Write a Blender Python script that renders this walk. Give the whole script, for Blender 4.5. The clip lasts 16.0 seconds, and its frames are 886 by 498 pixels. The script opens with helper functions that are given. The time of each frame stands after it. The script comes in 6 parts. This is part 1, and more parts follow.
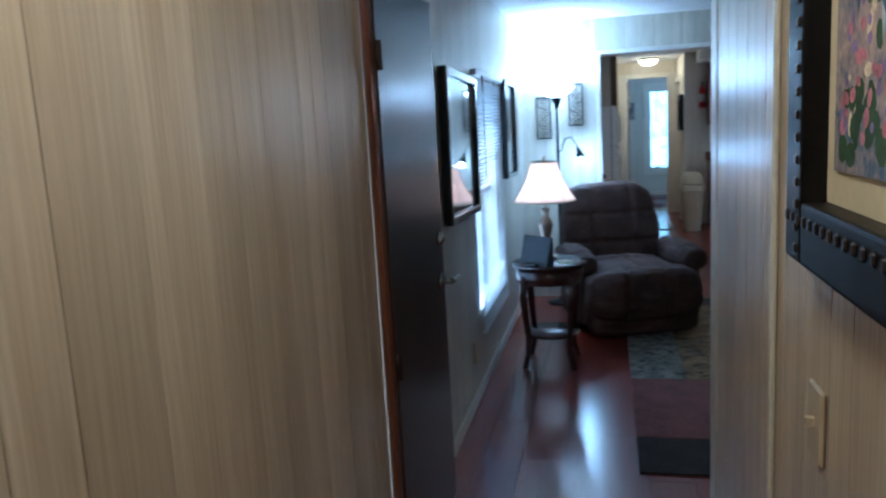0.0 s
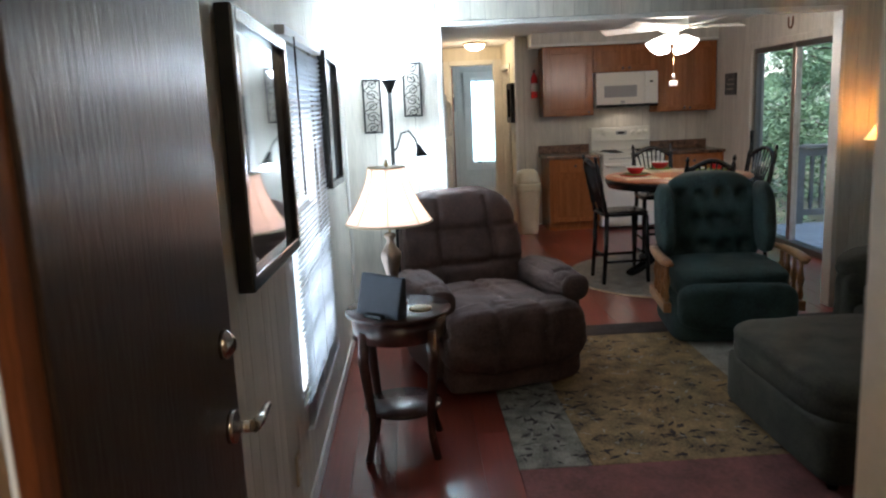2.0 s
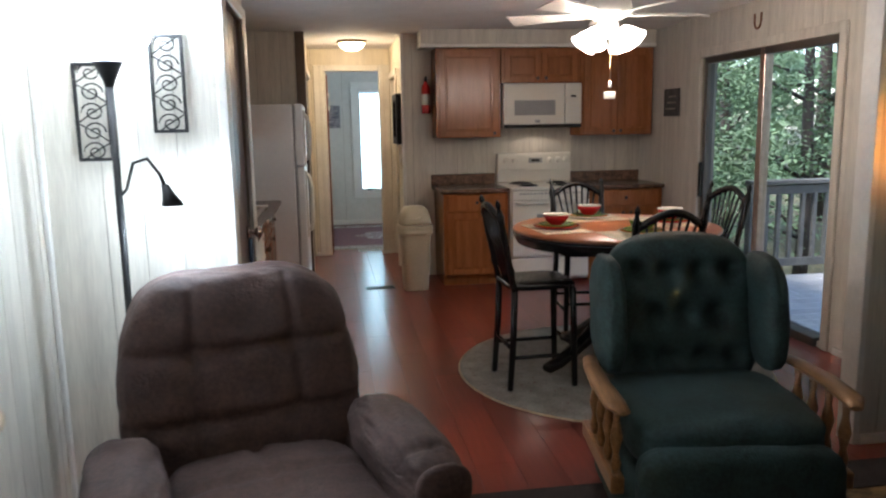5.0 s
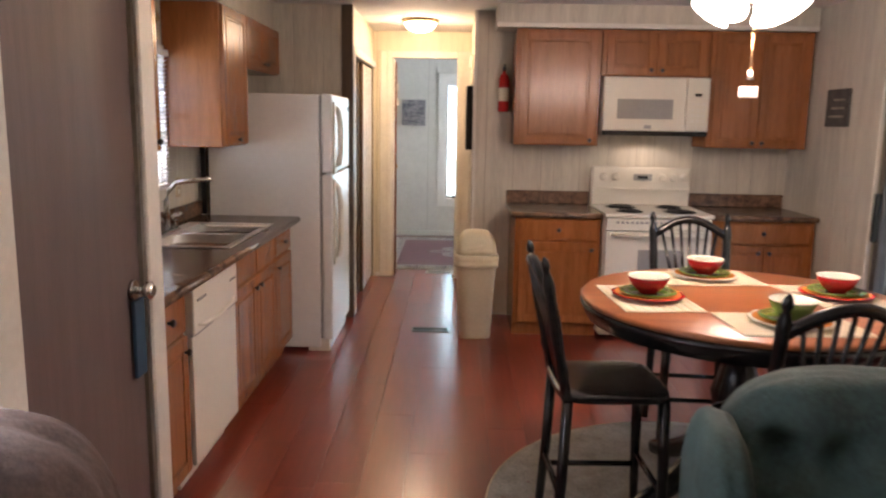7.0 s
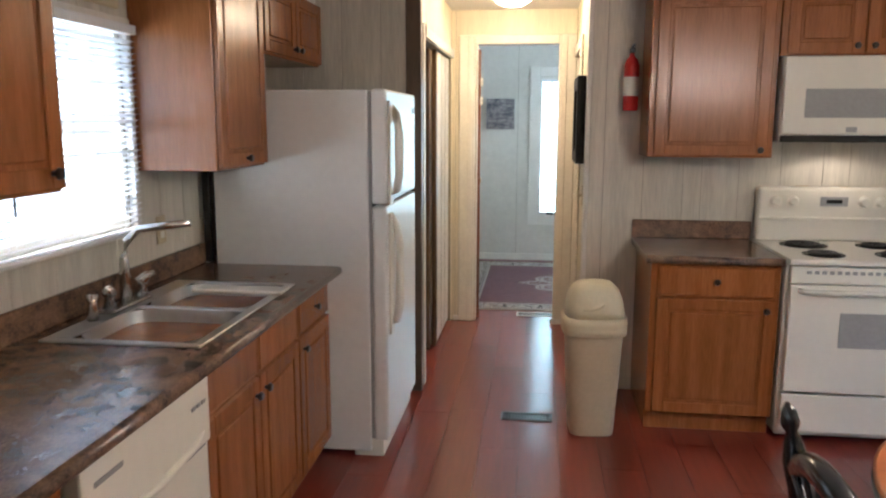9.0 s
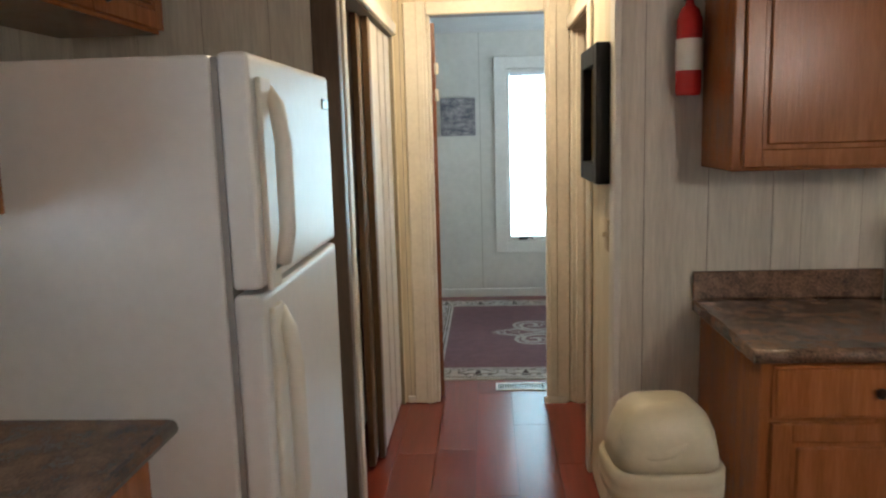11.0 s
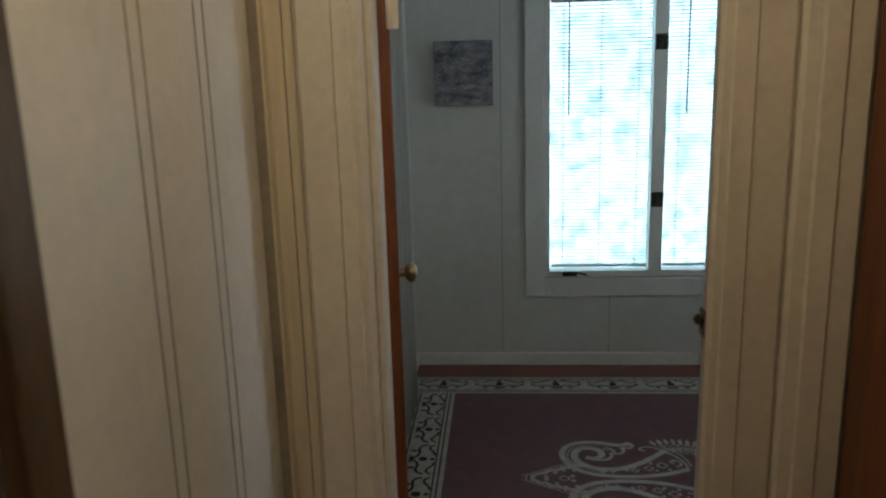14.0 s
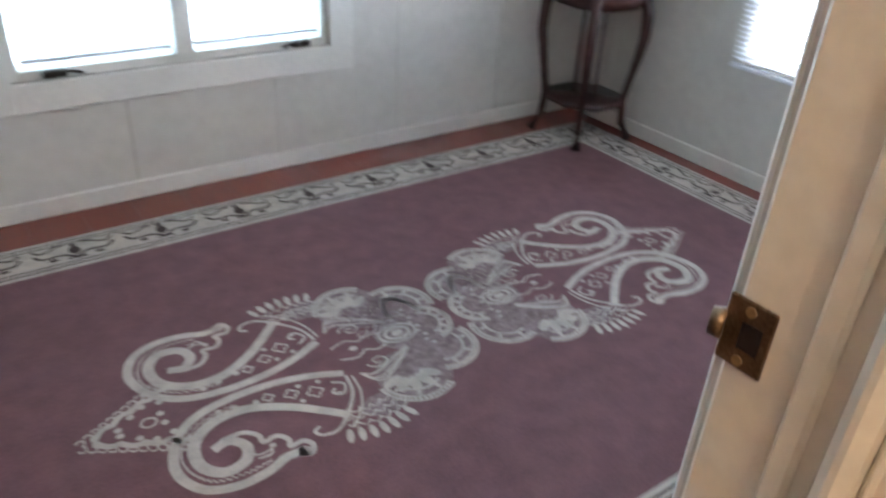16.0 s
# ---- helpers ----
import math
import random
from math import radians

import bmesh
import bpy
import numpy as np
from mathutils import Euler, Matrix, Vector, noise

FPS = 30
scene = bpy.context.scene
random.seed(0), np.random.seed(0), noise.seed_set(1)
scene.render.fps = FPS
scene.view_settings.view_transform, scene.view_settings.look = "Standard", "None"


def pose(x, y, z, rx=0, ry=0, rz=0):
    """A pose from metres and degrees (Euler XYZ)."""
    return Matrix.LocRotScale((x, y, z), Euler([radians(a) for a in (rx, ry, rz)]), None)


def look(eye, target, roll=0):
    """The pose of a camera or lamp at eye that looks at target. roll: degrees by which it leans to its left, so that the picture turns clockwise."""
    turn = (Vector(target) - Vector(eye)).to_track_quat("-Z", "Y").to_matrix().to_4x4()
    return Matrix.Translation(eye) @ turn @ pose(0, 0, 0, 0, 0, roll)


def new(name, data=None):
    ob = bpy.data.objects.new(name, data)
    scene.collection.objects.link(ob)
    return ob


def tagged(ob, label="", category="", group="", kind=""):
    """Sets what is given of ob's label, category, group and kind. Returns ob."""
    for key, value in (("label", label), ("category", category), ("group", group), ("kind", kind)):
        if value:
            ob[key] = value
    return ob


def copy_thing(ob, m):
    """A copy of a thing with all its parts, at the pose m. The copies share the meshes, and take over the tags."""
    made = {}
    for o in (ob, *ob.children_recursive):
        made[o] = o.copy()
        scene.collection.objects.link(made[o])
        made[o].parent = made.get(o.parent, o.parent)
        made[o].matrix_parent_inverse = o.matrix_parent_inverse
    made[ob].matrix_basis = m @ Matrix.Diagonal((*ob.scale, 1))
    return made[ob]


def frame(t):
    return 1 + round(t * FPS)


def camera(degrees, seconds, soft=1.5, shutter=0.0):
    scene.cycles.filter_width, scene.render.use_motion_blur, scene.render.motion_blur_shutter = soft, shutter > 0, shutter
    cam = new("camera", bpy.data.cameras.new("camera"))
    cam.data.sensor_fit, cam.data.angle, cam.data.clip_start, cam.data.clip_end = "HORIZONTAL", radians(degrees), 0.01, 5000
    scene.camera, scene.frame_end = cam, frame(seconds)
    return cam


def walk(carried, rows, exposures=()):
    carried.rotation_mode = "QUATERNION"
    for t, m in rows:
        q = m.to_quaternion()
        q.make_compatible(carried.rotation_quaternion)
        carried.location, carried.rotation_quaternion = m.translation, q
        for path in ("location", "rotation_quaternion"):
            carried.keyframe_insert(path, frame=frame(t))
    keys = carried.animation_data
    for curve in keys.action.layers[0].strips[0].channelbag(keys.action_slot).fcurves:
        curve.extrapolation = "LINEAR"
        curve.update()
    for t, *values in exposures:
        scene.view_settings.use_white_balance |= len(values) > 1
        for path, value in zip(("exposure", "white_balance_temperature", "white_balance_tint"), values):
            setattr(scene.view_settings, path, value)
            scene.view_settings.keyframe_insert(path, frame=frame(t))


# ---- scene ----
cam = camera(60.8, 16.0, soft=2.2, shutter=0.3)
PATH = [
    (0, (0.354, 0.34, 1.556), (-0.079, 2.266, 1.237), -3.2),
    (0.5, (0.202, 0.521, 1.56), (0.03, 2.491, 1.26), -3.4),
    (1, (0.133, 0.893, 1.561), (-0.051, 2.867, 1.294), -3.2),
    (1.5, (0.077, 1.357, 1.545), (-0.053, 3.325, 1.216), -2.6),
    (2, (0.079, 1.801, 1.551), (0.142, 3.765, 1.184), -2.6),
    (2.5, (0.118, 2.242, 1.563), (0.145, 4.213, 1.222), -1.4),
    (3, (0.148, 2.613, 1.529), (0.447, 4.56, 1.185), -1.5),
    (3.5, (0.232, 2.969, 1.514), (0.537, 4.923, 1.211), -2.7),
    (6, (1.006, 4.74, 1.52), (1.285, 6.691, 1.18), -0.1),
    (6.5, (1.159, 5.138, 1.545), (1.441, 7.096, 1.248), -0.3),
    (7, (1.258, 5.526, 1.539), (1.232, 7.498, 1.206), 1.0),
    (7.5, (1.259, 5.91, 1.528), (1.172, 7.887, 1.241), 1.5),
    (8, (1.243, 6.313, 1.53), (0.958, 8.272, 1.242), 0.7),
    (8.5, (1.185, 6.72, 1.56), (0.912, 8.673, 1.225), 0.5),
    (11, (0.955, 8.835, 1.525), (0.835, 10.807, 1.217), -1.6),
    (11.5, (0.905, 9.305, 1.524), (0.566, 11.233, 1.117), -0.5),
    (12, (0.880, 9.749, 1.528), (0.628, 11.699, 1.163), -2.0),
    (12.5, (0.895, 10.180, 1.540), (0.711, 12.143, 1.205), -2.6),
    (13, (0.886, 10.663, 1.590), (0.753, 12.624, 1.226), -2.2),
    (13.5, (0.880, 11.132, 1.605), (0.772, 13.091, 1.220), -2.1),
    (14, (0.887, 11.562, 1.583), (0.737, 13.512, 1.162), -1.6),
    (14.5, (0.901, 12.011, 1.570), (1.054, 13.950, 1.105), -0.5),
    (15, (0.936, 12.431, 1.485), (1.338, 14.273, 0.818), 0.9),
    (15.6, (0.935, 12.705, 1.424), (1.560, 14.402, 0.570), 2.7),
    (16, (0.870, 12.815, 1.409), (1.902, 14.202, 0.403), 3.4),
]
EXPOSURES = [(0, 1.95, 4250, 3), (0.5, 2.2, 5400, 9), (1.0, 2.05, 5800, 10), (2, 2.4, 5700, 11), (3.5, 1.85, 5300, 10), (6, 3.0, 6400, 21), (7, 3.2, 6500, 24), (8.5, 3.2, 5800, 15), (11, 2.8, 5950, 11), (12.5, 2.35, 6400, 13), (13.5, 2.0, 6300, 12), (14, 1.05, 6100, 10), (14.5, 0.6, 5700, 7), (15, 0.75, 6500, 13), (15.5, 0.95, 6400, 12), (16, 3.25, 6100, 24)]

walk(cam, [(t, look(eye, target, roll)) for t, eye, target, roll in PATH], EXPOSURES)

# ---- world, sun and large lights ----
world = bpy.data.worlds.new("world")
scene.world = world
world.use_nodes = True
_wn, _wl = world.node_tree.nodes, world.node_tree.links
_sky = _wn.new("ShaderNodeTexSky")
_sky.sky_type = "NISHITA"
_sky.sun_disc = False
_sky.sun_elevation = radians(52)
_sky.sun_rotation = radians(250)
_wl.new(_sky.outputs[0], _wn["Background"].inputs[0])
_wn["Background"].inputs[1].default_value = 0.15


def lamp(name, kind, m, energy, color, size=0.1, size_y=0.0, spread=180):
    data = bpy.data.lights.new(name, kind)
    data.energy, data.color = energy, color
    if kind == "AREA":
        data.shape, data.size, data.size_y, data.spread = "RECTANGLE", size, size_y or size, radians(spread)
    elif kind == "SUN":
        data.angle = radians(size)
    else:
        data.shadow_soft_size = size
    ob = new(name, data)
    ob.matrix_world = m
    return ob


SKY = (0.80, 0.93, 1.0)
WARM = (1.0, 0.66, 0.36)
lamp("sun", "SUN", look((0, 0, 20), (8, 5, 0)), 1.5, (1.0, 0.96, 0.90), 15)
lamp("daylight_living", "AREA", look((-0.535, 5.10, 1.13), (3, 5.10, 1.13)), 1.8, SKY, 0.96, 1.42)
lamp("daylight_kitchen", "AREA", look((-0.535, 9.42, 1.53), (3, 9.42, 1.53)), 1.3, SKY, 0.8, 0.74)
lamp("daylight_bedroom_side", "AREA", look((3.985, 14.285, 1.29), (0, 14.285, 1.29)), 12, SKY, 0.87, 1.54)
lamp("torchiere_bulb", "POINT", pose(-0.06, 6.78, 1.83), 7, (0.80, 0.93, 1.0), 0.06)
lamp("reading_bulb", "POINT", pose(0.138, 6.726, 1.222), 2.4, (0.80, 0.93, 1.0), 0.02)
lamp("table_lamp_bulb", "POINT", pose(-0.05, 5.19, 1.15), 1.6, (1.0, 0.72, 0.55), 0.05)
lamp("floor_lamp_bulb", "POINT", pose(3.28, 6.72, 1.33), 10, (1.0, 0.58, 0.24), 0.05)
lamp("fan_bulb", "POINT", pose(2.38, 8.55, 1.86), 5.4, (1.0, 0.76, 0.56), 0.10)
lamp("hall_dome_bulb", "POINT", pose(0.95, 12.1, 2.24), 2.6, (1.0, 0.73, 0.46), 0.10)
# Entry hall bulb is added out of view, assumed from warm light on the walls.
lamp("unseen_entry_bulb", "POINT", pose(0.13, 1.0, 2.22), 2.9, (1.0, 0.72, 0.44), 0.10)
lamp("hood_bulb", "SPOT", pose(2.72, 11.28, 1.43), 0.3, (1.0, 0.82, 0.62), 0.03)
bpy.data.lights["hood_bulb"].spot_size = radians(150)


# ---- materials ----
def mat(name, col, rough=0.6, metal=0.0, var=0.12, scale=6.0, bump=0.0, bscale=60.0, stretch=(1, 1, 1), col2=None, rand=0.0, spec=0.5, coat=0.0, polish=0.08):
    """A principled surface whose colour drifts at two scales, with an optional fine relief."""
    m = bpy.data.materials.new(name)
    m.use_nodes = True
    n, l = m.node_tree.nodes, m.node_tree.links
    b = n["Principled BSDF"]
    b.inputs["Metallic"].default_value = metal
    b.inputs["Specular IOR Level"].default_value = spec
    b.inputs["Coat Weight"].default_value = coat
    b.inputs["Coat Roughness"].default_value = 0.285
    tc, mp = n.new("ShaderNodeTexCoord"), n.new("ShaderNodeMapping")
    mp.inputs["Scale"].default_value = stretch
    l.new(tc.outputs["Object"], mp.inputs[0])
    info = n.new("ShaderNodeObjectInfo")
    if rand:
        mul = n.new("ShaderNodeMath")
        mul.operation, mul.inputs[1].default_value = "MULTIPLY", 37.0
        l.new(info.outputs["Random"], mul.inputs[0])
        l.new(mul.outputs[0], mp.inputs["Location"])
    big, fine = n.new("ShaderNodeTexNoise"), n.new("ShaderNodeTexNoise")
    big.inputs["Scale"].default_value, fine.inputs["Scale"].default_value = scale, scale * 9
    big.inputs["Detail"].default_value = fine.inputs["Detail"].default_value = 6
    l.new(mp.outputs[0], big.inputs[0])
    l.new(mp.outputs[0], fine.inputs[0])
    mixn = n.new("ShaderNodeMath")
    mixn.operation = "MULTIPLY_ADD"
    mixn.inputs[1].default_value = 0.45
    l.new(fine.outputs[0], mixn.inputs[0])
    half = n.new("ShaderNodeMath")
    half.operation, half.inputs[1].default_value = "MULTIPLY", 0.55
    l.new(big.outputs[0], half.inputs[0])
    l.new(half.outputs[0], mixn.inputs[2])
    ramp = n.new("ShaderNodeValToRGB")
    c2 = col2 or tuple(c * (1 - 2.2 * var) for c in col)
    ramp.color_ramp.elements[0].position, ramp.color_ramp.elements[1].position = 0.36, 0.64
    ramp.color_ramp.elements[0].color = (*c2, 1)
    ramp.color_ramp.elements[1].color = (*(min(1, c * (1 + (0.5 * var if not col2 else 0))) for c in col), 1)
    l.new(mixn.outputs[0], ramp.inputs[0])
    out = ramp.outputs[0]
    if rand:
        hsv = n.new("ShaderNodeHueSaturation")
        mr = n.new("ShaderNodeMapRange")
        mr.inputs[3].default_value, mr.inputs[4].default_value = 1 - rand, 1 + rand
        l.new(info.outputs["Random"], mr.inputs[0])
        l.new(mr.outputs[0], hsv.inputs["Value"])
        l.new(out, hsv.inputs["Color"])
        out = hsv.outputs[0]
    l.new(out, b.inputs["Base Color"])
    rr = n.new("ShaderNodeMapRange")
    lo, hi = max(0.02, rough - polish), min(1, rough + polish)
    lo, hi = (max(lo, 0.285), hi) if rough >= 0.28 else (lo, min(hi, 0.265))
    rr.inputs[3].default_value, rr.inputs[4].default_value = lo, hi
    l.new(mixn.outputs[0], rr.inputs[0])
    l.new(rr.outputs[0], b.inputs["Roughness"])
    if bump:
        bn, bt = n.new("ShaderNodeBump"), n.new("ShaderNodeTexNoise")
        bt.inputs["Scale"].default_value, bt.inputs["Detail"].default_value = bscale, 4
        bn.inputs["Strength"].default_value, bn.inputs["Distance"].default_value = bump, 0.01
        l.new(mp.outputs[0], bt.inputs[0])
        l.new(bt.outputs[0], bn.inputs["Height"])
        l.new(bn.outputs[0], b.inputs["Normal"])
    return m


def glow(name, col, strength, base=(0.8, 0.8, 0.8)):
    m = mat(name, base, 0.5, var=0.03)
    b = m.node_tree.nodes["Principled BSDF"]
    b.inputs["Emission Color"].default_value = (*col, 1)
    b.inputs["Emission Strength"].default_value = strength
    return m


GRAIN = (7, 7, 0.5)
M_PANEL = mat("cream_panelling", (0.62, 0.585, 0.50), 0.42, var=0.11, scale=3, stretch=(5, 5, 0.35), bump=0.12, bscale=14, rand=0.03)
M_PANEL_TAN = mat("tan_wood_panelling", (0.70, 0.60, 0.45), 0.30, var=0.2, scale=2.2, stretch=(5, 5, 0.16), bump=0.1, bscale=12, rand=0.10, col2=(0.47, 0.37, 0.25))
# Cream panelling again, the passage's warm light put into its yellow tone.
M_PANEL_HALL = mat("warm_tinted_cream_panelling", (0.70, 0.63, 0.47), 0.42, var=0.08, scale=3, stretch=(5, 5, 0.35), bump=0.08, bscale=14, rand=0.03)
M_PLASTER = mat("beige_grey_wallboard", (0.63, 0.61, 0.55), 0.55, var=0.05, scale=2, bump=0.06, bscale=90)
# Brown puts the shade behind the fridge into this moulding's colour.
M_CORNER = mat("shaded_corner_moulding", (0.13, 0.092, 0.064), 0.4, var=0.15, scale=4, stretch=(5, 5, 0.4))
M_CLOSET = mat("dark_brown_closet_panel", (0.10, 0.062, 0.040), 0.5, var=0.2, scale=3, stretch=(5, 5, 0.4))
M_GROOVE = mat("panel_groove", (0.30, 0.27, 0.21), 0.7)
M_WHITE = mat("white_painted_trim", (0.74, 0.72, 0.66), 0.4, var=0.05, scale=5, bump=0.05, bscale=40)
M_CREAM = mat("cream_painted_trim", (0.72, 0.68, 0.58), 0.4, var=0.06, scale=5, bump=0.05, bscale=40)
M_CEIL = mat("textured_ceiling", (0.70, 0.69, 0.66), 0.85, var=0.05, scale=4, bump=0.35, bscale=110)
M_PLANK = mat("red_brown_laminate", (0.225, 0.036, 0.020), 0.20, spec=0.6, coat=0.45, var=0.06, scale=1.0, stretch=(6, 0.4, 1), rand=0.13, col2=(0.165, 0.027, 0.015), polish=0.03)
M_EDGE = mat("aged_bronze_edge", (0.16, 0.095, 0.045), 0.4, metal=0.4, var=0.2, scale=8, stretch=(5, 5, 0.4))
M_STRIKE = mat("worn_dark_brass", (0.22, 0.155, 0.095), 0.35, metal=0.9, var=0.25, scale=40)
M_SUBFLOOR = mat("dark_subfloor", (0.07, 0.025, 0.02), 0.7)
M_DOOR_DARK = mat("espresso_door", (0.042, 0.026, 0.019), 0.3, var=0.25, scale=3, stretch=(7, 7, 0.5), bump=0.25, bscale=22)
M_DOOR_GREY = mat("dark_taupe_door", (0.155, 0.117, 0.112), 0.33, var=0.1, scale=3, stretch=(8, 8, 0.4), bump=0.05, bscale=22)
M_DOOR_BROWN = mat("red_brown_door", (0.23, 0.082, 0.034), 0.38, spec=0.4, var=0.25, scale=3, stretch=(10, 10, 0.5), bump=0.05, bscale=22)
M_OAK = mat("honey_oak", (0.35, 0.128, 0.038), 0.27, var=0.2, scale=2.6, stretch=(8, 8, 0.6), bump=0.12, bscale=26, rand=0.08, col2=(0.225, 0.075, 0.021))
M_COUNTER = mat("brown_stone_laminate", (0.26, 0.155, 0.095), 0.22, var=0.3, scale=17, col2=(0.035, 0.024, 0.020), polish=0.02)
M_APPL = mat("white_enamel", (0.72, 0.69, 0.60), 0.30, var=0.02, scale=3, polish=0.01)
M_APPL_TEX = mat("white_textured_enamel", (0.74, 0.74, 0.71), 0.36, var=0.03, scale=3, coat=0.5, bump=0.08, bscale=260)
M_ALMOND = mat("almond_plastic", (0.52, 0.43, 0.29), 0.4, var=0.05, scale=5)
M_GREYPL = mat("grey_glass_panel", (0.34, 0.34, 0.33), 0.2, var=0.05)
M_BLACK = mat("black_paint", (0.012, 0.011, 0.011), 0.25, var=0.15, scale=12)
M_BLACKM = mat("black_iron", (0.02, 0.02, 0.02), 0.5, metal=0.4, var=0.2, scale=20)
M_CHROME = mat("brushed_nickel", (0.62, 0.60, 0.56), 0.22, metal=1.0, var=0.05, scale=20)
M_STEEL = mat("stainless_steel", (0.62, 0.61, 0.59), 0.29, metal=1.0, var=0.06, scale=30, stretch=(1, 12, 1))
M_BRASS = mat("aged_brass", (0.55, 0.40, 0.20), 0.28, metal=1.0, var=0.15, scale=20)
M_BRONZE = mat("dark_bronze", (0.06, 0.045, 0.035), 0.4, metal=0.7, var=0.2, scale=20)
M_GOLDW = mat("champagne_metal", (0.52, 0.40, 0.33), 0.3, metal=0.85, var=0.12, scale=20)
M_BROWNF = mat("brown_microfibre", (0.088, 0.050, 0.040), 0.85, var=0.22, scale=7, bump=0.3, bscale=90)
M_GREENF = mat("dark_teal_velvet", (0.030, 0.058, 0.052), 0.8, var=0.25, scale=8, bump=0.25, bscale=120)
M_OLIVEF = mat("olive_brown_chenille", (0.052, 0.048, 0.030), 0.9, var=0.25, scale=9, bump=0.4, bscale=140)
M_WOODARM = mat("oak_chair_arm", (0.34, 0.16, 0.06), 0.35, var=0.2, scale=8, stretch=(8, 1, 8))
M_CHERRY = mat("dark_cherry_table", (0.055, 0.02, 0.016), 0.22, var=0.2, scale=4, coat=0.3)
M_TABLETOP = mat("red_oak_tabletop", (0.40, 0.13, 0.042), 0.29, var=0.2, scale=3, stretch=(1, 9, 1), col2=(0.27, 0.085, 0.03))
M_MAT = mat("cream_ribbed_placemat", (0.66, 0.60, 0.47), 0.8, var=0.06, scale=10, bump=0.3, bscale=200)
M_RED = mat("red_glaze", (0.50, 0.018, 0.022), 0.15, var=0.06)
M_GREENG = mat("green_glaze", (0.16, 0.22, 0.05), 0.18, var=0.08)
M_ORANGE = mat("orange_glaze", (0.62, 0.22, 0.05), 0.2, var=0.1)
M_WHITEG = mat("white_glaze", (0.80, 0.76, 0.66), 0.15, var=0.03)
M_DARKBOX = mat("slate_plastic", (0.035, 0.042, 0.055), 0.5, var=0.1)
M_BLIND = mat("white_vinyl_slat", (0.78, 0.80, 0.82), 0.45, var=0.02)
M_BLIND.node_tree.nodes["Principled BSDF"].inputs["Transmission Weight"].default_value = 0.0
M_SHADE = glow("pink_white_shade", (1.0, 0.72, 0.61), 0.15, (0.62, 0.53, 0.48))
M_SHADE2 = glow("amber_shade", (1.0, 0.50, 0.15), 0.19, (0.60, 0.45, 0.28))
M_GLASSW = glow("lit_frosted_glass", (1.0, 0.90, 0.74), 2.6)
M_DOME = glow("lit_dome_glass", (1.0, 0.80, 0.46), 3.0)
M_TORCH = glow("lit_torchiere_bowl", (0.85, 0.95, 1.0), 5.0)
M_RUGBASE = mat("purple_brown_rug", (0.195, 0.095, 0.105), 0.95, var=0.12, scale=14, bump=0.4, bscale=300)
M_RUGCREAM = mat("cream_rug_pile", (0.58, 0.53, 0.47), 0.95, var=0.15, scale=20, bump=0.4, bscale=300)
M_RUGLACE = mat("mauve_lace_pile", (0.36, 0.29, 0.285), 0.95, var=0.3, scale=45, col2=(0.12, 0.065, 0.07), bump=0.4, bscale=300)
M_RUGDARK = mat("dark_rug_pile", (0.05, 0.03, 0.028), 0.95, var=0.12, scale=20)
M_RUGROUND = mat("beige_floral_rug", (0.66, 0.50, 0.33), 0.95, var=0.28, scale=9, bump=0.4, bscale=260, col2=(0.36, 0.24, 0.14))
M_RUGOL = mat("khaki_floral_rug", (0.34, 0.225, 0.095), 0.95, var=0.3, scale=8, bump=0.5, bscale=240, col2=(0.065, 0.045, 0.025))
M_RUGGREY = mat("grey_green_floral_rug", (0.30, 0.285, 0.23), 0.95, var=0.3, scale=11, bump=0.5, bscale=240, col2=(0.05, 0.04, 0.032))
M_RUGRED = mat("faded_red_rug", (0.24, 0.085, 0.075), 0.95, var=0.3, scale=6, bump=0.5, bscale=240, col2=(0.12, 0.045, 0.04))
M_RUGBLACK = mat("black_brown_rug", (0.035, 0.024, 0.022), 0.95, var=0.3, scale=8, bump=0.5, bscale=240)
M_RUGPALE = mat("pale_stone_rug", (0.34, 0.31, 0.26), 0.95, var=0.2, scale=8, bump=0.5, bscale=240)
M_CURTAIN = mat("white_curtain", (0.56, 0.52, 0.45), 0.8, var=0.05, scale=8)
M_BARK = mat("bark", (0.10, 0.075, 0.055), 0.9, var=0.3, scale=6, stretch=(4, 4, 0.6), bump=0.6, bscale=20)
M_LEAF = mat("leaf_green", (0.10, 0.19, 0.06), 0.55, var=0.3, scale=2, rand=0.2)
M_LEAF2 = mat("pale_leaf_green", (0.22, 0.33, 0.16), 0.55, var=0.3, scale=2, rand=0.2)
M_GROUND = mat("leaf_litter_ground", (0.13, 0.12, 0.06), 0.95, var=0.35, scale=1.2, bump=0.5, bscale=8)
M_DECK = mat("weathered_deck_board", (0.46, 0.45, 0.42), 0.75, var=0.15, scale=4, stretch=(8, 0.6, 1), bump=0.2, bscale=20, rand=0.1)
M_RAIL = mat("weathered_rail", (0.15, 0.145, 0.125), 0.8, var=0.2, scale=5, bump=0.2, bscale=20)
M_EXTG = mat("fire_red", (0.48, 0.02, 0.02), 0.25, var=0.05)
M_SIDING = mat("house_siding", (0.35, 0.33, 0.29), 0.7, var=0.1, scale=3)
M_ALU = mat("dark_aluminium", (0.13, 0.115, 0.10), 0.4, metal=0.6, var=0.1)
M_PRINT = mat("faded_print", (0.30, 0.31, 0.30), 0.5, var=0.25, scale=5, col2=(0.12, 0.13, 0.13))
M_CANVAS = mat("grey_blue_canvas", (0.40, 0.37, 0.36), 0.7, var=0.4, scale=14, col2=(0.03, 0.035, 0.07), stretch=(1, 1, 2))
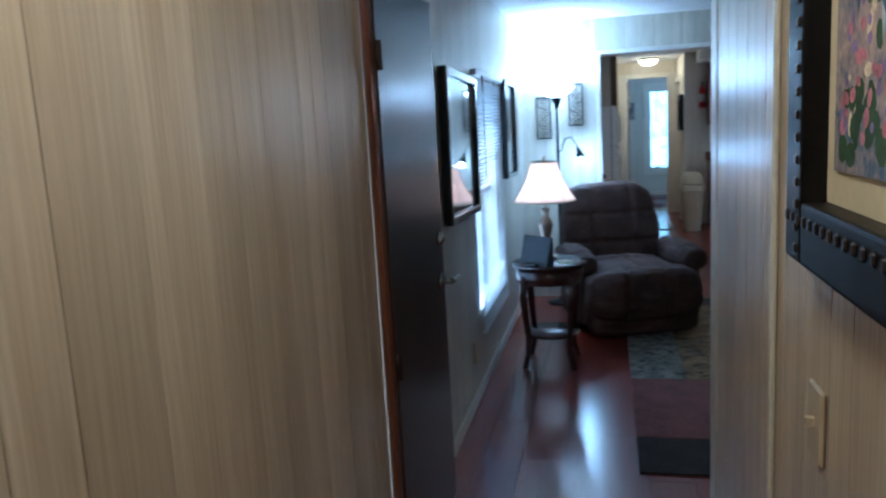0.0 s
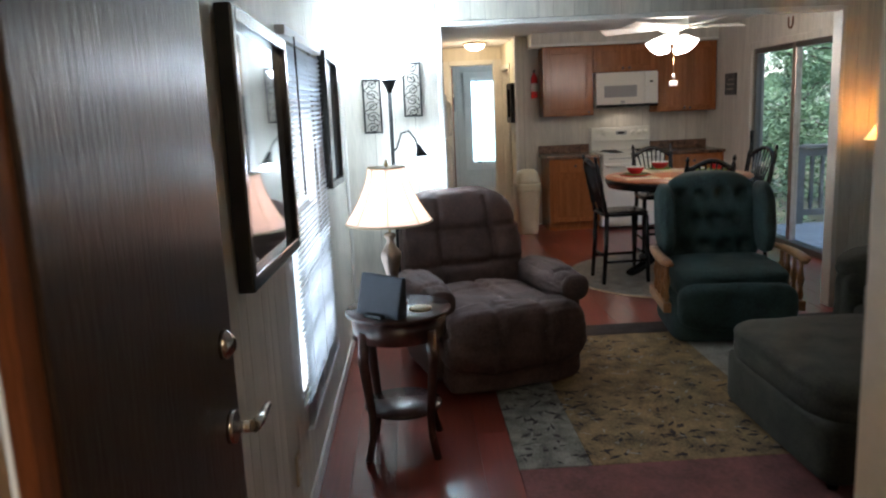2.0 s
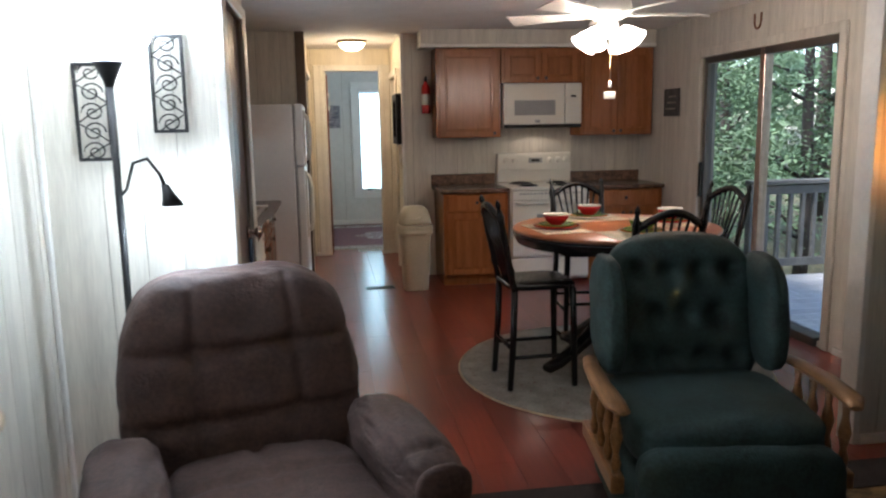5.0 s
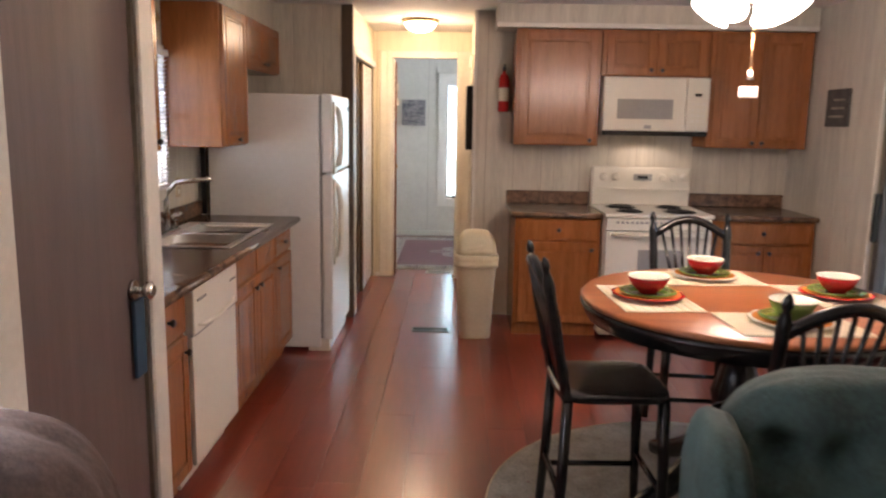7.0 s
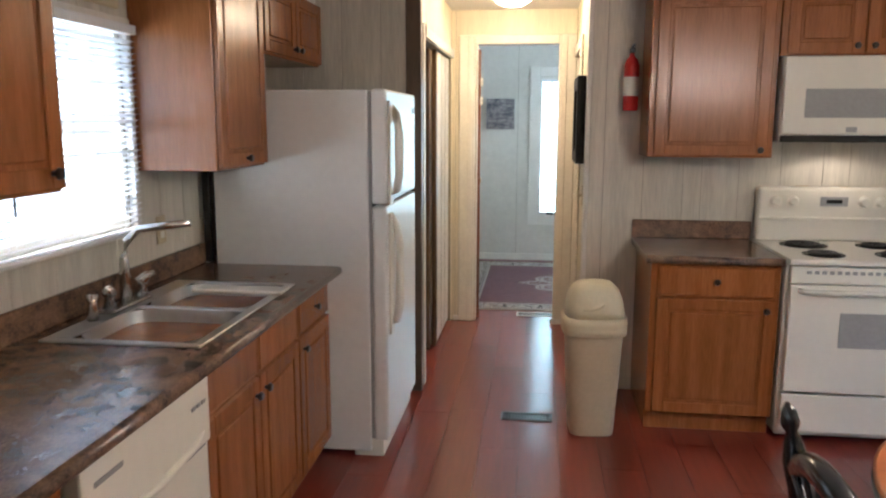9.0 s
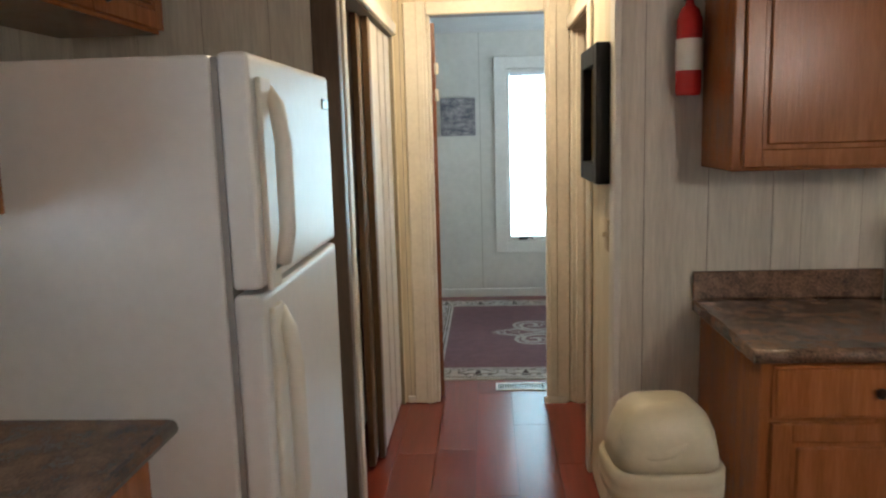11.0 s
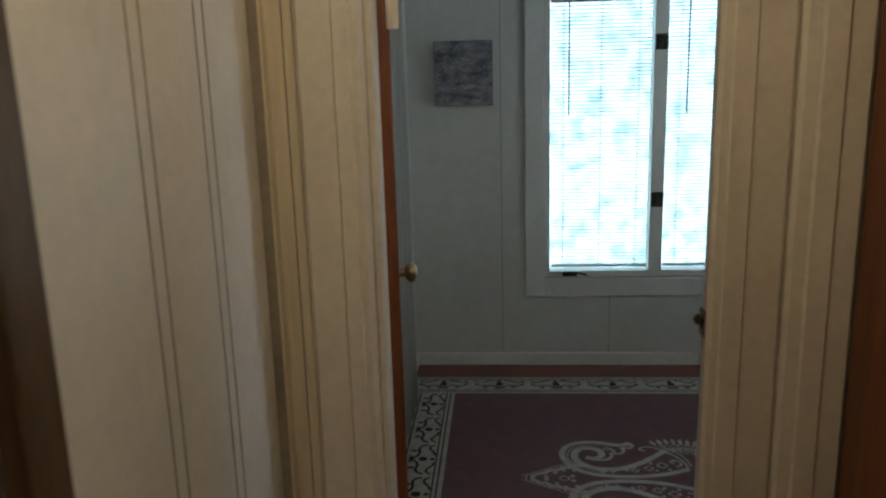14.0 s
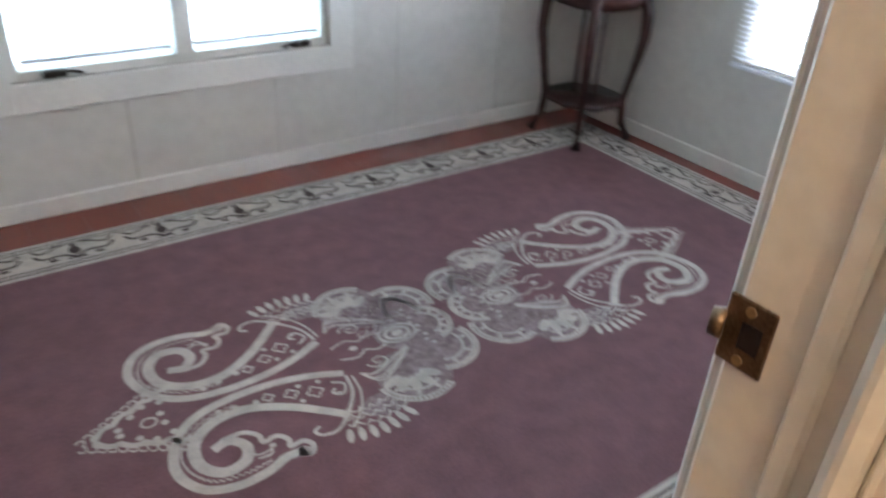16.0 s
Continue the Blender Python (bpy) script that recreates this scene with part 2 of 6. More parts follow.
M_PAINTING = mat("garden_painting", (0.50, 0.36, 0.30), 0.6, var=0.4, scale=9, col2=(0.06, 0.11, 0.20))
M_SEPIA = mat("sepia_print", (0.50, 0.34, 0.11), 0.5, var=0.4, scale=7, col2=(0.09, 0.065, 0.03), stretch=(1, 1, 0.5))
M_MATBOARD = mat("cream_matboard", (0.62, 0.54, 0.36), 0.7, var=0.05)
M_DARKFRAME = mat("blue_black_frame", (0.007, 0.006, 0.006), 0.4, var=0.2, scale=20, spec=0.2)
M_GLASS = bpy.data.materials.new("clear_glass")
M_GLASS.use_nodes = True
_b = M_GLASS.node_tree.nodes["Principled BSDF"]
_b.inputs["Transmission Weight"].default_value, _b.inputs["Roughness"].default_value, _b.inputs["IOR"].default_value = 1.0, 0.0, 1.05
M_PICGLASS = bpy.data.materials.new("picture_glass")
M_PICGLASS.use_nodes = True
_b = M_PICGLASS.node_tree.nodes["Principled BSDF"]
_b.inputs["Base Color"].default_value, _b.inputs["Roughness"].default_value = (0.10, 0.11, 0.12, 1), 0.04
_b.inputs["Specular IOR Level"].default_value = 1.0


# ---- building helpers ----
def box(bm, x0, x1, y0, y1, z0, z1, bev=0.0, seg=2):
    v = [bm.verts.new((x, y, z)) for x in (x0, x1) for y in (y0, y1) for z in (z0, z1)]
    q = [(0, 1, 3, 2), (4, 6, 7, 5), (0, 4, 5, 1), (2, 3, 7, 6), (0, 2, 6, 4), (1, 5, 7, 3)]
    f = [bm.faces.new([v[i] for i in k]) for k in q]
    if bev:
        bmesh.ops.bevel(bm, geom=list({e for k in f for e in k.edges}), offset=bev, segments=seg, affect="EDGES", profile=0.6)
    return bm


def B(x0, x1, y0, y1, z0, z1, bev=0.0, seg=2):
    return box(bmesh.new(), x0, x1, y0, y1, z0, z1, bev, seg)


def lathe(bm, prof, cx=0, cy=0, n=20, sx=1.0, sy=1.0):
    """Turns a profile of (radius, z) about the upright axis at (cx, cy)."""
    rings = []
    for r, z in prof:
        rings.append([bm.verts.new((cx + max(r, 1e-4) * sx * math.cos(2 * math.pi * i / n), cy + max(r, 1e-4) * sy * math.sin(2 * math.pi * i / n), z)) for i in range(n)])
    for a, b in zip(rings, rings[1:]):
        for i in range(n):
            f = bm.faces.new((a[i], a[(i + 1) % n], b[(i + 1) % n], b[i]))
            f.smooth = True
    bm.faces.new(rings[0][::-1])
    bm.faces.new(rings[-1])
    return bm


def L(prof, cx=0, cy=0, n=20, sx=1.0, sy=1.0):
    return lathe(bmesh.new(), prof, cx, cy, n, sx, sy)


def tube(bm, pts, r, n=8):
    """A round bar along points; r is one radius or one for each point."""
    pts = [Vector(p) for p in pts]
    rs = r if isinstance(r, (list, tuple)) else [r] * len(pts)
    rings = []
    for i, p in enumerate(pts):
        d = (pts[min(i + 1, len(pts) - 1)] - pts[max(i - 1, 0)]).normalized()
        a = d.cross(Vector((0, 0, 1)) if abs(d.z) < 0.9 else Vector((1, 0, 0))).normalized()
        b = d.cross(a)
        rings.append([bm.verts.new(p + (a * math.cos(2 * math.pi * k / n) + b * math.sin(2 * math.pi * k / n)) * rs[i]) for k in range(n)])
    for a, b in zip(rings, rings[1:]):
        for k in range(n):
            f = bm.faces.new((a[k], a[(k + 1) % n], b[(k + 1) % n], b[k]))
            f.smooth = True
    bm.faces.new(rings[0][::-1])
    bm.faces.new(rings[-1])
    return bm


def T(pts, r, n=8):
    return tube(bmesh.new(), pts, r, n)


def cushion(c, s, p=4.0, n=22, wob=0.0, tufts=(), lean=0.0, seed=0, seams=(), taper=0.0):
    """A soft block: a rounded superellipsoid at c with half sizes s, tufted by dimples (u, v, depth, width) on its -y face.
    seams are creases (face f or t, axis, place, depth, width) sewn into the front or the top; taper narrows it upwards."""
    bm = bmesh.new()
    bmesh.ops.create_cube(bm, size=2)
    bmesh.ops.subdivide_edges(bm, edges=bm.edges[:], cuts=n, use_grid_fill=True)
    for v in bm.verts:
        q = v.co
        k = (abs(q.x) ** p + abs(q.y) ** p + abs(q.z) ** p) ** (1 / p)
        q = q / k
        w = noise.noise(Vector((q.x * 2.3 + seed, q.y * 2.3, q.z * 2.3))) * wob
        w += noise.noise(Vector((q.x * 6 + seed, q.y * 6, q.z * 6))) * wob * 0.4
        d = Vector((q.x * s[0], q.y * s[1], q.z * s[2]))
        d += q.normalized() * w
        if q.y < -0.2:
            for u, t, dep, wid in tufts:
                rr = math.hypot(q.x * s[0] - u, q.z * s[2] - t)
                d.y += dep * math.exp(-(rr / wid) ** 2)
        for face, ax, at, dep, wid in seams:
            if face == "f" and q.y < -0.2:
                d.y += dep * math.exp(-(((d.x if ax == "x" else d.z) - at) / wid) ** 2)
            if face == "t" and q.z > 0.2:
                d.z -= dep * math.exp(-(((d.x if ax == "x" else d.y) - at) / wid) ** 2)
        d.x *= 1 - taper * max(0, d.z / s[2])
        d.y += lean * (d.z + s[2])
        v.co = d + Vector(c)
    for f in bm.faces:
        f.smooth = True
    return bm


def mesh_of(name, bm, material):
    me = bpy.data.meshes.new(name)
    bmesh.ops.recalc_face_normals(bm, faces=bm.faces[:])
    bm.to_mesh(me)
    bm.free()
    me.materials.append(material)
    return me


def part(name, bm, material, parent, label=""):
    """Links a bmesh as one mesh object under a thing or a part, in the thing's own axes."""
    ob = new(name, mesh_of(name, bm, material))
    if parent is not None:
        ob.parent = parent
    if label:
        ob["label"] = label
    return ob


def thing(name, m, label, category, group="", kind=""):
    ob = new(name)
    ob.matrix_world = m
    ob.empty_display_size = 0.1
    return tagged(ob, label, category, group, kind)


def solid(name, bm, material, label, category="", kind="structure", group=""):
    return tagged(new(name, mesh_of(name, bm, material)), label, category, group, kind)


# ---- structure ----
X0, X1, CEIL = -0.40, 3.85, 2.38
Y_HALL, Y_PART, Y_BACK, Y_FRIDGE, Y_BED, Y_END = 2.67, 7.03, 11.50, 11.32, 12.95, 15.71


def wall(name, axis, face, side, a0, a1, thick, material, label, holes=(), z1=CEIL, both=None, board=(0.10, 0.20, 0.14, 0.22), seed=1):
    """A wall whose room side lies at face and looks along +axis or -axis (side); holes are (a0, a1, z0, z1). Its boards are parts."""
    bm = bmesh.new()

    def put(bm, p0, p1, d0, d1, b0, b1):
        d0, d1 = sorted((face + side * d0, face + side * d1))
        if axis == "x":
            box(bm, d0, d1, p0, p1, b0, b1)
        else:
            box(bm, p0, p1, d0, d1, b0, b1)

    def spans(p0, p1):
        cut = sorted((h[2], h[3]) for h in holes if h[0] < p1 - 1e-4 and h[1] > p0 + 1e-4)
        out, z = [], 0.0
        for c0, c1 in cut:
            if c0 > z + 1e-3:
                out.append((z, c0))
            z = c1
        if z1 > z + 1e-3:
            out.append((z, z1))
        return out

    edges = sorted({a0, a1, *(min(max(h[0], a0), a1) for h in holes), *(min(max(h[1], a0), a1) for h in holes)})
    for p0, p1 in zip(edges, edges[1:]):
        for b0, b1 in spans(p0, p1):
            put(bm, p0, p1, -0.004, -thick + 0.004, b0, b1)
    core = solid(name, bm, M_GROOVE, label, "wall")
    rnd = random.Random(seed)
    for d0, d1, mm in [(-0.004, 0.0, material)] + ([(-thick, -thick + 0.004, both)] if both else []):
        cuts, p = set(edges), a0
        while p < a1:
            p += rnd.choice(board)
            cuts.add(round(p, 3)) if p < a1 - 0.03 and all(abs(p - e) > 0.03 for e in edges) else None
        cuts = sorted(cuts)
        for p0, p1 in zip(cuts, cuts[1:]):
            for b0, b1 in spans(p0, p1):
                pm = bmesh.new()
                g0 = 0.0 if any(abs(p0 - e) < 1e-4 for e in edges) else 0.0018
                g1 = 0.0 if any(abs(p1 - e) < 1e-4 for e in edges) else 0.0018
                put(pm, p0 + g0, p1 - g1, d0, d1, b0, b1)
                part("panel", pm, mm, core)
    return core


WIN_LIVING = (4.62, 5.58, 0.42, 1.84)
WIN_KITCHEN = (9.02, 9.82, 1.16, 1.90)
SLIDER = (8.42, 10.20, 0.04, 2.03)
WIN_BED = (1.135, 2.355, 0.515, 2.055)
WIN_SIDE = (13.85, 14.72, 0.52, 2.06)

wall("wall_hall_left", "x", -0.36, 1, -1.6, 2.55, 0.10, M_PANEL_TAN, "tan wood-grain panelled hall wall", seed=3, board=(0.09, 0.13, 0.2))
wall("wall_hall_right", "x", 0.655, -1, -1.6, 2.604, 0.10, M_PANEL_TAN, "tan wood-grain panelled hall wall", seed=4)
wall("wall_hall_end", "y", -1.6, 1, -0.46, 0.755, 0.10, M_PANEL_TAN, "tan wood-grain panelled hall wall", seed=5)
wall("wall_hall_living", "y", 2.72, 1, X0, X1, 0.10, M_PANEL, "cream panelled wall with a doorway", holes=[(-0.335, 0.665, 0, 2.06)], both=M_PANEL_TAN, seed=6)
wall("wall_west", "x", X0, 1, 2.72, Y_END + 0.12, 0.14, M_PANEL, "cream panelled outer wall with windows", holes=[WIN_LIVING, WIN_KITCHEN], seed=7)
wall("wall_east", "x", X1, -1, 2.72, Y_BED + 0.05, 0.14, M_PANEL, "cream panelled outer wall with a sliding door", holes=[SLIDER], seed=8)
wall("wall_partition", "y", Y_PART, -1, X0, X1, 0.10, M_PANEL, "cream panelled partition with a wide opening", holes=[(0.27, 3.06, 0, 2.11)], both=M_PANEL, seed=9)
wall("wall_kitchen_back", "y", Y_BACK, -1, 1.40, X1, 0.10, M_PANEL, "cream panelled kitchen wall", seed=10)
wall("wall_fridge_end", "y", Y_FRIDGE, -1, X0, 0.47, 0.08, M_PANEL, "cream panelled wall behind the fridge", both=M_CLOSET, seed=11)
wall("wall_inner_left", "x", 0.47, 1, 11.40, Y_BED, 0.08, M_PANEL_HALL, "cream panelled passage wall, tinted yellow for warm light, with a closet opening", holes=[(11.47, 12.92, 0, 2.03)], both=M_CLOSET, seed=12)
wall("wall_inner_right", "x", 1.40, -1, 11.60, Y_BED, 0.10, M_PANEL_HALL, "cream panelled passage wall, tinted yellow for warm light, with a door", holes=[(12.12, 12.95, 0, 2.03)], seed=13)
wall("wall_bedroom_near", "y", 13.05, 1, X0, X1, 0.10, M_PLASTER, "beige bedroom wall with a doorway", holes=[(0.648, 1.305, 0, 2.13)], both=M_PANEL_HALL, seed=14, board=(0.4, 0.9))
wall("wall_bedroom_far", "y", Y_END, -1, 0.30, X1, 0.14, M_PLASTER, "beige bedroom wall with a double window", holes=[WIN_BED], seed=15, board=(0.60, 1.2))
wall("wall_bedroom_closet", "x", 0.40, 1, 13.05, Y_END, 0.06, M_PLASTER, "beige bedroom closet wall", seed=16, board=(0.6, 1.2))
wall("wall_bedroom_east", "x", X1, -1, 13.05, Y_END, 0.14, M_PLASTER, "beige bedroom wall with a window", holes=[WIN_SIDE], seed=17, board=(0.6, 1.2))
wall("wall_washer_closet_back", "x", X0 + 0.06, 1, 11.40, Y_BED, 0.05, M_CLOSET, "dark brown closet wall", seed=18)
wall("wall_bathroom", "x", 2.4, -1, 11.60, Y_BED, 0.05, M_PANEL, "cream wall of a side room", seed=19)

# the kitchen closet, its sides only
wall("wall_pantry_front", "x", 0.27, 1, 7.13, 8.02, 0.06, M_PANEL, "cream closet wall with a door", holes=[(7.17, 7.89, 0, 2.03)], seed=20)
wall("wall_pantry_side", "y", 8.02, 1, X0, 0.21, 0.05, M_PANEL, "cream closet side wall", seed=21)

solid("ceiling", B(X0 - 0.15, X1 + 0.15, -1.7, Y_END + 0.15, CEIL, CEIL + 0.08), M_CEIL, "off-white textured ceiling", "ceiling")
floor = solid("floor", box(B(X0 - 0.15, X1 + 0.15, 2.60, Y_END + 0.15, -0.12, -0.006), X0 - 0.15, 0.78, -1.7, 2.60, -0.12, -0.006), M_SUBFLOOR, "red-brown laminate plank floor", "floor")
solid("roof", B(X0 - 0.4, X1 + 0.4, -2, Y_END + 0.4, CEIL + 0.09, CEIL + 0.3), M_SIDING, "plain grey roof slab", "roof")


def trim(name, x0, x1, y0, y1, z0, z1, material=M_WHITE, label="white painted trim", bev=0.004):
    return solid(name, B(x0, x1, y0, y1, z0, z1, bev, 1), material, label, "trim")


# casings, edge trims and baseboards
trim("trim", 0.262, 0.30, Y_PART - 0.008, Y_PART + 0.108, 0, 2.11)
trim("trim", 3.035, 3.068, Y_PART - 0.008, Y_PART + 0.108, 0, 2.11)
trim("trim", 0.30, 3.035, Y_PART - 0.008, Y_PART + 0.108, 2.085, 2.118)
trim("trim", 0.225, 0.262, Y_PART - 0.010, Y_PART - 0.001, 2.10, CEIL, label="narrow white cover strip")
trim("trim", X0 + 0.001, X0 + 0.022, Y_PART - 0.022, Y_PART - 0.001, 0, CEIL, label="white corner moulding")
for y0, y1 in ((3.45, Y_PART - 0.03),):
    trim("baseboard", X0 + 0.001, X0 + 0.014, y0, y1, 0, 0.075, label="white baseboard")
trim("baseboard", 3.07, X1 - 0.015, Y_PART - 0.014, Y_PART - 0.001, 0, 0.05, label="white baseboard")
trim("baseboard", X1 - 0.014, X1 - 0.001, 7.14, 8.3, 0, 0.05, label="white baseboard")
trim("trim", 0.652, 0.68, 2.605, 2.73, 0, 2.06, M_CREAM, "tan door jamb with a worn face")
trim("trim", -0.359, -0.335, 2.555, 2.618, 0, 2.06, M_DOOR_BROWN, "red-brown door jamb")
trim("trim", 0.642, 0.654, 1.80, 1.825, 0, CEIL, M_CREAM, "narrow cream cover strip")
# Wall end beside the fridge, its shade given as a brown colour.
trim("trim", 0.40, 0.486, Y_FRIDGE - 0.012, Y_FRIDGE + 0.045, 0, CEIL, M_CORNER, label="corner moulding coloured brown for the shade behind the fridge")
trim("trim", 1.394, 1.42, Y_BACK - 0.012, Y_BACK + 0.09, 0, CEIL, label="white corner moulding")
for a, b, w in ((0.525, 0.648, 0), (1.268, 1.40, 0)):
    trim("trim", a, b, Y_BED - 0.022, Y_BED - 0.001, 0, 2.20, M_CREAM, "cream moulded door casing", 0.008)
    trim("trim", a + (0.07 if a < 1 else 0.02), b - (0.02 if a < 1 else 0.07), Y_BED - 0.03, Y_BED - 0.0225, 0, 2.20, M_CREAM, "raised bead of the door casing", 0.003)
trim("trim", 0.648, 1.268, Y_BED - 0.0221, Y_BED - 0.001, 2.13, 2.20, M_CREAM, "cream moulded door casing", 0.006)
trim("trim", 0.648, 0.666, Y_BED, 13.004, 0, 2.13, M_CREAM, "cream door jamb")
trim("trim", 1.288, 1.305, Y_BED, 13.040, 0, 2.13, M_CREAM, "cream door jamb with a strike plate")
trim("trim", 1.281, 1.288, 12.965, 12.985, 0, 2.13, M_CREAM, "cream door stop")
trim("trim", 1.31, 1.385, 13.052, 13.060, 0, 2.19, M_WHITE, "white bedroom door casing")
trim("baseboard", 0.485, 0.53, Y_BED - 0.018, Y_BED - 0.001, 0, 0.04, label="white baseboard block")
trim("baseboard", 1.25, 1.38, Y_BED - 0.034, Y_BED - 0.0305, 0, 0.04, label="white baseboard block")
trim("trim", 1.402, 1.525, Y_BED - 0.03, Y_BED - 0.001, 0, 2.1, M_CREAM, "cream moulded door jamb", 0.008)
trim("trim", 1.43, 1.475, Y_BED - 0.042, Y_BED - 0.0305, 0, 2.1, M_CREAM, "raised bead of the door jamb", 0.004)
trim("trim", 0.471, 0.487, 11.41, 11.47, 0, 2.1, M_CREAM, "cream closet casing")
trim("trim", 0.471, 0.492, 11.47, 12.92, 2.03, 2.09, M_CREAM, "cream closet head casing")
for y0, y1 in ((12.04, 12.12),):
    trim("trim", 1.38, 1.399, y0, y1, 0, 2.1, M_CREAM, "cream moulded door casing", 0.006)
trim("trim", 1.38, 1.399, 12.12, 12.92, 2.03, 2.1, M_CREAM, "cream moulded door casing", 0.006)
trim("baseboard", 0.40, X1 - 0.014, Y_END - 0.014, Y_END - 0.001, 0, 0.075, label="white baseboard")
trim("baseboard", X1 - 0.014, X1 - 0.001, 13.1, Y_END - 0.015, 0, 0.075, label="white baseboard")
trim("baseboard", 0.401, 0.414, 13.9, Y_END - 0.015, 0, 0.075, label="white baseboard")
for y0, y1 in ((7.135, 7.17), (7.89, 8.0)):
    trim("trim", 0.271, 0.288, y0, y1, 0, 2.09, M_WHITE, "white door casing", 0.006)
trim("trim", 0.271, 0.288, 7.17, 7.89, 2.03, 2.09, M_WHITE, "white door casing", 0.006)
trim("trim", 1.55, X1 - 0.01, 11.13, Y_BACK - 0.001, 2.225, CEIL, M_PANEL, "cream soffit above the kitchen cabinets")
trim("trim", 1.54, X1 - 0.012, 11.115, 11.129, 2.215, 2.25, M_WHITE, "white soffit moulding")
trim("trim", X0 + 0.001, -0.10, 8.03, Y_FRIDGE - 0.01, 2.18, CEIL, M_PANEL, "cream soffit above the kitchen cabinets")


# ---- doors ----
def knob(parent, x, y, z, dx, dy, material, lever=False):
    """A round knob or a lever that stands out from a door face along (dx, dy)."""
    bm = bmesh.new()
    p = Vector((x, y, z))
    d = Vector((dx, dy, 0))
    tube(bm, [p, p + d * 0.012], [0.034, 0.032], 16)
    tube(bm, [p + d * 0.012, p + d * 0.04], 0.012, 10)
    if lever:
        s = Vector((-dy, dx, 0))
        tube(bm, [p + d * 0.045, p + d * 0.052 + s * 0.03, p + d * 0.05 + s * 0.11], [0.014, 0.011, 0.008], 10)
    else:
        tube(bm, [p + d * 0.035, p + d * 0.045, p + d * 0.06, p + d * 0.07], [0.014, 0.028, 0.029, 0.016], 16)
    return part("door_handle", bm, material, parent)


def hinge(parent, x, y, z, material=M_BRASS, h=0.045):
    bm = bmesh.new()
    tube(bm, [(x, y, z - h), (x, y, z + h)], 0.007, 8)
    box(bm, x - 0.002, x + 0.016, y - 0.003, y + 0.001, z - h, z + h)
    part("hinge", bm, material, parent)


d = thing("door_1", pose(-0.345, 2.60, 0, 0, 0, -1.5), "dark espresso wood door standing open against the wall", "door", kind="structure")
part("door_leaf", B(-0.018, 0.018, 0, 0.69, 0.012, 2.03, 0.003, 1), M_DOOR_DARK, d)
knob(d, 0.018, 0.62, 0.95, 1, 0, M_CHROME, True)
part("deadbolt", T([(0.018, 0.62, 1.12), (0.03, 0.62, 1.12), (0.043, 0.62, 1.12)], [0.03, 0.028, 0.012], 16), M_CHROME, d)
for z in (0.25, 0.80, 1.78):
    hinge(d, 0.022, -0.006, z, M_BRONZE)

d = thing("door_2", pose(0.255, 7.17, 0), "dark taupe flush closet door, closed", "door", kind="structure")
part("door_leaf", B(-0.035, 0.0, 0.004, 0.716, 0.012, 2.025, 0.002, 1), M_DOOR_GREY, d)
knob(d, 0.0, 0.655, 1.0, 1, 0, M_CHROME)
tag = thing("hanging_tag", pose(0.258, 7.825, 0.72), "blue cloth tag hanging from the door knob", "tag")
part("cloth", B(0.002, 0.016, -0.03, 0.045, 0, 0.25, 0.005), mat("blue_cloth", (0.03, 0.08, 0.14), 0.8), tag)

d = thing("door_3", pose(0.692, 13.012, 0, 0, 0, 9.5), "red-brown bedroom door standing open", "door", kind="structure")
part("door_leaf", B(-0.04, -0.005, 0, 0.72, 0.012, 2.10, 0.002, 1), M_DOOR_BROWN, d)
knob(d, -0.005, 0.66, 1.06, 1, 0, M_BRASS)
knob(d, -0.04, 0.66, 1.06, -1, 0, M_BRASS)
for z in (1.72, 1.86):
    hinge(d, -0.004, -0.004, z, M_CREAM, 0.03)
d = thing("door_4", pose(1.525, 12.12, 0), "red-brown side-room door, closed", "door", kind="structure")
part("door_leaf", B(0, 0.035, 0.004, 0.80, 0.012, 2.02, 0.002, 1), M_DOOR_BROWN, d)
knob(d, 0.0, 0.06, 0.62, -1, 0, M_BRONZE)

# sliding closet doors of the passage
for x, y0, y1, m, nm in ((0.437, 12.17, 12.915, M_WHITE, "white"), (0.405, 12.07, 12.82, M_CREAM, "cream")):
    d = thing("closet_door", pose(x, y0, 0), nm + " sliding closet door with a bronze edge", "closet door", group="sliding closet doors")
    part("leaf", B(-0.010, 0.012, 0.065, y1 - y0, 0.02, 2.02, 0.002, 1), m, d)
    part("edge", B(-0.014, 0.016, 0.0, 0.064, 0.015, 2.025, 0.003, 1), M_EDGE, d, "bronze metal edge")
    for k in (0.29, 0.325, 0.50, 0.535):
        part("groove_bead", B(0.0122, 0.0132, k, k + 0.003, 0.02, 2.02), M_GROOVE, d)
washer = thing("washing_machine", pose(0.02, 12.02, 0), "white top-loading washing machine in a dark closet", "washing machine")
part("body", B(-0.32, 0.30, -0.3, 0.3, 0.02, 0.90, 0.015), M_APPL, washer)
part("lid", B(-0.2, 0.27, -0.25, 0.25, 0.901, 0.92, 0.008), M_APPL, washer)
part("control_panel", B(-0.32, -0.22, -0.3, 0.3, 0.901, 1.05, 0.02), M_APPL, washer)
dryer = thing("clothes_dryer", pose(0.02, 12.62, 0), "white clothes dryer with a raised console in a dark closet", "dryer")
part("body", B(-0.32, 0.28, -0.29, 0.28, 0.02, 0.90, 0.015), M_APPL, dryer)
bm = B(-0.32, -0.24, -0.28, 0.27, 0.901, 1.10, 0.03, 3)
for v in bm.verts:
    v.co.y *= 1 - 0.9 * max(0, v.co.z - 0.98)
part("console", bm, M_APPL, dryer)
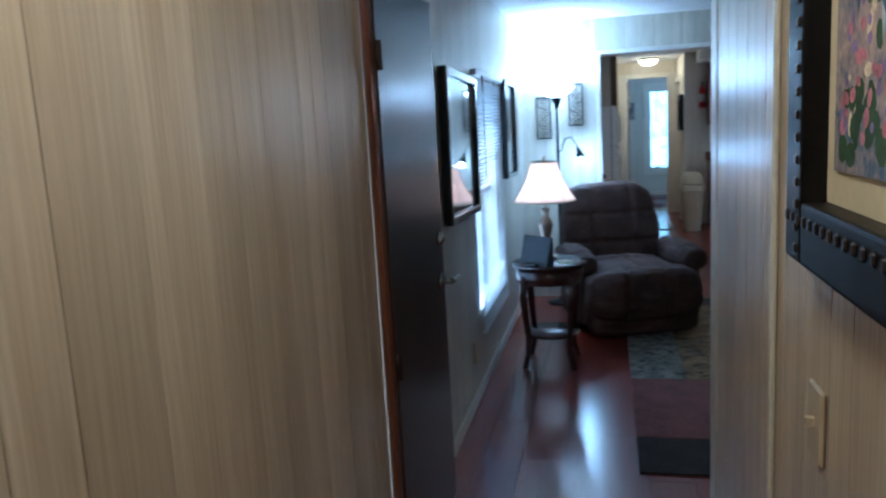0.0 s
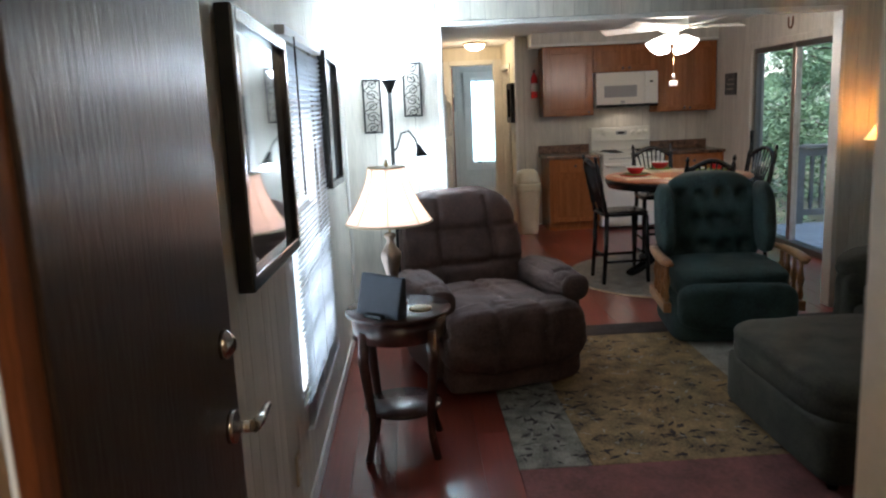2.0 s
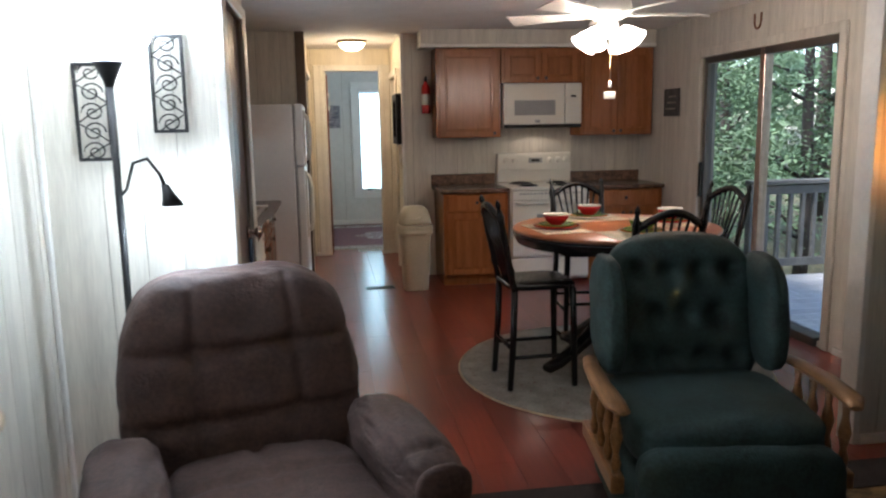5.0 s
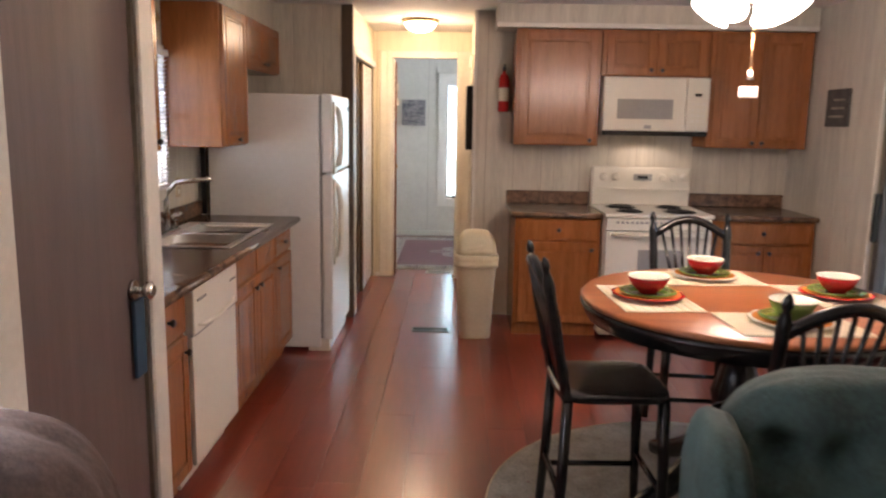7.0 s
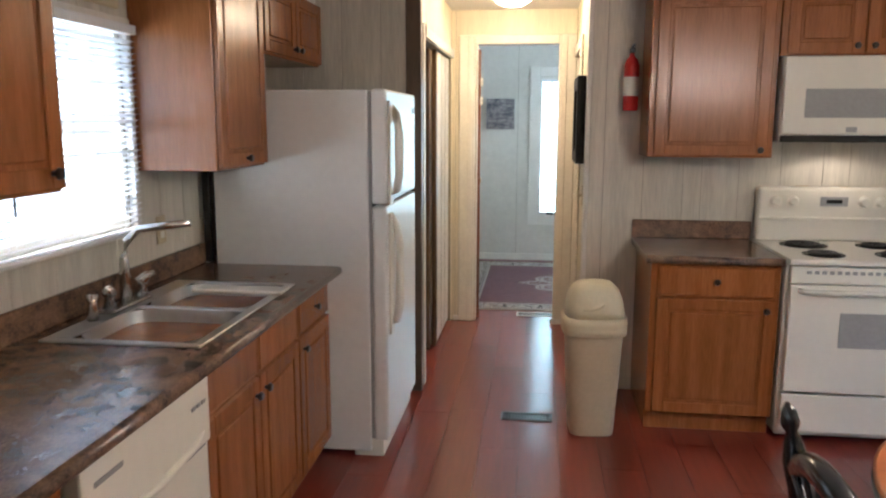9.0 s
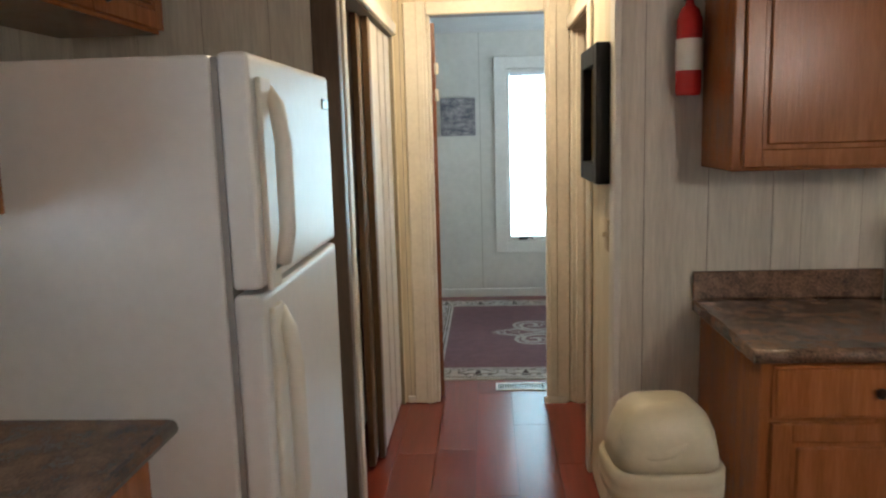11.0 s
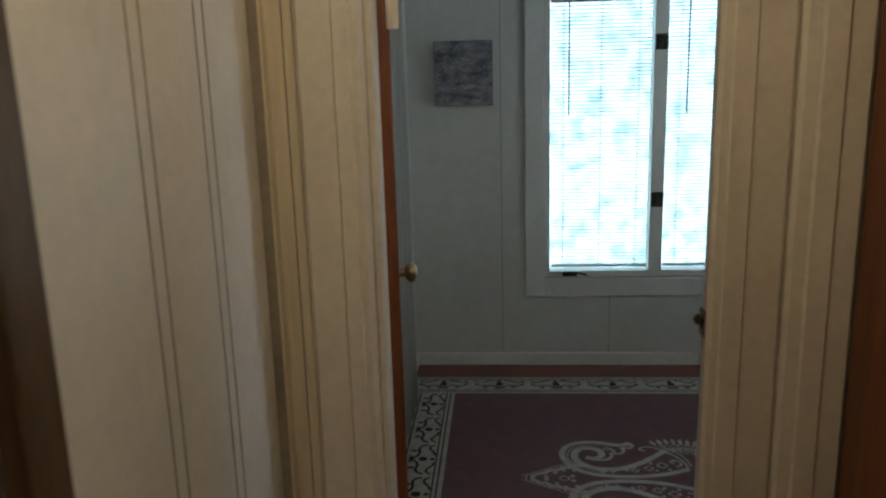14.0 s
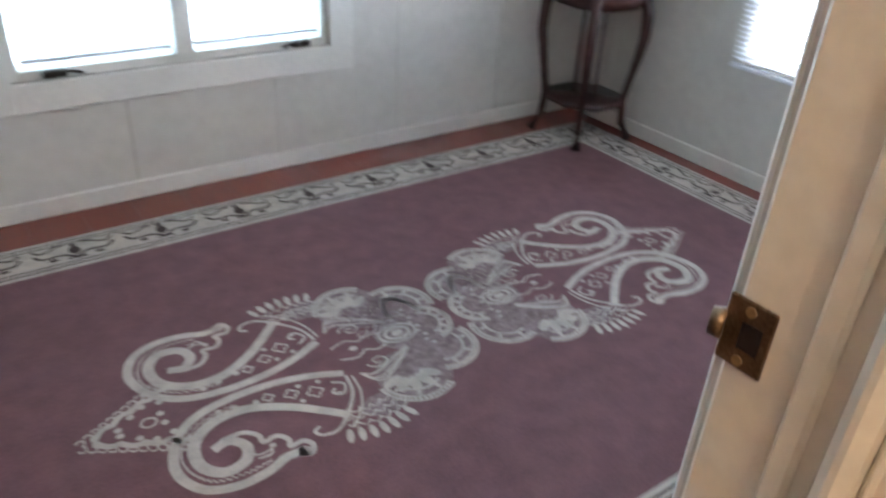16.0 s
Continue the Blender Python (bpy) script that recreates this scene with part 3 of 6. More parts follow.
part("dial", T([(-0.24, 0.02 + 0.045 * math.cos(a), 1.01 + 0.045 * math.sin(a)) for a in [0.35 * k for k in range(16)]], 0.007, 6), M_BLACK, dryer, "dark dial ring")
shelf = thing("closet_shelf", pose(0.0, 11.80, 1.52), "dark wooden shelf above the washing machine", "shelf")
part("board", B(-0.33, 0.05, -0.36, 0.7, 0, 0.022, 0.002, 1), M_DOOR_BROWN, shelf)
part("cleat", B(-0.33, -0.30, -0.36, 0.7, -0.07, -0.001), M_DOOR_BROWN, shelf)


# ---- windows and blinds ----
def window(name, axis, face, side, a0, a1, z0, z1, label, mullion=None, casing=0.07, rail=True, fm=M_WHITE):
    """A framed window in a wall; the pane lies behind the frame, away from the room."""
    w = thing(name, pose(0, 0, 0), label, "window", kind="structure")

    def bx(p0, p1, d0, d1, b0, b1, bev=0.003):
        d0, d1 = sorted((face + side * d0, face + side * d1))
        return B(d0, d1, p0, p1, b0, b1, bev, 1) if axis == "x" else B(p0, p1, d0, d1, b0, b1, bev, 1)

    if casing:
        c = casing
        for q in ((a0 - c, a0, z0 - c, z1 + c), (a1, a1 + c, z0 - c, z1 + c), (a0, a1, z1, z1 + c), (a0, a1, z0 - c, z0)):
            part("window_frame", bx(q[0], q[1], 0.001, 0.02, q[2], q[3]), fm, w)
    for q in ((a0, a0 + 0.03, z0, z1), (a1 - 0.03, a1, z0, z1), (a0 + 0.03, a1 - 0.03, z1 - 0.03, z1), (a0 + 0.03, a1 - 0.03, z0, z0 + 0.035)):
        part("sash", bx(q[0], q[1], -0.10, -0.012, q[2], q[3]), fm, w)
    if mullion:
        part("mullion", bx(mullion - 0.035, mullion + 0.035, -0.10, -0.004, z0 + 0.035, z1 - 0.03), fm, w)
    if rail:
        part("meeting_rail", bx(a0 + 0.03, a1 - 0.03, -0.09, -0.05, (z0 + z1) / 2 - 0.02, (z0 + z1) / 2 + 0.02), fm, w)
    pane = part("pane", bx(a0 + 0.03, a1 - 0.03, -0.075, -0.071, z0 + 0.03, z1 - 0.03, 0), M_GLASS, w)
    pane.visible_shadow = False
    return w


def blind(axis, face, side, a0, a1, z0, z1, label, pitch=0.022, tilt=28, width=0.025, wand=None, off=0.028):
    """A venetian blind of single slats on cords."""
    b = thing("venetian_blind", pose(0, 0, 0), label, "blind")
    d = face + side * off
    me = None
    n = int((z1 - 0.05 - z0) / pitch)
    for i in range(n):
        z = z0 + 0.02 + i * pitch
        if me is None:
            bm = bmesh.new()
            ln = (a1 - a0) / 2
            pr = [(-width / 2, 0), (0, 0.0022), (width / 2, 0)]
            vs = [[bm.verts.new((u, s * ln, v + dz)) for u, v in pr] for s in (-1, 1) for dz in (0,)]
            for k in (0, 1):
                f = bm.faces.new((vs[0][k], vs[0][k + 1], vs[1][k + 1], vs[1][k]))
            bmesh.ops.solidify(bm, geom=bm.faces[:], thickness=0.0006)
            me = mesh_of("slat", bm, M_BLIND)
        s = new("slat", me)
        s.parent = b
        tl = tilt + random.uniform(-2, 2)
        if axis == "x":
            s.matrix_local = pose(d, (a0 + a1) / 2, z, 0, -tl * side, random.uniform(-0.15, 0.15))
        else:
            s.matrix_local = pose((a0 + a1) / 2, d, z, tl * side, 0, 0) @ pose(0, 0, 0, 0, 0, 90)

    def bx(p0, p1, w0, w1, b0, b1, bev=0.003):
        return B(d + w0, d + w1, p0, p1, b0, b1, bev, 1) if axis == "x" else B(p0, p1, d + w0, d + w1, b0, b1, bev, 1)

    part("head_rail", bx(a0 - 0.005, a1 + 0.005, -0.018, 0.018, z1 - 0.035, z1), M_BLIND, b)
    part("bottom_rail", bx(a0, a1, -0.012, 0.012, z0, z0 + 0.014), M_BLIND, b)
    for f in (0.12, 0.5, 0.88):
        p = a0 + f * (a1 - a0)
        for w in (-0.013, 0.013):
            part("cord", bx(p - 0.001, p + 0.001, w - 0.0008, w + 0.0008, z0 + 0.01, z1 - 0.03, 0), M_BLIND, b)
    if wand is not None:
        o = d + side * 0.026
        q = (lambda z: (o, wand, z)) if axis == "x" else (lambda z: (wand, o, z))
        part("wand", T([q(z1 - 0.03), q(z1 - 0.62)], 0.004, 6), M_BRONZE, b, "dark tilt wand")
    return b


window("window_1", "x", X0, 1, *WIN_LIVING, "white-framed living room window", casing=0.0)
blind("x", X0, 1, 4.575, 5.62, 0.345, 1.865, "white venetian blind over the living room window", wand=4.72, tilt=30)
window("window_2", "x", X0, 1, *WIN_KITCHEN, "white-framed window above the kitchen sink", casing=0.03)
blind("x", X0, 1, 9.01, 9.84, 1.14, 1.905, "white venetian blind above the kitchen sink", tilt=30, wand=9.10)
window("window_3", "y", Y_END, -1, *WIN_BED, "white double casement window with blinds", mullion=1.745, casing=0.105, rail=False)
blind("y", Y_END, -1, 1.175, 1.70, 0.57, 2.03, "white mini blind inside the bedroom window sash", pitch=0.019, width=0.018, tilt=12, off=-0.035, wand=1.265)
blind("y", Y_END, -1, 1.79, 2.315, 0.57, 2.03, "white mini blind inside the bedroom window sash", pitch=0.019, width=0.018, tilt=12, off=-0.035, wand=1.885)
for x, z in ((1.745, 1.78), (1.745, 0.95)):
    t = thing("window_latch", pose(x, Y_END - 0.006, z), "dark metal window latch on the mullion", "latch", group="window latches")
    part("plate", B(-0.032, 0.032, 0.0, 0.006, -0.04, 0.04, 0.002, 1), M_BRONZE, t)
    part("arm", B(-0.010, 0.010, -0.02, 0.0, -0.035, 0.02, 0.004, 1), M_BRONZE, t)
for x, s in ((1.275, 1), (2.215, -1)):
    t = thing("window_crank", pose(x, Y_END - 0.012, 0.540), "dark metal casement crank", "crank", group="window cranks")
    part("base", B(-0.04, 0.04, -0.016, 0.008, -0.012, 0.014, 0.004, 1), M_BRONZE, t)
    part("handle", T([(0, -0.01, 0), (0.05 * s, -0.03, 0.012), (0.09 * s, -0.028, 0.0)], 0.006, 6), M_BRONZE, t)
window("window_4", "x", X1, -1, *WIN_SIDE, "white-framed bedroom side window", casing=0.0)
blind("x", X1, -1, 13.82, 14.75, 0.50, 2.09, "white venetian blind over the bedroom side window", tilt=30)

s = thing("window_5", pose(0, 0, 0), "sliding glass patio door with an aluminium frame", "patio door", kind="structure")
y0, y1, z0, z1 = SLIDER
for q in ((y0 - 0.07, y0), (y1, y1 + 0.07)):
    part("casing", B(X1 - 0.02, X1 - 0.001, q[0], q[1], 0, z1 + 0.07, 0.004, 1), M_PANEL, s)
part("casing", B(X1 - 0.02, X1 - 0.001, y0, y1, z1, z1 + 0.07, 0.004, 1), M_PANEL, s)
for q in ((y0, y0 + 0.05, z0, z1), (y1 - 0.05, y1, z0, z1), (9.29, 9.36, z0, z1)):
    part("stile", B(X1 + 0.02, X1 + 0.09, *q, 0.004, 1), M_ALU if q[0] != 9.29 else M_GOLDW, s)
part("head", B(X1 + 0.02, X1 + 0.09, y0 + 0.05, y1 - 0.05, z1 - 0.05, z1, 0.004, 1), M_ALU, s)
part("sill", B(X1 - 0.03, X1 + 0.10, y0 + 0.05, y1 - 0.05, 0.0, 0.06, 0.004, 1), M_ALU, s)
for q in ((y0 + 0.05, 9.29), (9.36, y1 - 0.05)):
    p = part("pane", B(X1 + 0.052, X1 + 0.056, q[0], q[1], 0.06, z1 - 0.05), M_GLASS, s)
    p.visible_shadow = False
part("door_handle", B(X1 - 0.02, X1 + 0.02, y1 - 0.045, y1 - 0.02, 0.85, 1.15, 0.006, 1), M_BLACK, s)


# ---- framed pictures and wall things ----
def picture(name, m, w, h, label, frame_m=M_BLACK, width=0.035, depth=0.035, inner=None, art=M_PRINT, mat_w=0.06, glass=M_PICGLASS, bead=False):
    """A framed picture; its own axes: x along the wall, -y towards the room, z up from the lower edge."""
    p = thing(name, m, label, "picture")
    for q in ((0, width, 0, h), (w - width, w, 0, h), (width, w - width, 0, width), (width, w - width, h - width, h)):
        part("frame", B(q[0], q[1], -depth, 0, q[2], q[3], min(0.006, width / 4)), frame_m, p)
    if bead:
        for i in range(int(w / 0.03)):
            for z in (width * 0.72, h - width * 0.72):
                part("bead", B(0.014 + i * 0.03, 0.028 + i * 0.03, -depth - 0.004, -depth + 0.001, z - 0.008, z + 0.008, 0.003, 1), M_BRONZE, p)
        for i in range(int(h / 0.03)):
            part("bead", B(width * 0.66, width * 0.88, -depth - 0.004, -depth + 0.001, 0.014 + i * 0.03, 0.028 + i * 0.03, 0.003, 1), M_BRONZE, p)
    part("mount", B(width, w - width, -0.012, -0.004, width, h - width), inner or M_MATBOARD, p)
    k = width + mat_w
    part("print", B(k, w - k, -0.0165, -0.0125, k, h - k), art, p)
    if glass:
        part("glazing", B(width, w - width, -0.022, -0.019, width, h - width), glass, p, "reflective glass")
    return p


def on_west(y, z, lean=1.5):
    return Matrix.Translation((X0 + 0.006, y, z)) @ Euler((0, radians(lean), radians(90))).to_matrix().to_4x4()


picture("picture", on_west(3.72, 1.10), 0.80, 0.73, "large black-framed glazed picture on the living room wall", inner=M_PRINT, width=0.04, depth=0.045)
picture("picture", on_west(5.75, 1.16), 0.62, 0.71, "black-framed glazed picture beside the window", inner=M_PRINT, width=0.035, depth=0.045)
gp = picture("painting", Matrix.Translation((0.648, 1.51, 1.345)) @ Euler((0, 0, radians(-90))).to_matrix().to_4x4(), 0.95, 0.80, "garden painting in a wide beaded black frame", frame_m=M_DARKFRAME, width=0.085, depth=0.045, art=M_PAINTING, mat_w=0.045, glass=None, bead=True)
gr = random.Random(12)
for nm, colr, n_, zlo, zhi, sx, sz in (("pale_columns", (0.42, 0.46, 0.52), 7, 0.42, 0.50, 0.016, 0.17), ("shaded_arches", (0.06, 0.10, 0.20), 12, 0.38, 0.60, 0.022, 0.09), ("foliage_strokes", (0.05, 0.10, 0.04), 90, 0.15, 0.36, 0.014, 0.018), ("pink_flowers", (0.55, 0.20, 0.26), 80, 0.15, 0.30, 0.010, 0.008), ("violet_flowers", (0.28, 0.20, 0.45), 70, 0.18, 0.36, 0.009, 0.008), ("cream_lights", (0.72, 0.62, 0.42), 50, 0.16, 0.64, 0.007, 0.012)):
    bm = bmesh.new()
    for i in range(n_):
        cx, cz = (0.18 + 0.58 * (i + 0.5) / n_ if n_ < 20 else gr.uniform(0.16, 0.79)), gr.uniform(zlo, zhi)
        a0 = gr.uniform(-0.15, 0.15) if n_ < 20 else gr.uniform(0, 6.28)
        yy = -0.0166 - 0.0002 * gr.random() - 0.0003 * ("flower" in nm)
        k1, k2 = sx * gr.uniform(0.7, 1.3), sz * gr.uniform(0.7, 1.3)
        bm.faces.new([bm.verts.new((cx + k1 * math.cos(a) * math.cos(a0) - k2 * math.sin(a) * math.sin(a0), yy, max(0.135, min(0.665, cz + k1 * math.cos(a) * math.sin(a0) + k2 * math.sin(a) * math.cos(a0))))) for a in [0.785 * q for q in range(8)]])
    tagged(part(nm, bm, mat(nm, colr, 0.6, var=0.25, scale=30), gp), kind="stuff")
picture("picture", Matrix.Translation((1.394, 12.02, 1.32)) @ Euler((0, 0, radians(-90))).to_matrix().to_4x4(), 0.44, 0.50, "sepia print in a deep dark frame", frame_m=M_DARKFRAME, width=0.07, depth=0.05, art=M_SEPIA, mat_w=0.02, glass=M_GLASS)
c = thing("canvas_picture", pose(0.55, Y_END - 0.03, 1.480), "small blue-grey landscape canvas without a frame", "picture")
part("canvas", B(0, 0.31, -0.012, 0.028, 0, 0.335, 0.003, 1), M_CANVAS, c)


def switch(m, label, outlet=False):
    p = thing("outlet" if outlet else "light_switch", m, label, "outlet" if outlet else "switch")
    part("plate", B(-0.036, 0.036, -0.009, 0, -0.058, 0.058, 0.004, 1), M_ALMOND, p)
    if outlet:
        for z in (-0.02, 0.02):
            part("socket", B(-0.014, 0.014, -0.011, -0.0085, z - 0.013, z + 0.013, 0.003, 1), M_WHITE, p)
    else:
        part("toggle", B(-0.004, 0.004, -0.022, -0.005, -0.006, 0.010, 0.002, 1), M_ALMOND, p)


RZ_E = Euler((0, 0, radians(-90))).to_matrix().to_4x4()
RZ_W = Euler((0, 0, radians(90))).to_matrix().to_4x4()
switch(Matrix.Translation((0.654, 1.50, 1.09)) @ RZ_E, "almond wall switch under the painting")
switch(Matrix.Translation((1.3985, 11.63, 1.13)) @ RZ_E, "almond wall switch on the passage wall")
switch(pose(2.62, Y_END - 0.001, 1.05), "almond outlet beside the bedroom window", True)
switch(pose(2.58, Y_BACK - 0.001, 1.16), "almond outlet above the stove", True)
switch(Matrix.Translation((X0 + 0.001, 10.02, 1.12)) @ RZ_W, "almond outlet above the counter", True)
switch(Matrix.Translation((X0 + 0.001, 4.35, 0.30)) @ RZ_W, "almond outlet low on the living room wall", True)
st = thing("strike_plate", pose(1.2875, 13.022, 1.112), "brass strike plate on the door jamb", "strike plate")
part("plate", B(-0.003, 0.0, -0.014, 0.022, -0.027, 0.027, 0.001, 1), M_STRIKE, st)
for z in (-0.02, 0.02):
    part("screw", T([(-0.003, 0.004, z), (-0.0045, 0.004, z)], 0.004, 10), M_BRASS, st)
part("latch_hole", B(-0.0042, -0.0031, -0.008, 0.008, -0.011, 0.011, 0.0004, 1), M_BLACK, st)
part("lip", T([(-0.0015, 0.021, 0.0), (-0.006, 0.030, 0.0)], [0.012, 0.010], 8), M_STRIKE, st)


def scroll_screen(x, z, w, h):
    """A wrought-iron wall ornament of a bar frame and curls."""
    p = thing("iron_wall_ornament", pose(x, Y_PART - 0.02, z), "black wrought-iron scroll ornament on the wall", "wall ornament", group="pair of iron ornaments")
    for q in ((0, 0.012, 0, h), (w - 0.012, w, 0, h), (0.012, w - 0.012, 0, 0.012), (0.012, w - 0.012, h - 0.012, h)):
        part("bar", B(q[0], q[1], -0.006, 0.006, q[2], q[3], 0.002, 1), M_BLACKM, p)
    for i in range(5):
        cz, sg = h * (i + 0.5) / 5, 1 if i % 2 else -1
        pts = []
        for k in range(22):
            a = k * 0.45
            r = w * 0.34 * (1 - k / 26)
            pts.append((w / 2 + sg * r * math.cos(a), 0, cz + r * 0.9 * math.sin(a)))
        part("curl", T(pts, 0.0035, 6), M_BLACKM, p)
        part("curl", T([(w / 2 - sg * w * 0.4, 0, cz + 0.03), (w / 2, 0, cz), (w / 2 + sg * w * 0.4, 0, cz - 0.035)], 0.003, 6), M_BLACKM, p)


scroll_screen(-0.25, 1.40, 0.125, 0.36)
scroll_screen(0.025, 1.50, 0.125, 0.36)

# ---- living room ----
rug = thing("area_rug", pose(0.46, 3.56, 0), "worn floral area rug in khaki, faded red and black", "rug")
part("field", B(0.32, 2.75, 1.241, 3.06, 0.001, 0.011, 0.003, 1), M_RUGOL, rug, "khaki floral field")
part("band", B(0, 1.20, 0.38, 1.24, 0.001, 0.011, 0.003, 1), M_RUGRED, rug, "faded red band")
part("band", B(0, 2.75, 0, 0.379, 0.001, 0.0105, 0.003, 1), M_RUGBLACK, rug, "black end band")
part("band", B(1.201, 2.75, 0.38, 1.24, 0.001, 0.0105, 0.003, 1), M_RUGRED, rug, "faded red band")
part("band", B(0, 0.319, 1.241, 3.06, 0.001, 0.0105, 0.003, 1), M_RUGGREY, rug, "grey-green floral side band")
part("band", B(0, 2.75, 3.061, 3.30, 0.001, 0.011, 0.003, 1), M_RUGBLACK, rug, "black end band")
rr = random.Random(5)
bm = bmesh.new()
for i in range(240):
    x, y = rr.uniform(0.03, 1.25), rr.uniform(1.28, 2.1 if i % 2 else 3.0)
    a, ln = rr.uniform(0, 6.28), rr.uniform(0.015, 0.045)
    w = rr.uniform(0.006, 0.016)
    v = [bm.verts.new((x + ln * math.cos(a) * u - w * math.sin(a) * q, y + ln * math.sin(a) * u + w * math.cos(a) * q, 0.0122)) for u, q in ((-1, 0), (0, -1), (1, 0), (0, 1))]
    bm.faces.new(v)
tagged(part("leaf_pattern", bm, M_RUGBLACK, rug, "dark woven leaves"), kind="stuff")
bm = bmesh.new()
for i in range(160):
    x, y = rr.uniform(0.03, 1.25), rr.uniform(1.28, 3.0)
    a, ln = rr.uniform(0, 6.28), rr.uniform(0.012, 0.04)
    w = rr.uniform(0.003, 0.008)
    v = [bm.verts.new((x + ln * math.cos(a) * u - w * math.sin(a) * q, y + ln * math.sin(a) * u + w * math.cos(a) * q, 0.0126)) for u, q in ((-1, 0), (0, -1), (1, 0), (0, 1))]
    bm.faces.new(v)
tagged(part("leaf_pattern", bm, M_RUGPALE, rug, "pale woven stems"), kind="stuff")
bm = bmesh.new()
box(bm, 1.30, 2.7, 1.6, 2.9, 0.0112, 0.0124)
part("pale_field", bm, M_RUGPALE, rug, "pale corner field")


def recliner(m):
    """An overstuffed recliner that faces its own -y."""
    r = thing("recliner", m, "overstuffed brown microfibre recliner", "armchair")
    part("base", cushion((0, 0.12, 0.17), (0.40, 0.40, 0.15), 8, 14), M_BROWNF, r)
    part("backrest", cushion((0, 0.36, 0.685), (0.395, 0.145, 0.35), 4.0, 44, 0.012, [(x, z, 0.02, 0.04) for x in (-0.16, 0.16) for z in (-0.1, 0.12)], 0.26, 1, (("f", "x", -0.17, 0.02, 0.014), ("f", "x", 0.17, 0.02, 0.014), ("f", "z", -0.10, 0.028, 0.018), ("f", "z", 0.12, 0.022, 0.016)), 0.10), M_BROWNF, r)
    part("seat", cushion((0, -0.02, 0.38), (0.31, 0.36, 0.12), 4, 30, 0.012, (), 0, 2, (("t", "x", 0.0, 0.02, 0.014), ("t", "y", 0.05, 0.015, 0.02))), M_BROWNF, r)
    part("footrest", cushion((0, -0.37, 0.31), (0.415, 0.14, 0.185), 4, 36, 0.012, ((0.0, 0.05, 0.02, 0.04),), 0, 3, (("f", "x", -0.13, 0.022, 0.014), ("f", "x", 0.14, 0.022, 0.014), ("t", "x", -0.13, 0.02, 0.014), ("t", "x", 0.14, 0.02, 0.014))), M_BROWNF, r)
    part("front_skirt", cushion((0, -0.34, 0.12), (0.395, 0.10, 0.10), 6, 14, 0.008, seed=8), M_BROWNF, r)
    for s in (-1, 1):
        part("armrest", cushion((s * 0.375, 0.0, 0.29), (0.08, 0.34, 0.23), 5, 20, 0.008, seed=4 + s), M_BROWNF, r)
        part("arm_pad", cushion((s * 0.40, 0.0, 0.52), (0.115, 0.35, 0.10), 2.6, 30, 0.010, (), 0, 6 + s, (("t", "y", -0.22, 0.015, 0.014),)), M_BROWNF, r)
        part("arm_scroll", cushion((s * 0.40, -0.335, 0.52), (0.085, 0.03, 0.075), 2.4, 14), M_BROWNF, r)
    for x in (-0.3, 0.3):
        for y in (-0.2, 0.42):
            part("foot", L([(0.02, 0), (0.025, 0.03)], x, y, 10), M_BLACK, r)
    return r


recliner(pose(0.47, 6.14, 0, 0, 0, 16))


def rocker(m):
    """A wing-backed swivel rocker with wooden arms on turned spindles, facing its own -y."""
    r = thing("wing_recliner", m, "dark teal tufted wing-back recliner with wooden arms", "armchair")
    tf = [(x, z, 0.062, 0.042) for z in (-0.16, 0.02, 0.19) for x in ((-0.2, -0.07, 0.07, 0.2) if z != 0.02 else (-0.13, 0.0, 0.13))]
    part("backrest", cushion((0, 0.27, 0.69), (0.335, 0.115, 0.34), 3.2, 40, 0.006, tf, 0.22, 2), M_GREENF, r)
    for s in (-1, 1):
        part("wing", cushion((s * 0.328, 0.20, 0.725), (0.06, 0.165, 0.235), 3.0, 20, 0.005, (), 0.18, 3), M_GREENF, r)
        bm = bmesh.new()
        pts = [(s * 0.40, 0.24, 0.52), (s * 0.42, 0.10, 0.535), (s * 0.43, -0.10, 0.54), (s * 0.42, -0.30, 0.53), (s * 0.40, -0.36, 0.51)]
        tube(bm, pts, [0.030, 0.034, 0.040, 0.042, 0.022], 12)
        for v in bm.verts:
            v.co.z = 0.53 + (v.co.z - 0.53) * 0.55
        part("armrest", bm, M_WOODARM, r, "curved oak arm")
        for k, y in enumerate((-0.28, -0.16, -0.04, 0.08)):
            part("spindle", L([(0.012, 0.26), (0.02, 0.30), (0.011, 0.34), (0.024, 0.40), (0.012, 0.46), (0.016, 0.515)], s * 0.41, y, 10), M_WOODARM, r, "turned oak spindle")
        part("side_rail", B(s * 0.41 - 0.025, s * 0.41 + 0.025, -0.32, 0.22, 0.20, 0.265, 0.01), M_WOODARM, r)
    part("seat", cushion((0, -0.06, 0.38), (0.35, 0.34, 0.11), 4.5, 22, 0.008, seed=5), M_GREENF, r)
    part("skirt", cushion((0, -0.05, 0.165), (0.385, 0.345, 0.15), 9, 14, 0.004, seed=6), M_GREENF, r)
    part("footrest", cushion((0, -0.38, 0.26), (0.36, 0.07, 0.15), 4, 18, 0.006, seed=7), M_GREENF, r)
    return r


rocker(pose(2.09, 6.66, 0.0, 0, 0, -8))

ott = thing("ottoman", pose(1.985, 4.92, 0), "large olive-brown upholstered ottoman on the rug", "ottoman")
part("cushion", cushion((0, 0, 0.36), (0.40, 0.50, 0.10), 6, 20, 0.008, seed=3), M_OLIVEF, ott)
part("body", cushion((0, 0, 0.17), (0.395, 0.495, 0.135), 14, 12), M_OLIVEF, ott)
for x in (-0.33, 0.33):
    for y in (-0.43, 0.43):
        part("foot", L([(0.02, 0.011), (0.03, 0.045)], x, y, 10), M_BLACK, ott)
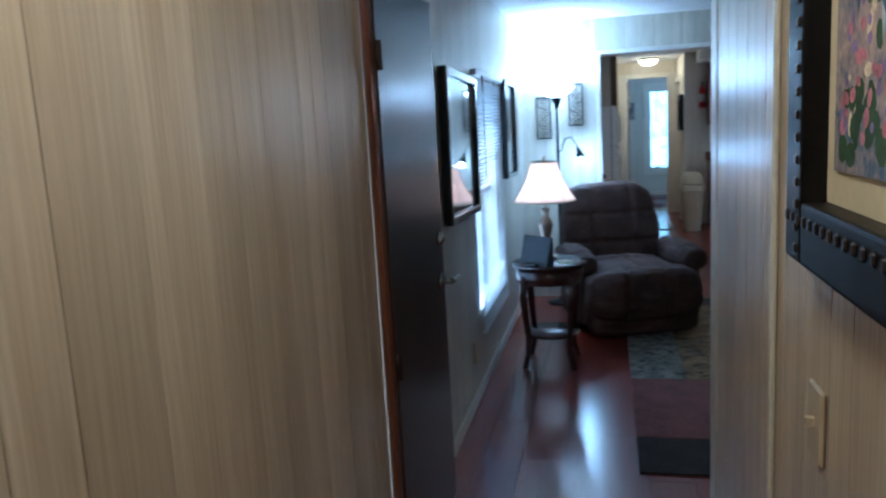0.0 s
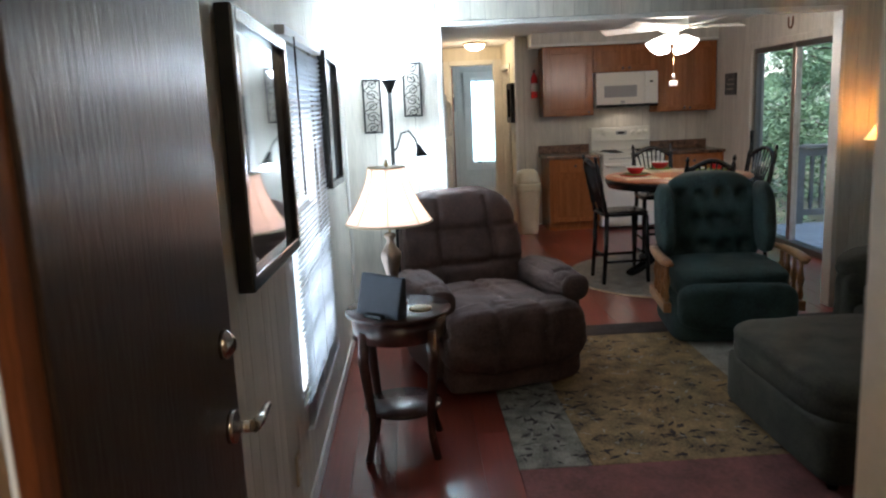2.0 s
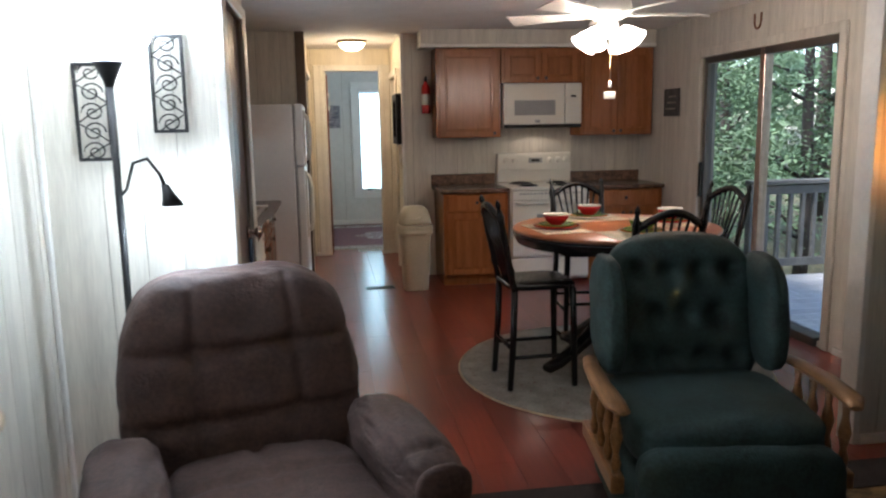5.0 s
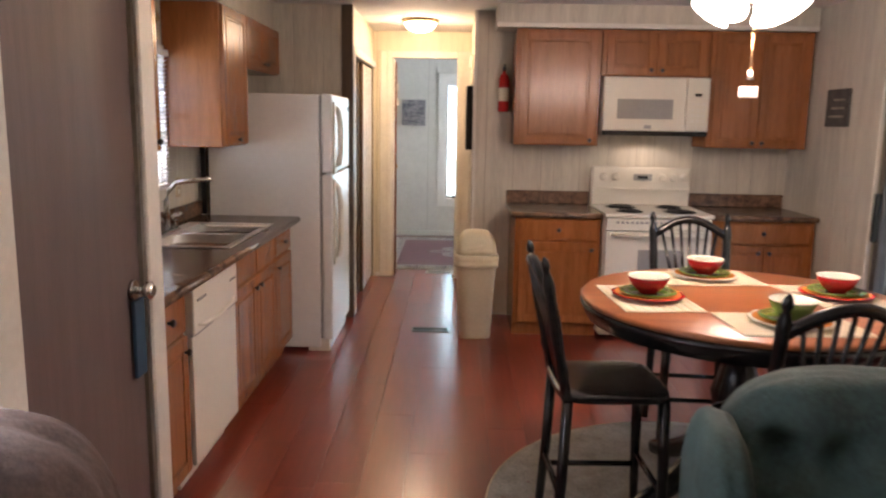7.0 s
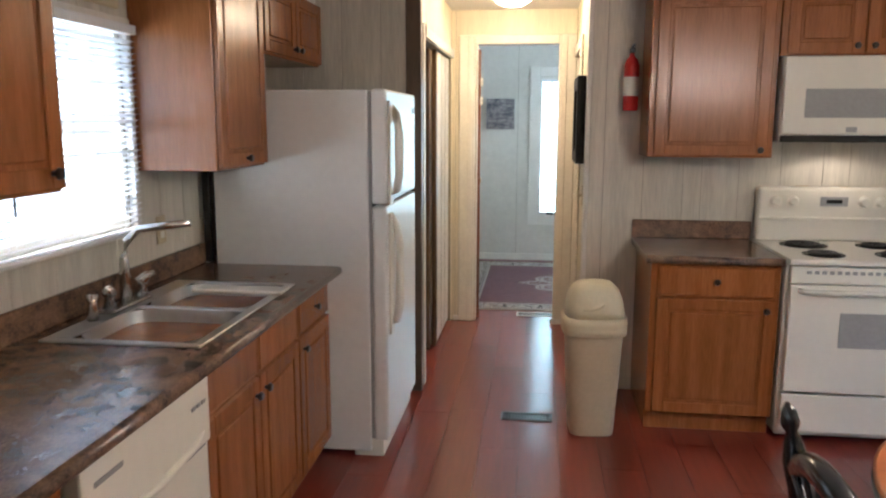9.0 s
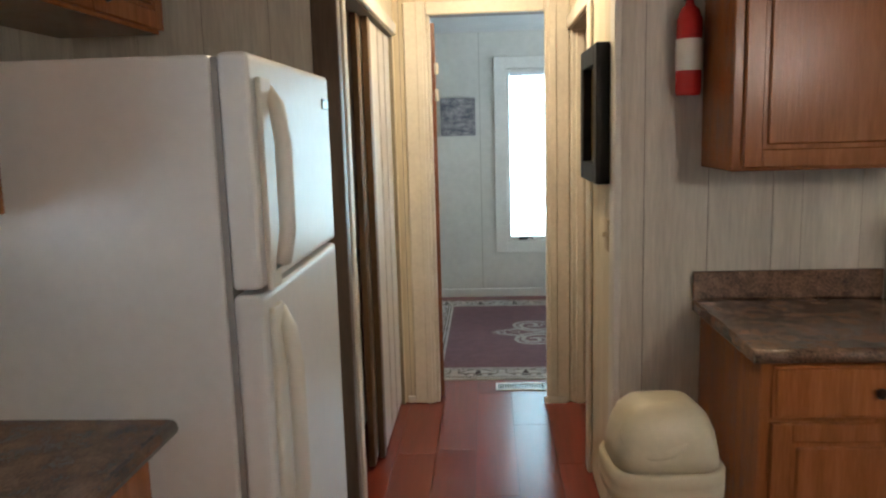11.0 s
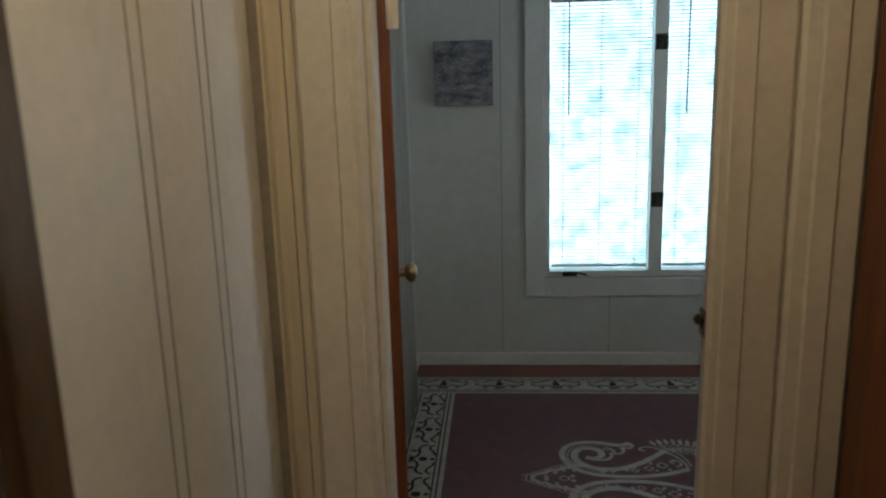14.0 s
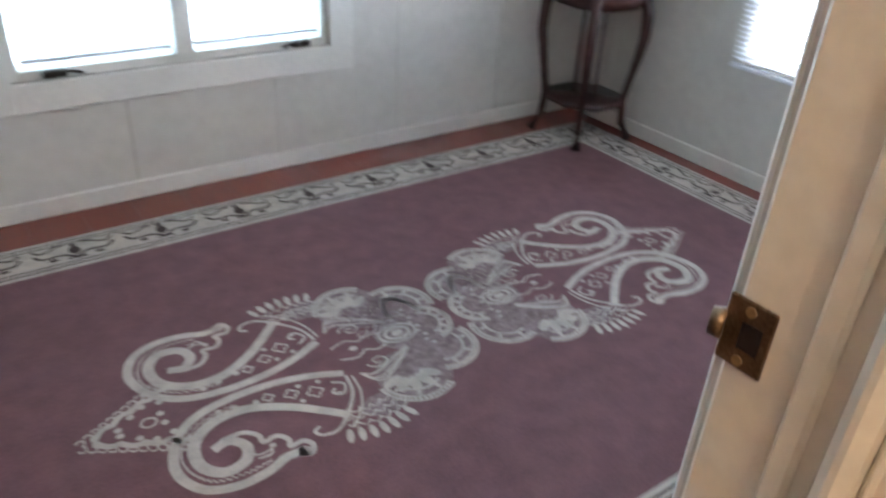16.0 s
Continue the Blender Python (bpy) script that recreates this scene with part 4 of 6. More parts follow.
sofa = thing("sofa", pose(2.90, 4.80, 0), "dark olive-brown sofa along the wall", "sofa")
part("base", cushion((0, 0, 0.22), (0.45, 1.05, 0.17), 12, 12), M_OLIVEF, sofa)
part("backrest", cushion((0.38, 0, 0.55), (0.13, 1.0, 0.34), 5, 16, 0.01), M_OLIVEF, sofa)
for k in (-0.5, 0.5):
    part("seat_cushion", cushion((-0.08, k, 0.44), (0.38, 0.48, 0.10), 5, 16, 0.01, seed=4), M_OLIVEF, sofa)
for k in (-1, 1):
    part("arm", cushion((-0.02, k * 1.05, 0.32), (0.45, 0.09, 0.28), 6, 14, 0.006), M_OLIVEF, sofa)
    part("arm_roll", cushion((-0.03, k * 1.06, 0.58), (0.45, 0.125, 0.12), 2.6, 18, 0.006), M_OLIVEF, sofa)
for x in (-0.38, 0.38):
    for y in (-0.95, 0.95):
        part("foot", L([(0.02, 0.0), (0.03, 0.055)], x, y, 10), M_BLACK, sofa)

tb = thing("side_table", pose(-0.03, 5.13, 0), "round dark cherry side table with curved legs", "side table")
part("tabletop", L([(0.0, 0.648), (0.225, 0.648), (0.24, 0.655), (0.242, 0.665), (0.235, 0.672), (0.0, 0.672)], n=40), M_CHERRY, tb)
part("apron", L([(0.205, 0.545), (0.215, 0.55), (0.215, 0.6475), (0.205, 0.6475)], n=32), M_CHERRY, tb)
part("lower_shelf", L([(0.0, 0.20), (0.175, 0.20), (0.182, 0.21), (0.175, 0.222), (0.0, 0.222)], n=32), M_CHERRY, tb)
for k in range(4):
    a = radians(45 + 90 * k - 3)
    pts = [(math.cos(a) * q, math.sin(a) * q, z) for q, z in ((0.205, 0.60), (0.218, 0.47), (0.20, 0.32), (0.185, 0.21), (0.19, 0.10), (0.22, 0.0))]
    part("leg", T(pts, [0.024, 0.025, 0.021, 0.019, 0.017, 0.018], 10), M_CHERRY, tb)
co = thing("coaster", pose(0.07, 5.07, 0.6725), "pale round coaster on the side table", "coaster")
part("disc", L([(0.048, 0), (0.052, 0.004), (0.05, 0.009), (0.0, 0.009)], n=24), M_MATBOARD, co)
fr = thing("photo_frame", pose(-0.10, 4.99, 0.6725, 0, 0, -42), "slate-grey tabletop photo frame seen from behind", "photo frame")
bm = B(-0.125, 0.125, -0.034, 0.034, 0.004, 0.18, 0.008)
for v in bm.verts:
    v.co.y += 0.28 * v.co.z - (0.05 * v.co.z / 0.175 if v.co.y > 0 else 0)
part("body", bm, M_DARKBOX, fr)
part("stand", B(-0.05, 0.05, -0.06, 0.02, 0.0, 0.018, 0.004), M_BLACK, fr)

tl = thing("table_lamp", pose(-0.05, 5.19, 0.6725), "table lamp with a champagne urn base and flared shade", "lamp")
part("base", L([(0.0, 0), (0.064, 0), (0.067, 0.012), (0.046, 0.022), (0.021, 0.036), (0.017, 0.06), (0.022, 0.11), (0.035, 0.175), (0.047, 0.222), (0.045, 0.243), (0.031, 0.262), (0.019, 0.282), (0.016, 0.305), (0.027, 0.314), (0.027, 0.328), (0.010, 0.335)], n=28), M_GOLDW, tl)
part("neck", T([(0, 0, 0.30), (0, 0, 0.635)], 0.006, 8), M_BRASS, tl)
part("finial", L([(0.004, 0.63), (0.010, 0.64), (0.008, 0.65), (0.002, 0.665)], n=10), M_BRASS, tl)


def bell_shade(name, r0, r1, z0, z1, material, parent, n=48):
    bm = bmesh.new()
    rows = []
    for j in range(9):
        f = j / 8
        r = r1 + (r0 - r1) * (1 - f) ** 1.55
        z = z0 + (z1 - z0) * f
        rows.append([bm.verts.new((r * (1 + 0.012 * (1 if (k % 6 == 0) else 0)) * math.cos(2 * math.pi * k / n), r * (1 + 0.012 * (1 if (k % 6 == 0) else 0)) * math.sin(2 * math.pi * k / n), z)) for k in range(n)])
    for a, b in zip(rows, rows[1:]):
        for k in range(n):
            bm.faces.new((a[k], a[(k + 1) % n], b[(k + 1) % n], b[k])).smooth = True
    bmesh.ops.solidify(bm, geom=bm.faces[:], thickness=0.002)
    ob = part(name, bm, material, parent)
    for rr, z in ((r0, z0), (r1, z1)):
        part("trim_band", L([(rr - 0.001, z - 0.003), (rr + 0.004, z), (rr + 0.002, z + 0.007), (rr - 0.001, z + 0.007)], n=40), M_MATBOARD, ob)
    return ob


bell_shade("shade", 0.195, 0.082, 0.38, 0.625, M_SHADE, tl)
for k in range(8):
    a = 2 * math.pi * k / 8
    pts = [((0.082 + 0.113 * (1 - f) ** 1.55 + 0.003) * math.cos(a), (0.082 + 0.113 * (1 - f) ** 1.55 + 0.003) * math.sin(a), 0.38 + 0.245 * f) for f in [i / 6 for i in range(7)]]
    part("rib", T(pts, 0.0022, 5), M_MATBOARD, tl)

fl = thing("floor_lamp", pose(3.28, 6.72, 0), "dark bronze floor lamp with a warm bell shade", "lamp")
part("base", L([(0.0, 0), (0.13, 0), (0.135, 0.012), (0.06, 0.03), (0.02, 0.05)], n=28), M_BRONZE, fl)
part("pole", L([(0.012, 0.05), (0.012, 0.7), (0.022, 0.72), (0.012, 0.75), (0.012, 0.98), (0.03, 1.02), (0.042, 1.08), (0.036, 1.12), (0.014, 1.14), (0.01, 1.40)], n=16), M_BRONZE, fl)
bell_shade("shade", 0.20, 0.085, 1.215, 1.455, M_SHADE2, fl)

to = thing("torchiere_lamp", pose(-0.06, 6.78, 0), "black torchiere floor lamp with a reading arm, lit", "lamp")
part("base", L([(0.0, 0), (0.12, 0), (0.125, 0.015), (0.03, 0.03), (0.014, 0.05)], n=28), M_BLACKM, to)
part("pole", T([(0, 0, 0.04), (0, 0, 1.68)], 0.013, 12), M_BLACKM, to)
part("cup", L([(0.014, 1.66), (0.02, 1.68), (0.045, 1.735), (0.05, 1.745), (0.0, 1.745)], n=20), M_BLACKM, to)
part("bowl", L([(0.04, 1.746), (0.075, 1.76), (0.13, 1.80), (0.145, 1.83), (0.14, 1.83), (0.125, 1.805), (0.0, 1.765)], n=32), M_TORCH, to, "glowing white glass bowl")
pts = [(0, 0, 1.28), (0.03, -0.01, 1.31), (0.06, -0.02, 1.40), (0.11, -0.03, 1.415), (0.15, -0.04, 1.36), (0.17, -0.045, 1.30)]
part("reading_arm", T(pts, 0.006, 8), M_BLACKM, to)
bm = bmesh.new()
hood = [(0.012, 1.325), (0.022, 1.29), (0.038, 1.252), (0.036, 1.252), (0.020, 1.288)]
rings = [[bm.verts.new((0.165 + (1.325 - z) * 0.33 + r * math.cos(math.pi * k / 8), -0.043 - (1.325 - z) * 0.1 + r * math.sin(math.pi * k / 8), z)) for k in range(16)] for r, z in hood]
for a, b in zip(rings, rings[1:]):
    for k in range(16):
        bm.faces.new((a[k], a[(k + 1) % 16], b[(k + 1) % 16], b[k])).smooth = True
bm.faces.new(rings[0][::-1])
bm.faces.new(rings[-1])
part("reading_head", bm, M_BLACKM, to)
part("reading_bulb", L([(0.004, 1.284), (0.014, 1.272), (0.016, 1.26), (0.008, 1.25)], 0.183, -0.048, 12), M_TORCH, to, "small lit bulb")


# ---- kitchen ----
def cab_door(parent, a0, a1, z0, z1, drawer=False, knob_at=None):
    """A raised-panel door or a drawer front on a cabinet that looks along its own -y; the cabinet's face lies at y = 0."""
    d = part("drawer" if drawer else "door", B(a0, a1, -0.012, -0.001, z0, z1, 0.003, 1), M_OAK, parent)
    r = 0.028 if drawer else 0.055
    if not drawer:
        for q in ((a0, a0 + r, z0, z1), (a1 - r, a1, z0, z1)):
            part("stile", B(q[0], q[1], -0.02, -0.0125, q[2], q[3], 0.003, 1), M_OAK, d)
        for q in ((a0 + r, a1 - r, z0, z0 + r), (a0 + r, a1 - r, z1 - r, z1)):
            part("rail", B(q[0], q[1], -0.02, -0.0125, q[2], q[3], 0.003, 1), M_OAK, d)
        part("raised_panel", B(a0 + r + 0.014, a1 - r - 0.014, -0.0195, -0.0125, z0 + r + 0.014, z1 - r - 0.014, 0.006, 1), M_OAK, d)
    else:
        part("raised_panel", B(a0 + 0.008, a1 - 0.008, -0.018, -0.0125, z0 + 0.008, z1 - 0.008, 0.005, 1), M_OAK, d)
    if knob_at:
        x, z = knob_at
        part("knob", T([(x, -0.012, z), (x, -0.03, z), (x, -0.036, z), (x, -0.046, z)], [0.006, 0.007, 0.016, 0.012], 12), M_BRONZE, d, "dark bronze knob")
    return d


def cabinet(name, m, w, depth, z0, z1, fronts, label, toe=False, group="kitchen cabinets"):
    c = thing(name, m, label, "cabinet", group=group)
    k = 0.10 if toe else 0.0
    part("body", B(0, w, 0.0, depth, z0 + k, z1, 0.003, 1), M_OAK, c)
    if toe:
        part("toe_kick", B(0.002, w - 0.002, 0.05, depth, z0, z0 + 0.099), M_OAK, c)
    for f in fronts:
        cab_door(c, *f)
    return c


WEST = Euler((0, 0, radians(90))).to_matrix().to_4x4()  # own -y looks along +x, own x runs along +y


def west(x, y):
    return Matrix.Translation((x, y, 0)) @ WEST


G = 0.008
# base run along the west wall
cabinet("base_cabinet", west(0.185, 8.03), 0.41, 0.575, 0, 0.875, [(G, 0.40, 0.69, 0.865, True, (0.205, 0.78)), (G, 0.40, 0.11, 0.68, False, (0.36, 0.62))], "honey oak base cabinet with one drawer and door", True)
cabinet("base_cabinet", west(0.185, 9.07), 0.86, 0.575, 0, 0.875, [(G, 0.425, 0.71, 0.865, True), (0.435, 0.852, 0.71, 0.865, True), (G, 0.425, 0.11, 0.70, False, (0.385, 0.645)), (0.435, 0.852, 0.11, 0.70, False, (0.475, 0.645))], "honey oak sink cabinet with two doors", True)
cabinet("base_cabinet", west(0.185, 9.935), 0.44, 0.575, 0, 0.875, [(G, 0.432, 0.71, 0.865, True, (0.22, 0.785)), (G, 0.432, 0.11, 0.70, False, (0.05, 0.65))], "honey oak base cabinet beside the fridge", True)
dw = thing("dishwasher", pose(0, 8.445, 0), "white dishwasher under the counter", "dishwasher")
part("body", B(-0.36, 0.18, 0.005, 0.615, 0.10, 0.87), M_APPL, dw)
part("door", B(0.181, 0.215, 0.008, 0.612, 0.11, 0.66, 0.006), M_APPL, dw)
part("control_panel", B(0.181, 0.225, 0.008, 0.612, 0.668, 0.868, 0.008), M_APPL, dw)
part("handle", T([(0.222, 0.05, 0.705), (0.230, 0.12, 0.69), (0.232, 0.31, 0.678), (0.230, 0.50, 0.69), (0.222, 0.57, 0.705)], [0.005, 0.009, 0.011, 0.009, 0.005], 10), M_APPL, dw)
# Grey strip stands in for the shade in the seam under the grip.
part("grip_shadow_gap", B(0.2165, 0.2195, 0.03, 0.59, 0.6605, 0.6675), M_GREYPL, dw)
part("badge", B(0.2255, 0.228, 0.05, 0.16, 0.80, 0.812), M_GREYPL, dw)
part("kick_plate", B(-0.1, 0.14, 0.01, 0.61, 0.0, 0.10), M_APPL, dw)
for i in range(3):
    part("button", B(0.2255, 0.229, 0.50 + i * 0.03, 0.52 + i * 0.03, 0.79, 0.80), M_GREYPL, dw)

ct = thing("countertop", pose(0, 0, 0), "brown stone-patterned laminate countertop along the window wall", "countertop")
for q in ((-0.385, 0.245, 8.03, 9.12), (-0.385, -0.30, 9.12, 9.96), (0.165, 0.245, 9.12, 9.96), (-0.385, 0.245, 9.96, 10.385)):
    part("top", B(*q, 0.8755, 0.914), M_COUNTER, ct)
part("front_edge", T([(0.245, 8.03, 0.8945), (0.245, 10.385, 0.8945)], 0.0195, 12), M_COUNTER, ct)
part("backsplash", B(-0.395, -0.375, 8.03, 10.385, 0.9145, 1.01, 0.004, 1), M_COUNTER, ct)

sk = thing("kitchen_sink", pose(-0.0675, 9.54, 0.914), "double-bowl stainless steel sink with a worn rim", "sink")
bm = bmesh.new()
for q in ((-0.25, 0.25, -0.435, -0.40), (-0.25, 0.25, 0.40, 0.435), (-0.25, -0.17, -0.40, 0.40), (0.215, 0.25, -0.40, 0.40), (-0.17, 0.215, -0.018, 0.018)):
    box(bm, *q, 0.001, 0.008, 0.003, 1)
part("rim", bm, M_STEEL, sk)
for a0, a1 in ((-0.40, -0.018), (0.018, 0.40)):
    bm = bmesh.new()
    n, rings = 28, []
    for z, g in ((0.004, 1.0), (-0.02, 0.985), (-0.12, 0.95), (-0.16, 0.86), (-0.165, 0.6)):
        rg = []
        for k in range(n):
            t = 2 * math.pi * k / n
            cx, cy = 0.0225, (a0 + a1) / 2
            ux, uy = math.cos(t), math.sin(t)
            s = 1 / (abs(ux) ** 6 + abs(uy) ** 6) ** (1 / 6)
            rg.append(bm.verts.new((cx + ux * s * 0.1925 * g, cy + uy * s * (a1 - a0) / 2 * g, z)))
        rings.append(rg)
    for a, b in zip(rings, rings[1:]):
        for k in range(n):
            bm.faces.new((a[k], a[(k + 1) % n], b[(k + 1) % n], b[k])).smooth = True
    bm.faces.new(rings[-1])
    part("bowl", bm, M_STEEL, sk)
    part("drain", L([(0.04, -0.163), (0.042, -0.160), (0.03, -0.161), (0.0, -0.162)], 0.02, (a0 + a1) / 2, 18), M_CHROME, sk)
fa = thing("faucet", pose(-0.285, 9.54, 0.922) @ Matrix.Scale(1.2, 4), "chrome two-handle faucet with a high spout", "faucet")
part("deck_plate", B(-0.025, 0.025, -0.11, 0.11, 0, 0.012, 0.005), M_CHROME, fa)
part("spout", T([(0, 0, 0.01), (0, 0, 0.14), (0.012, 0, 0.19), (0.05, 0, 0.225), (0.12, 0.01, 0.235), (0.20, 0.02, 0.243)], [0.018, 0.013, 0.012, 0.011, 0.011, 0.010], 12), M_CHROME, fa)
for s in (-1, 1):
    part("handle", T([(0, s * 0.085, 0.01), (0, s * 0.085, 0.04), (0, s * 0.085, 0.055), (0.01, s * 0.10, 0.07), (0.015, s * 0.13, 0.072)], [0.02, 0.014, 0.02, 0.012, 0.008], 12), M_CHROME, fa)
part("sprayer", T([(0, -0.17, 0.0), (0, -0.17, 0.05), (0, -0.165, 0.07)], [0.016, 0.012, 0.016], 12), M_CHROME, fa)
cb = thing("cutting_board", pose(0.05, 9.80, 0.923), "thin white cutting board on the sink rim", "cutting board")
part("board", B(-0.20, 0.15, -0.045, 0.045, 0, 0.014, 0.004, 1), M_WHITEG, cb)

# wall cabinets on the west wall
cabinet("wall_cabinet", west(-0.07, 8.05), 0.86, 0.325, 1.38, 2.175, [(G, 0.425, 1.39, 2.165, False, (0.385, 1.43)), (0.435, 0.852, 1.39, 2.165, False, (0.80, 1.43))], "honey oak wall cabinet beside the window")
cabinet("wall_cabinet", west(-0.07, 9.86), 0.50, 0.325, 1.37, 2.175, [(G, 0.492, 1.38, 2.165, False, (0.25, 1.41))], "honey oak wall cabinet with an orange side")
cabinet("wall_cabinet", west(-0.07, 10.365), 0.88, 0.325, 1.85, 2.175, [(G, 0.435, 1.86, 2.165, False, (0.40, 1.90)), (0.445, 0.872, 1.86, 2.165, False, (0.48, 1.90))], "honey oak wall cabinet above the fridge")
vl = thing("window_valance_ornament", pose(X0 + 0.004, 9.42, 1.955), "gilded carved ornament above the sink window", "wall ornament")
part("board", B(0, 0.02, -0.36, 0.36, 0, 0.20, 0.006), M_MATBOARD, vl)
for i in range(6):
    pts = [(0.026, -0.30 + i * 0.12 + 0.05 * (1 - k / 16) * math.cos(k * 0.6), 0.10 + 0.06 * (1 - k / 16) * math.sin(k * 0.6)) for k in range(14)]
    part("scroll", T(pts, 0.007, 6), M_BRASS, vl)

# refrigerator, faces +x
fg = thing("refrigerator", pose(0, 10.40, 0), "tall white top-freezer refrigerator with curved handles", "refrigerator")
part("body", B(-0.33, 0.385, 0.0, 0.80, 0.03, 1.695, 0.008), M_APPL_TEX, fg)
part("gasket", B(0.386, 0.40, 0.01, 0.79, 0.09, 1.69), M_GREYPL, fg)
for nm, z0, z1 in (("freezer_door", 1.196, 1.70), ("fridge_door", 0.085, 1.186)):
    dd = part(nm, B(0.401, 0.468, 0.0, 0.80, z0, z1, 0.016, 3), M_APPL_TEX, fg)
    za, zb = (1.22, 1.63) if z0 > 1 else (0.62, 1.13)
    pts = [(0.470, 0.075, za), (0.50, 0.07, za + 0.03), (0.515, 0.065, za + 0.10), (0.515, 0.065, zb - 0.12), (0.50, 0.085, zb - 0.04), (0.470, 0.13, zb)]
    part("handle", T(pts, [0.014, 0.018, 0.019, 0.019, 0.018, 0.012], 12), M_APPL, dd, "curved white handle")
    part("handle_mount", B(0.4685, 0.482, 0.035, 0.115, za - 0.03, zb + 0.02, 0.006), M_APPL, dd)
part("badge", B(0.4685, 0.472, 0.69, 0.77, 1.60, 1.63, 0.001, 1), M_GREYPL, fg, "small grey badge")
part("kick_grille", B(0.30, 0.44, 0.02, 0.78, 0.0, 0.08, 0.004), M_APPL, fg)
# Black strip added across the fridge gap to give its shade.
pn = thing("fridge_gap_panel", pose(-0.36, 10.39, 0.92), "black strip standing in for the shade in the gap beside the fridge", "strip")
part("strip", B(-0.02, 0.015, -0.004, 0.008, 0, 0.45), M_BLACK, pn)

# back wall run
cabinet("base_cabinet", pose(1.70, 10.89, 0), 0.615, 0.605, 0, 0.875, [(0.03, 0.595, 0.71, 0.865, True, (0.31, 0.79)), (0.03, 0.595, 0.11, 0.70, False, (0.55, 0.65))], "honey oak base cabinet beside the stove", True)
cabinet("base_cabinet", pose(3.10, 10.89, 0), 0.735, 0.605, 0, 0.875, [(0.03, 0.70, 0.71, 0.865, True, (0.36, 0.79)), (0.03, 0.365, 0.11, 0.70, False, (0.33, 0.65)), (0.375, 0.70, 0.11, 0.70, False, (0.41, 0.65))], "honey oak base cabinet beside the patio door", True)
for x0, x1 in ((1.67, 2.318), (3.092, 3.84)):
    c2 = thing("countertop", pose(0, 0, 0), "brown stone-patterned laminate countertop beside the stove", "countertop")
    part("top", B(x0, x1, 10.87, 11.495, 0.8755, 0.914, 0.006), M_COUNTER, c2)
    part("front_edge", T([(x0, 10.868, 0.8945), (x1, 10.868, 0.8945)], 0.0195, 12), M_COUNTER, c2)
    part("backsplash", B(x0, x1, 11.475, 11.496, 0.9145, 1.015, 0.004, 1), M_COUNTER, c2)
sv = thing("electric_stove", pose(2.325, 10.80, 0), "white electric coil stove", "stove")
part("body", B(0.0, 0.76, 0.06, 0.66, 0.03, 0.895, 0.004, 1), M_APPL, sv)
part("oven_door", B(0.008, 0.752, 0.0, 0.055, 0.27, 0.80, 0.01), M_APPL, sv)
part("oven_window", B(0.24, 0.55, -0.004, -0.0005, 0.50, 0.67, 0.001, 1), M_GREYPL, sv)
part("oven_handle", T([(0.05, 0.0, 0.775), (0.06, -0.04, 0.775), (0.70, -0.04, 0.775), (0.71, 0.0, 0.775)], 0.012, 10), M_APPL, sv)
part("vent_strip", B(0.01, 0.75, 0.012, 0.058, 0.805, 0.888, 0.004, 1), M_APPL, sv)
for i in range(18):
    part("vent_slot", B(0.08 + i * 0.034, 0.10 + i * 0.034, 0.009, 0.0118, 0.852, 0.868), M_GREYPL, sv)
part("drawer", B(0.008, 0.752, 0.015, 0.058, 0.06, 0.255, 0.008), M_APPL, sv)
part("cooktop", B(-0.002, 0.762, 0.0, 0.66, 0.896, 0.922, 0.008), M_APPL, sv)
part("backguard_lip", B(0.0, 0.76, 0.585, 0.5995, 1.04, 1.055, 0.005, 2), M_APPL, sv)
bg = part("backguard", B(0.0, 0.76, 0.60, 0.68, 0.923, 1.215, 0.02, 3), M_APPL, sv)
part("display", B(0.32, 0.46, 0.594, 0.5995, 1.115, 1.165, 0.001, 1), M_GREYPL, bg)
part("display_digits", B(0.35, 0.43, 0.5925, 0.5938, 1.13, 1.15), M_BLACK, bg)
for x in (0.09, 0.18, 0.54, 0.625, 0.705):
    part("dial_plate", B(x - 0.033, x + 0.033, 0.5975, 0.5995, 1.105, 1.175, 0.0008, 1), M_WHITEG, bg)
    part("knob", T([(x, 0.598, 1.14), (x, 0.59, 1.14), (x, 0.57, 1.14)], [0.03, 0.024, 0.019], 14), M_APPL, bg)
for x, y, r in ((0.20, 0.16, 0.075), (0.56, 0.16, 0.095), (0.20, 0.45, 0.095), (0.56, 0.45, 0.075)):
    bm = bmesh.new()
    pts = []
    for k in range(60):
        a = k * 0.42
        rr_ = 0.016 + (r - 0.016) * k / 59
        pts.append((x + rr_ * math.cos(a), y + rr_ * math.sin(a), 0.932))
    tube(bm, pts, 0.006, 6)
    pan = part("drip_pan", L([(r + 0.022, 0.923), (r + 0.022, 0.926), (r, 0.9245), (0.0, 0.9235)], x, y, 24), M_BLACK, sv)
    part("coil", bm, M_BLACKM, pan)

cabinet("wall_cabinet", pose(1.69, 11.17, 0), 0.62, 0.325, 1.38, 2.215, [(0.03, 0.59, 1.39, 2.195, False, (0.555, 1.42))], "honey oak wall cabinet with one raised-panel door")
cabinet("wall_cabinet", pose(2.315, 11.17, 0), 0.78, 0.325, 1.885, 2.215, [(0.03, 0.385, 1.895, 2.195, False, (0.35, 1.93)), (0.395, 0.75, 1.895, 2.195, False, (0.43, 1.93))], "short honey oak wall cabinet above the microwave")
cabinet("wall_cabinet", pose(3.10, 11.17, 0), 0.735, 0.325, 1.38, 2.215, [(0.03, 0.36, 1.39, 2.195, False, (0.33, 1.42)), (0.37, 0.70, 1.39, 2.195, False, (0.40, 1.42))], "honey oak wall cabinet beside the patio door")
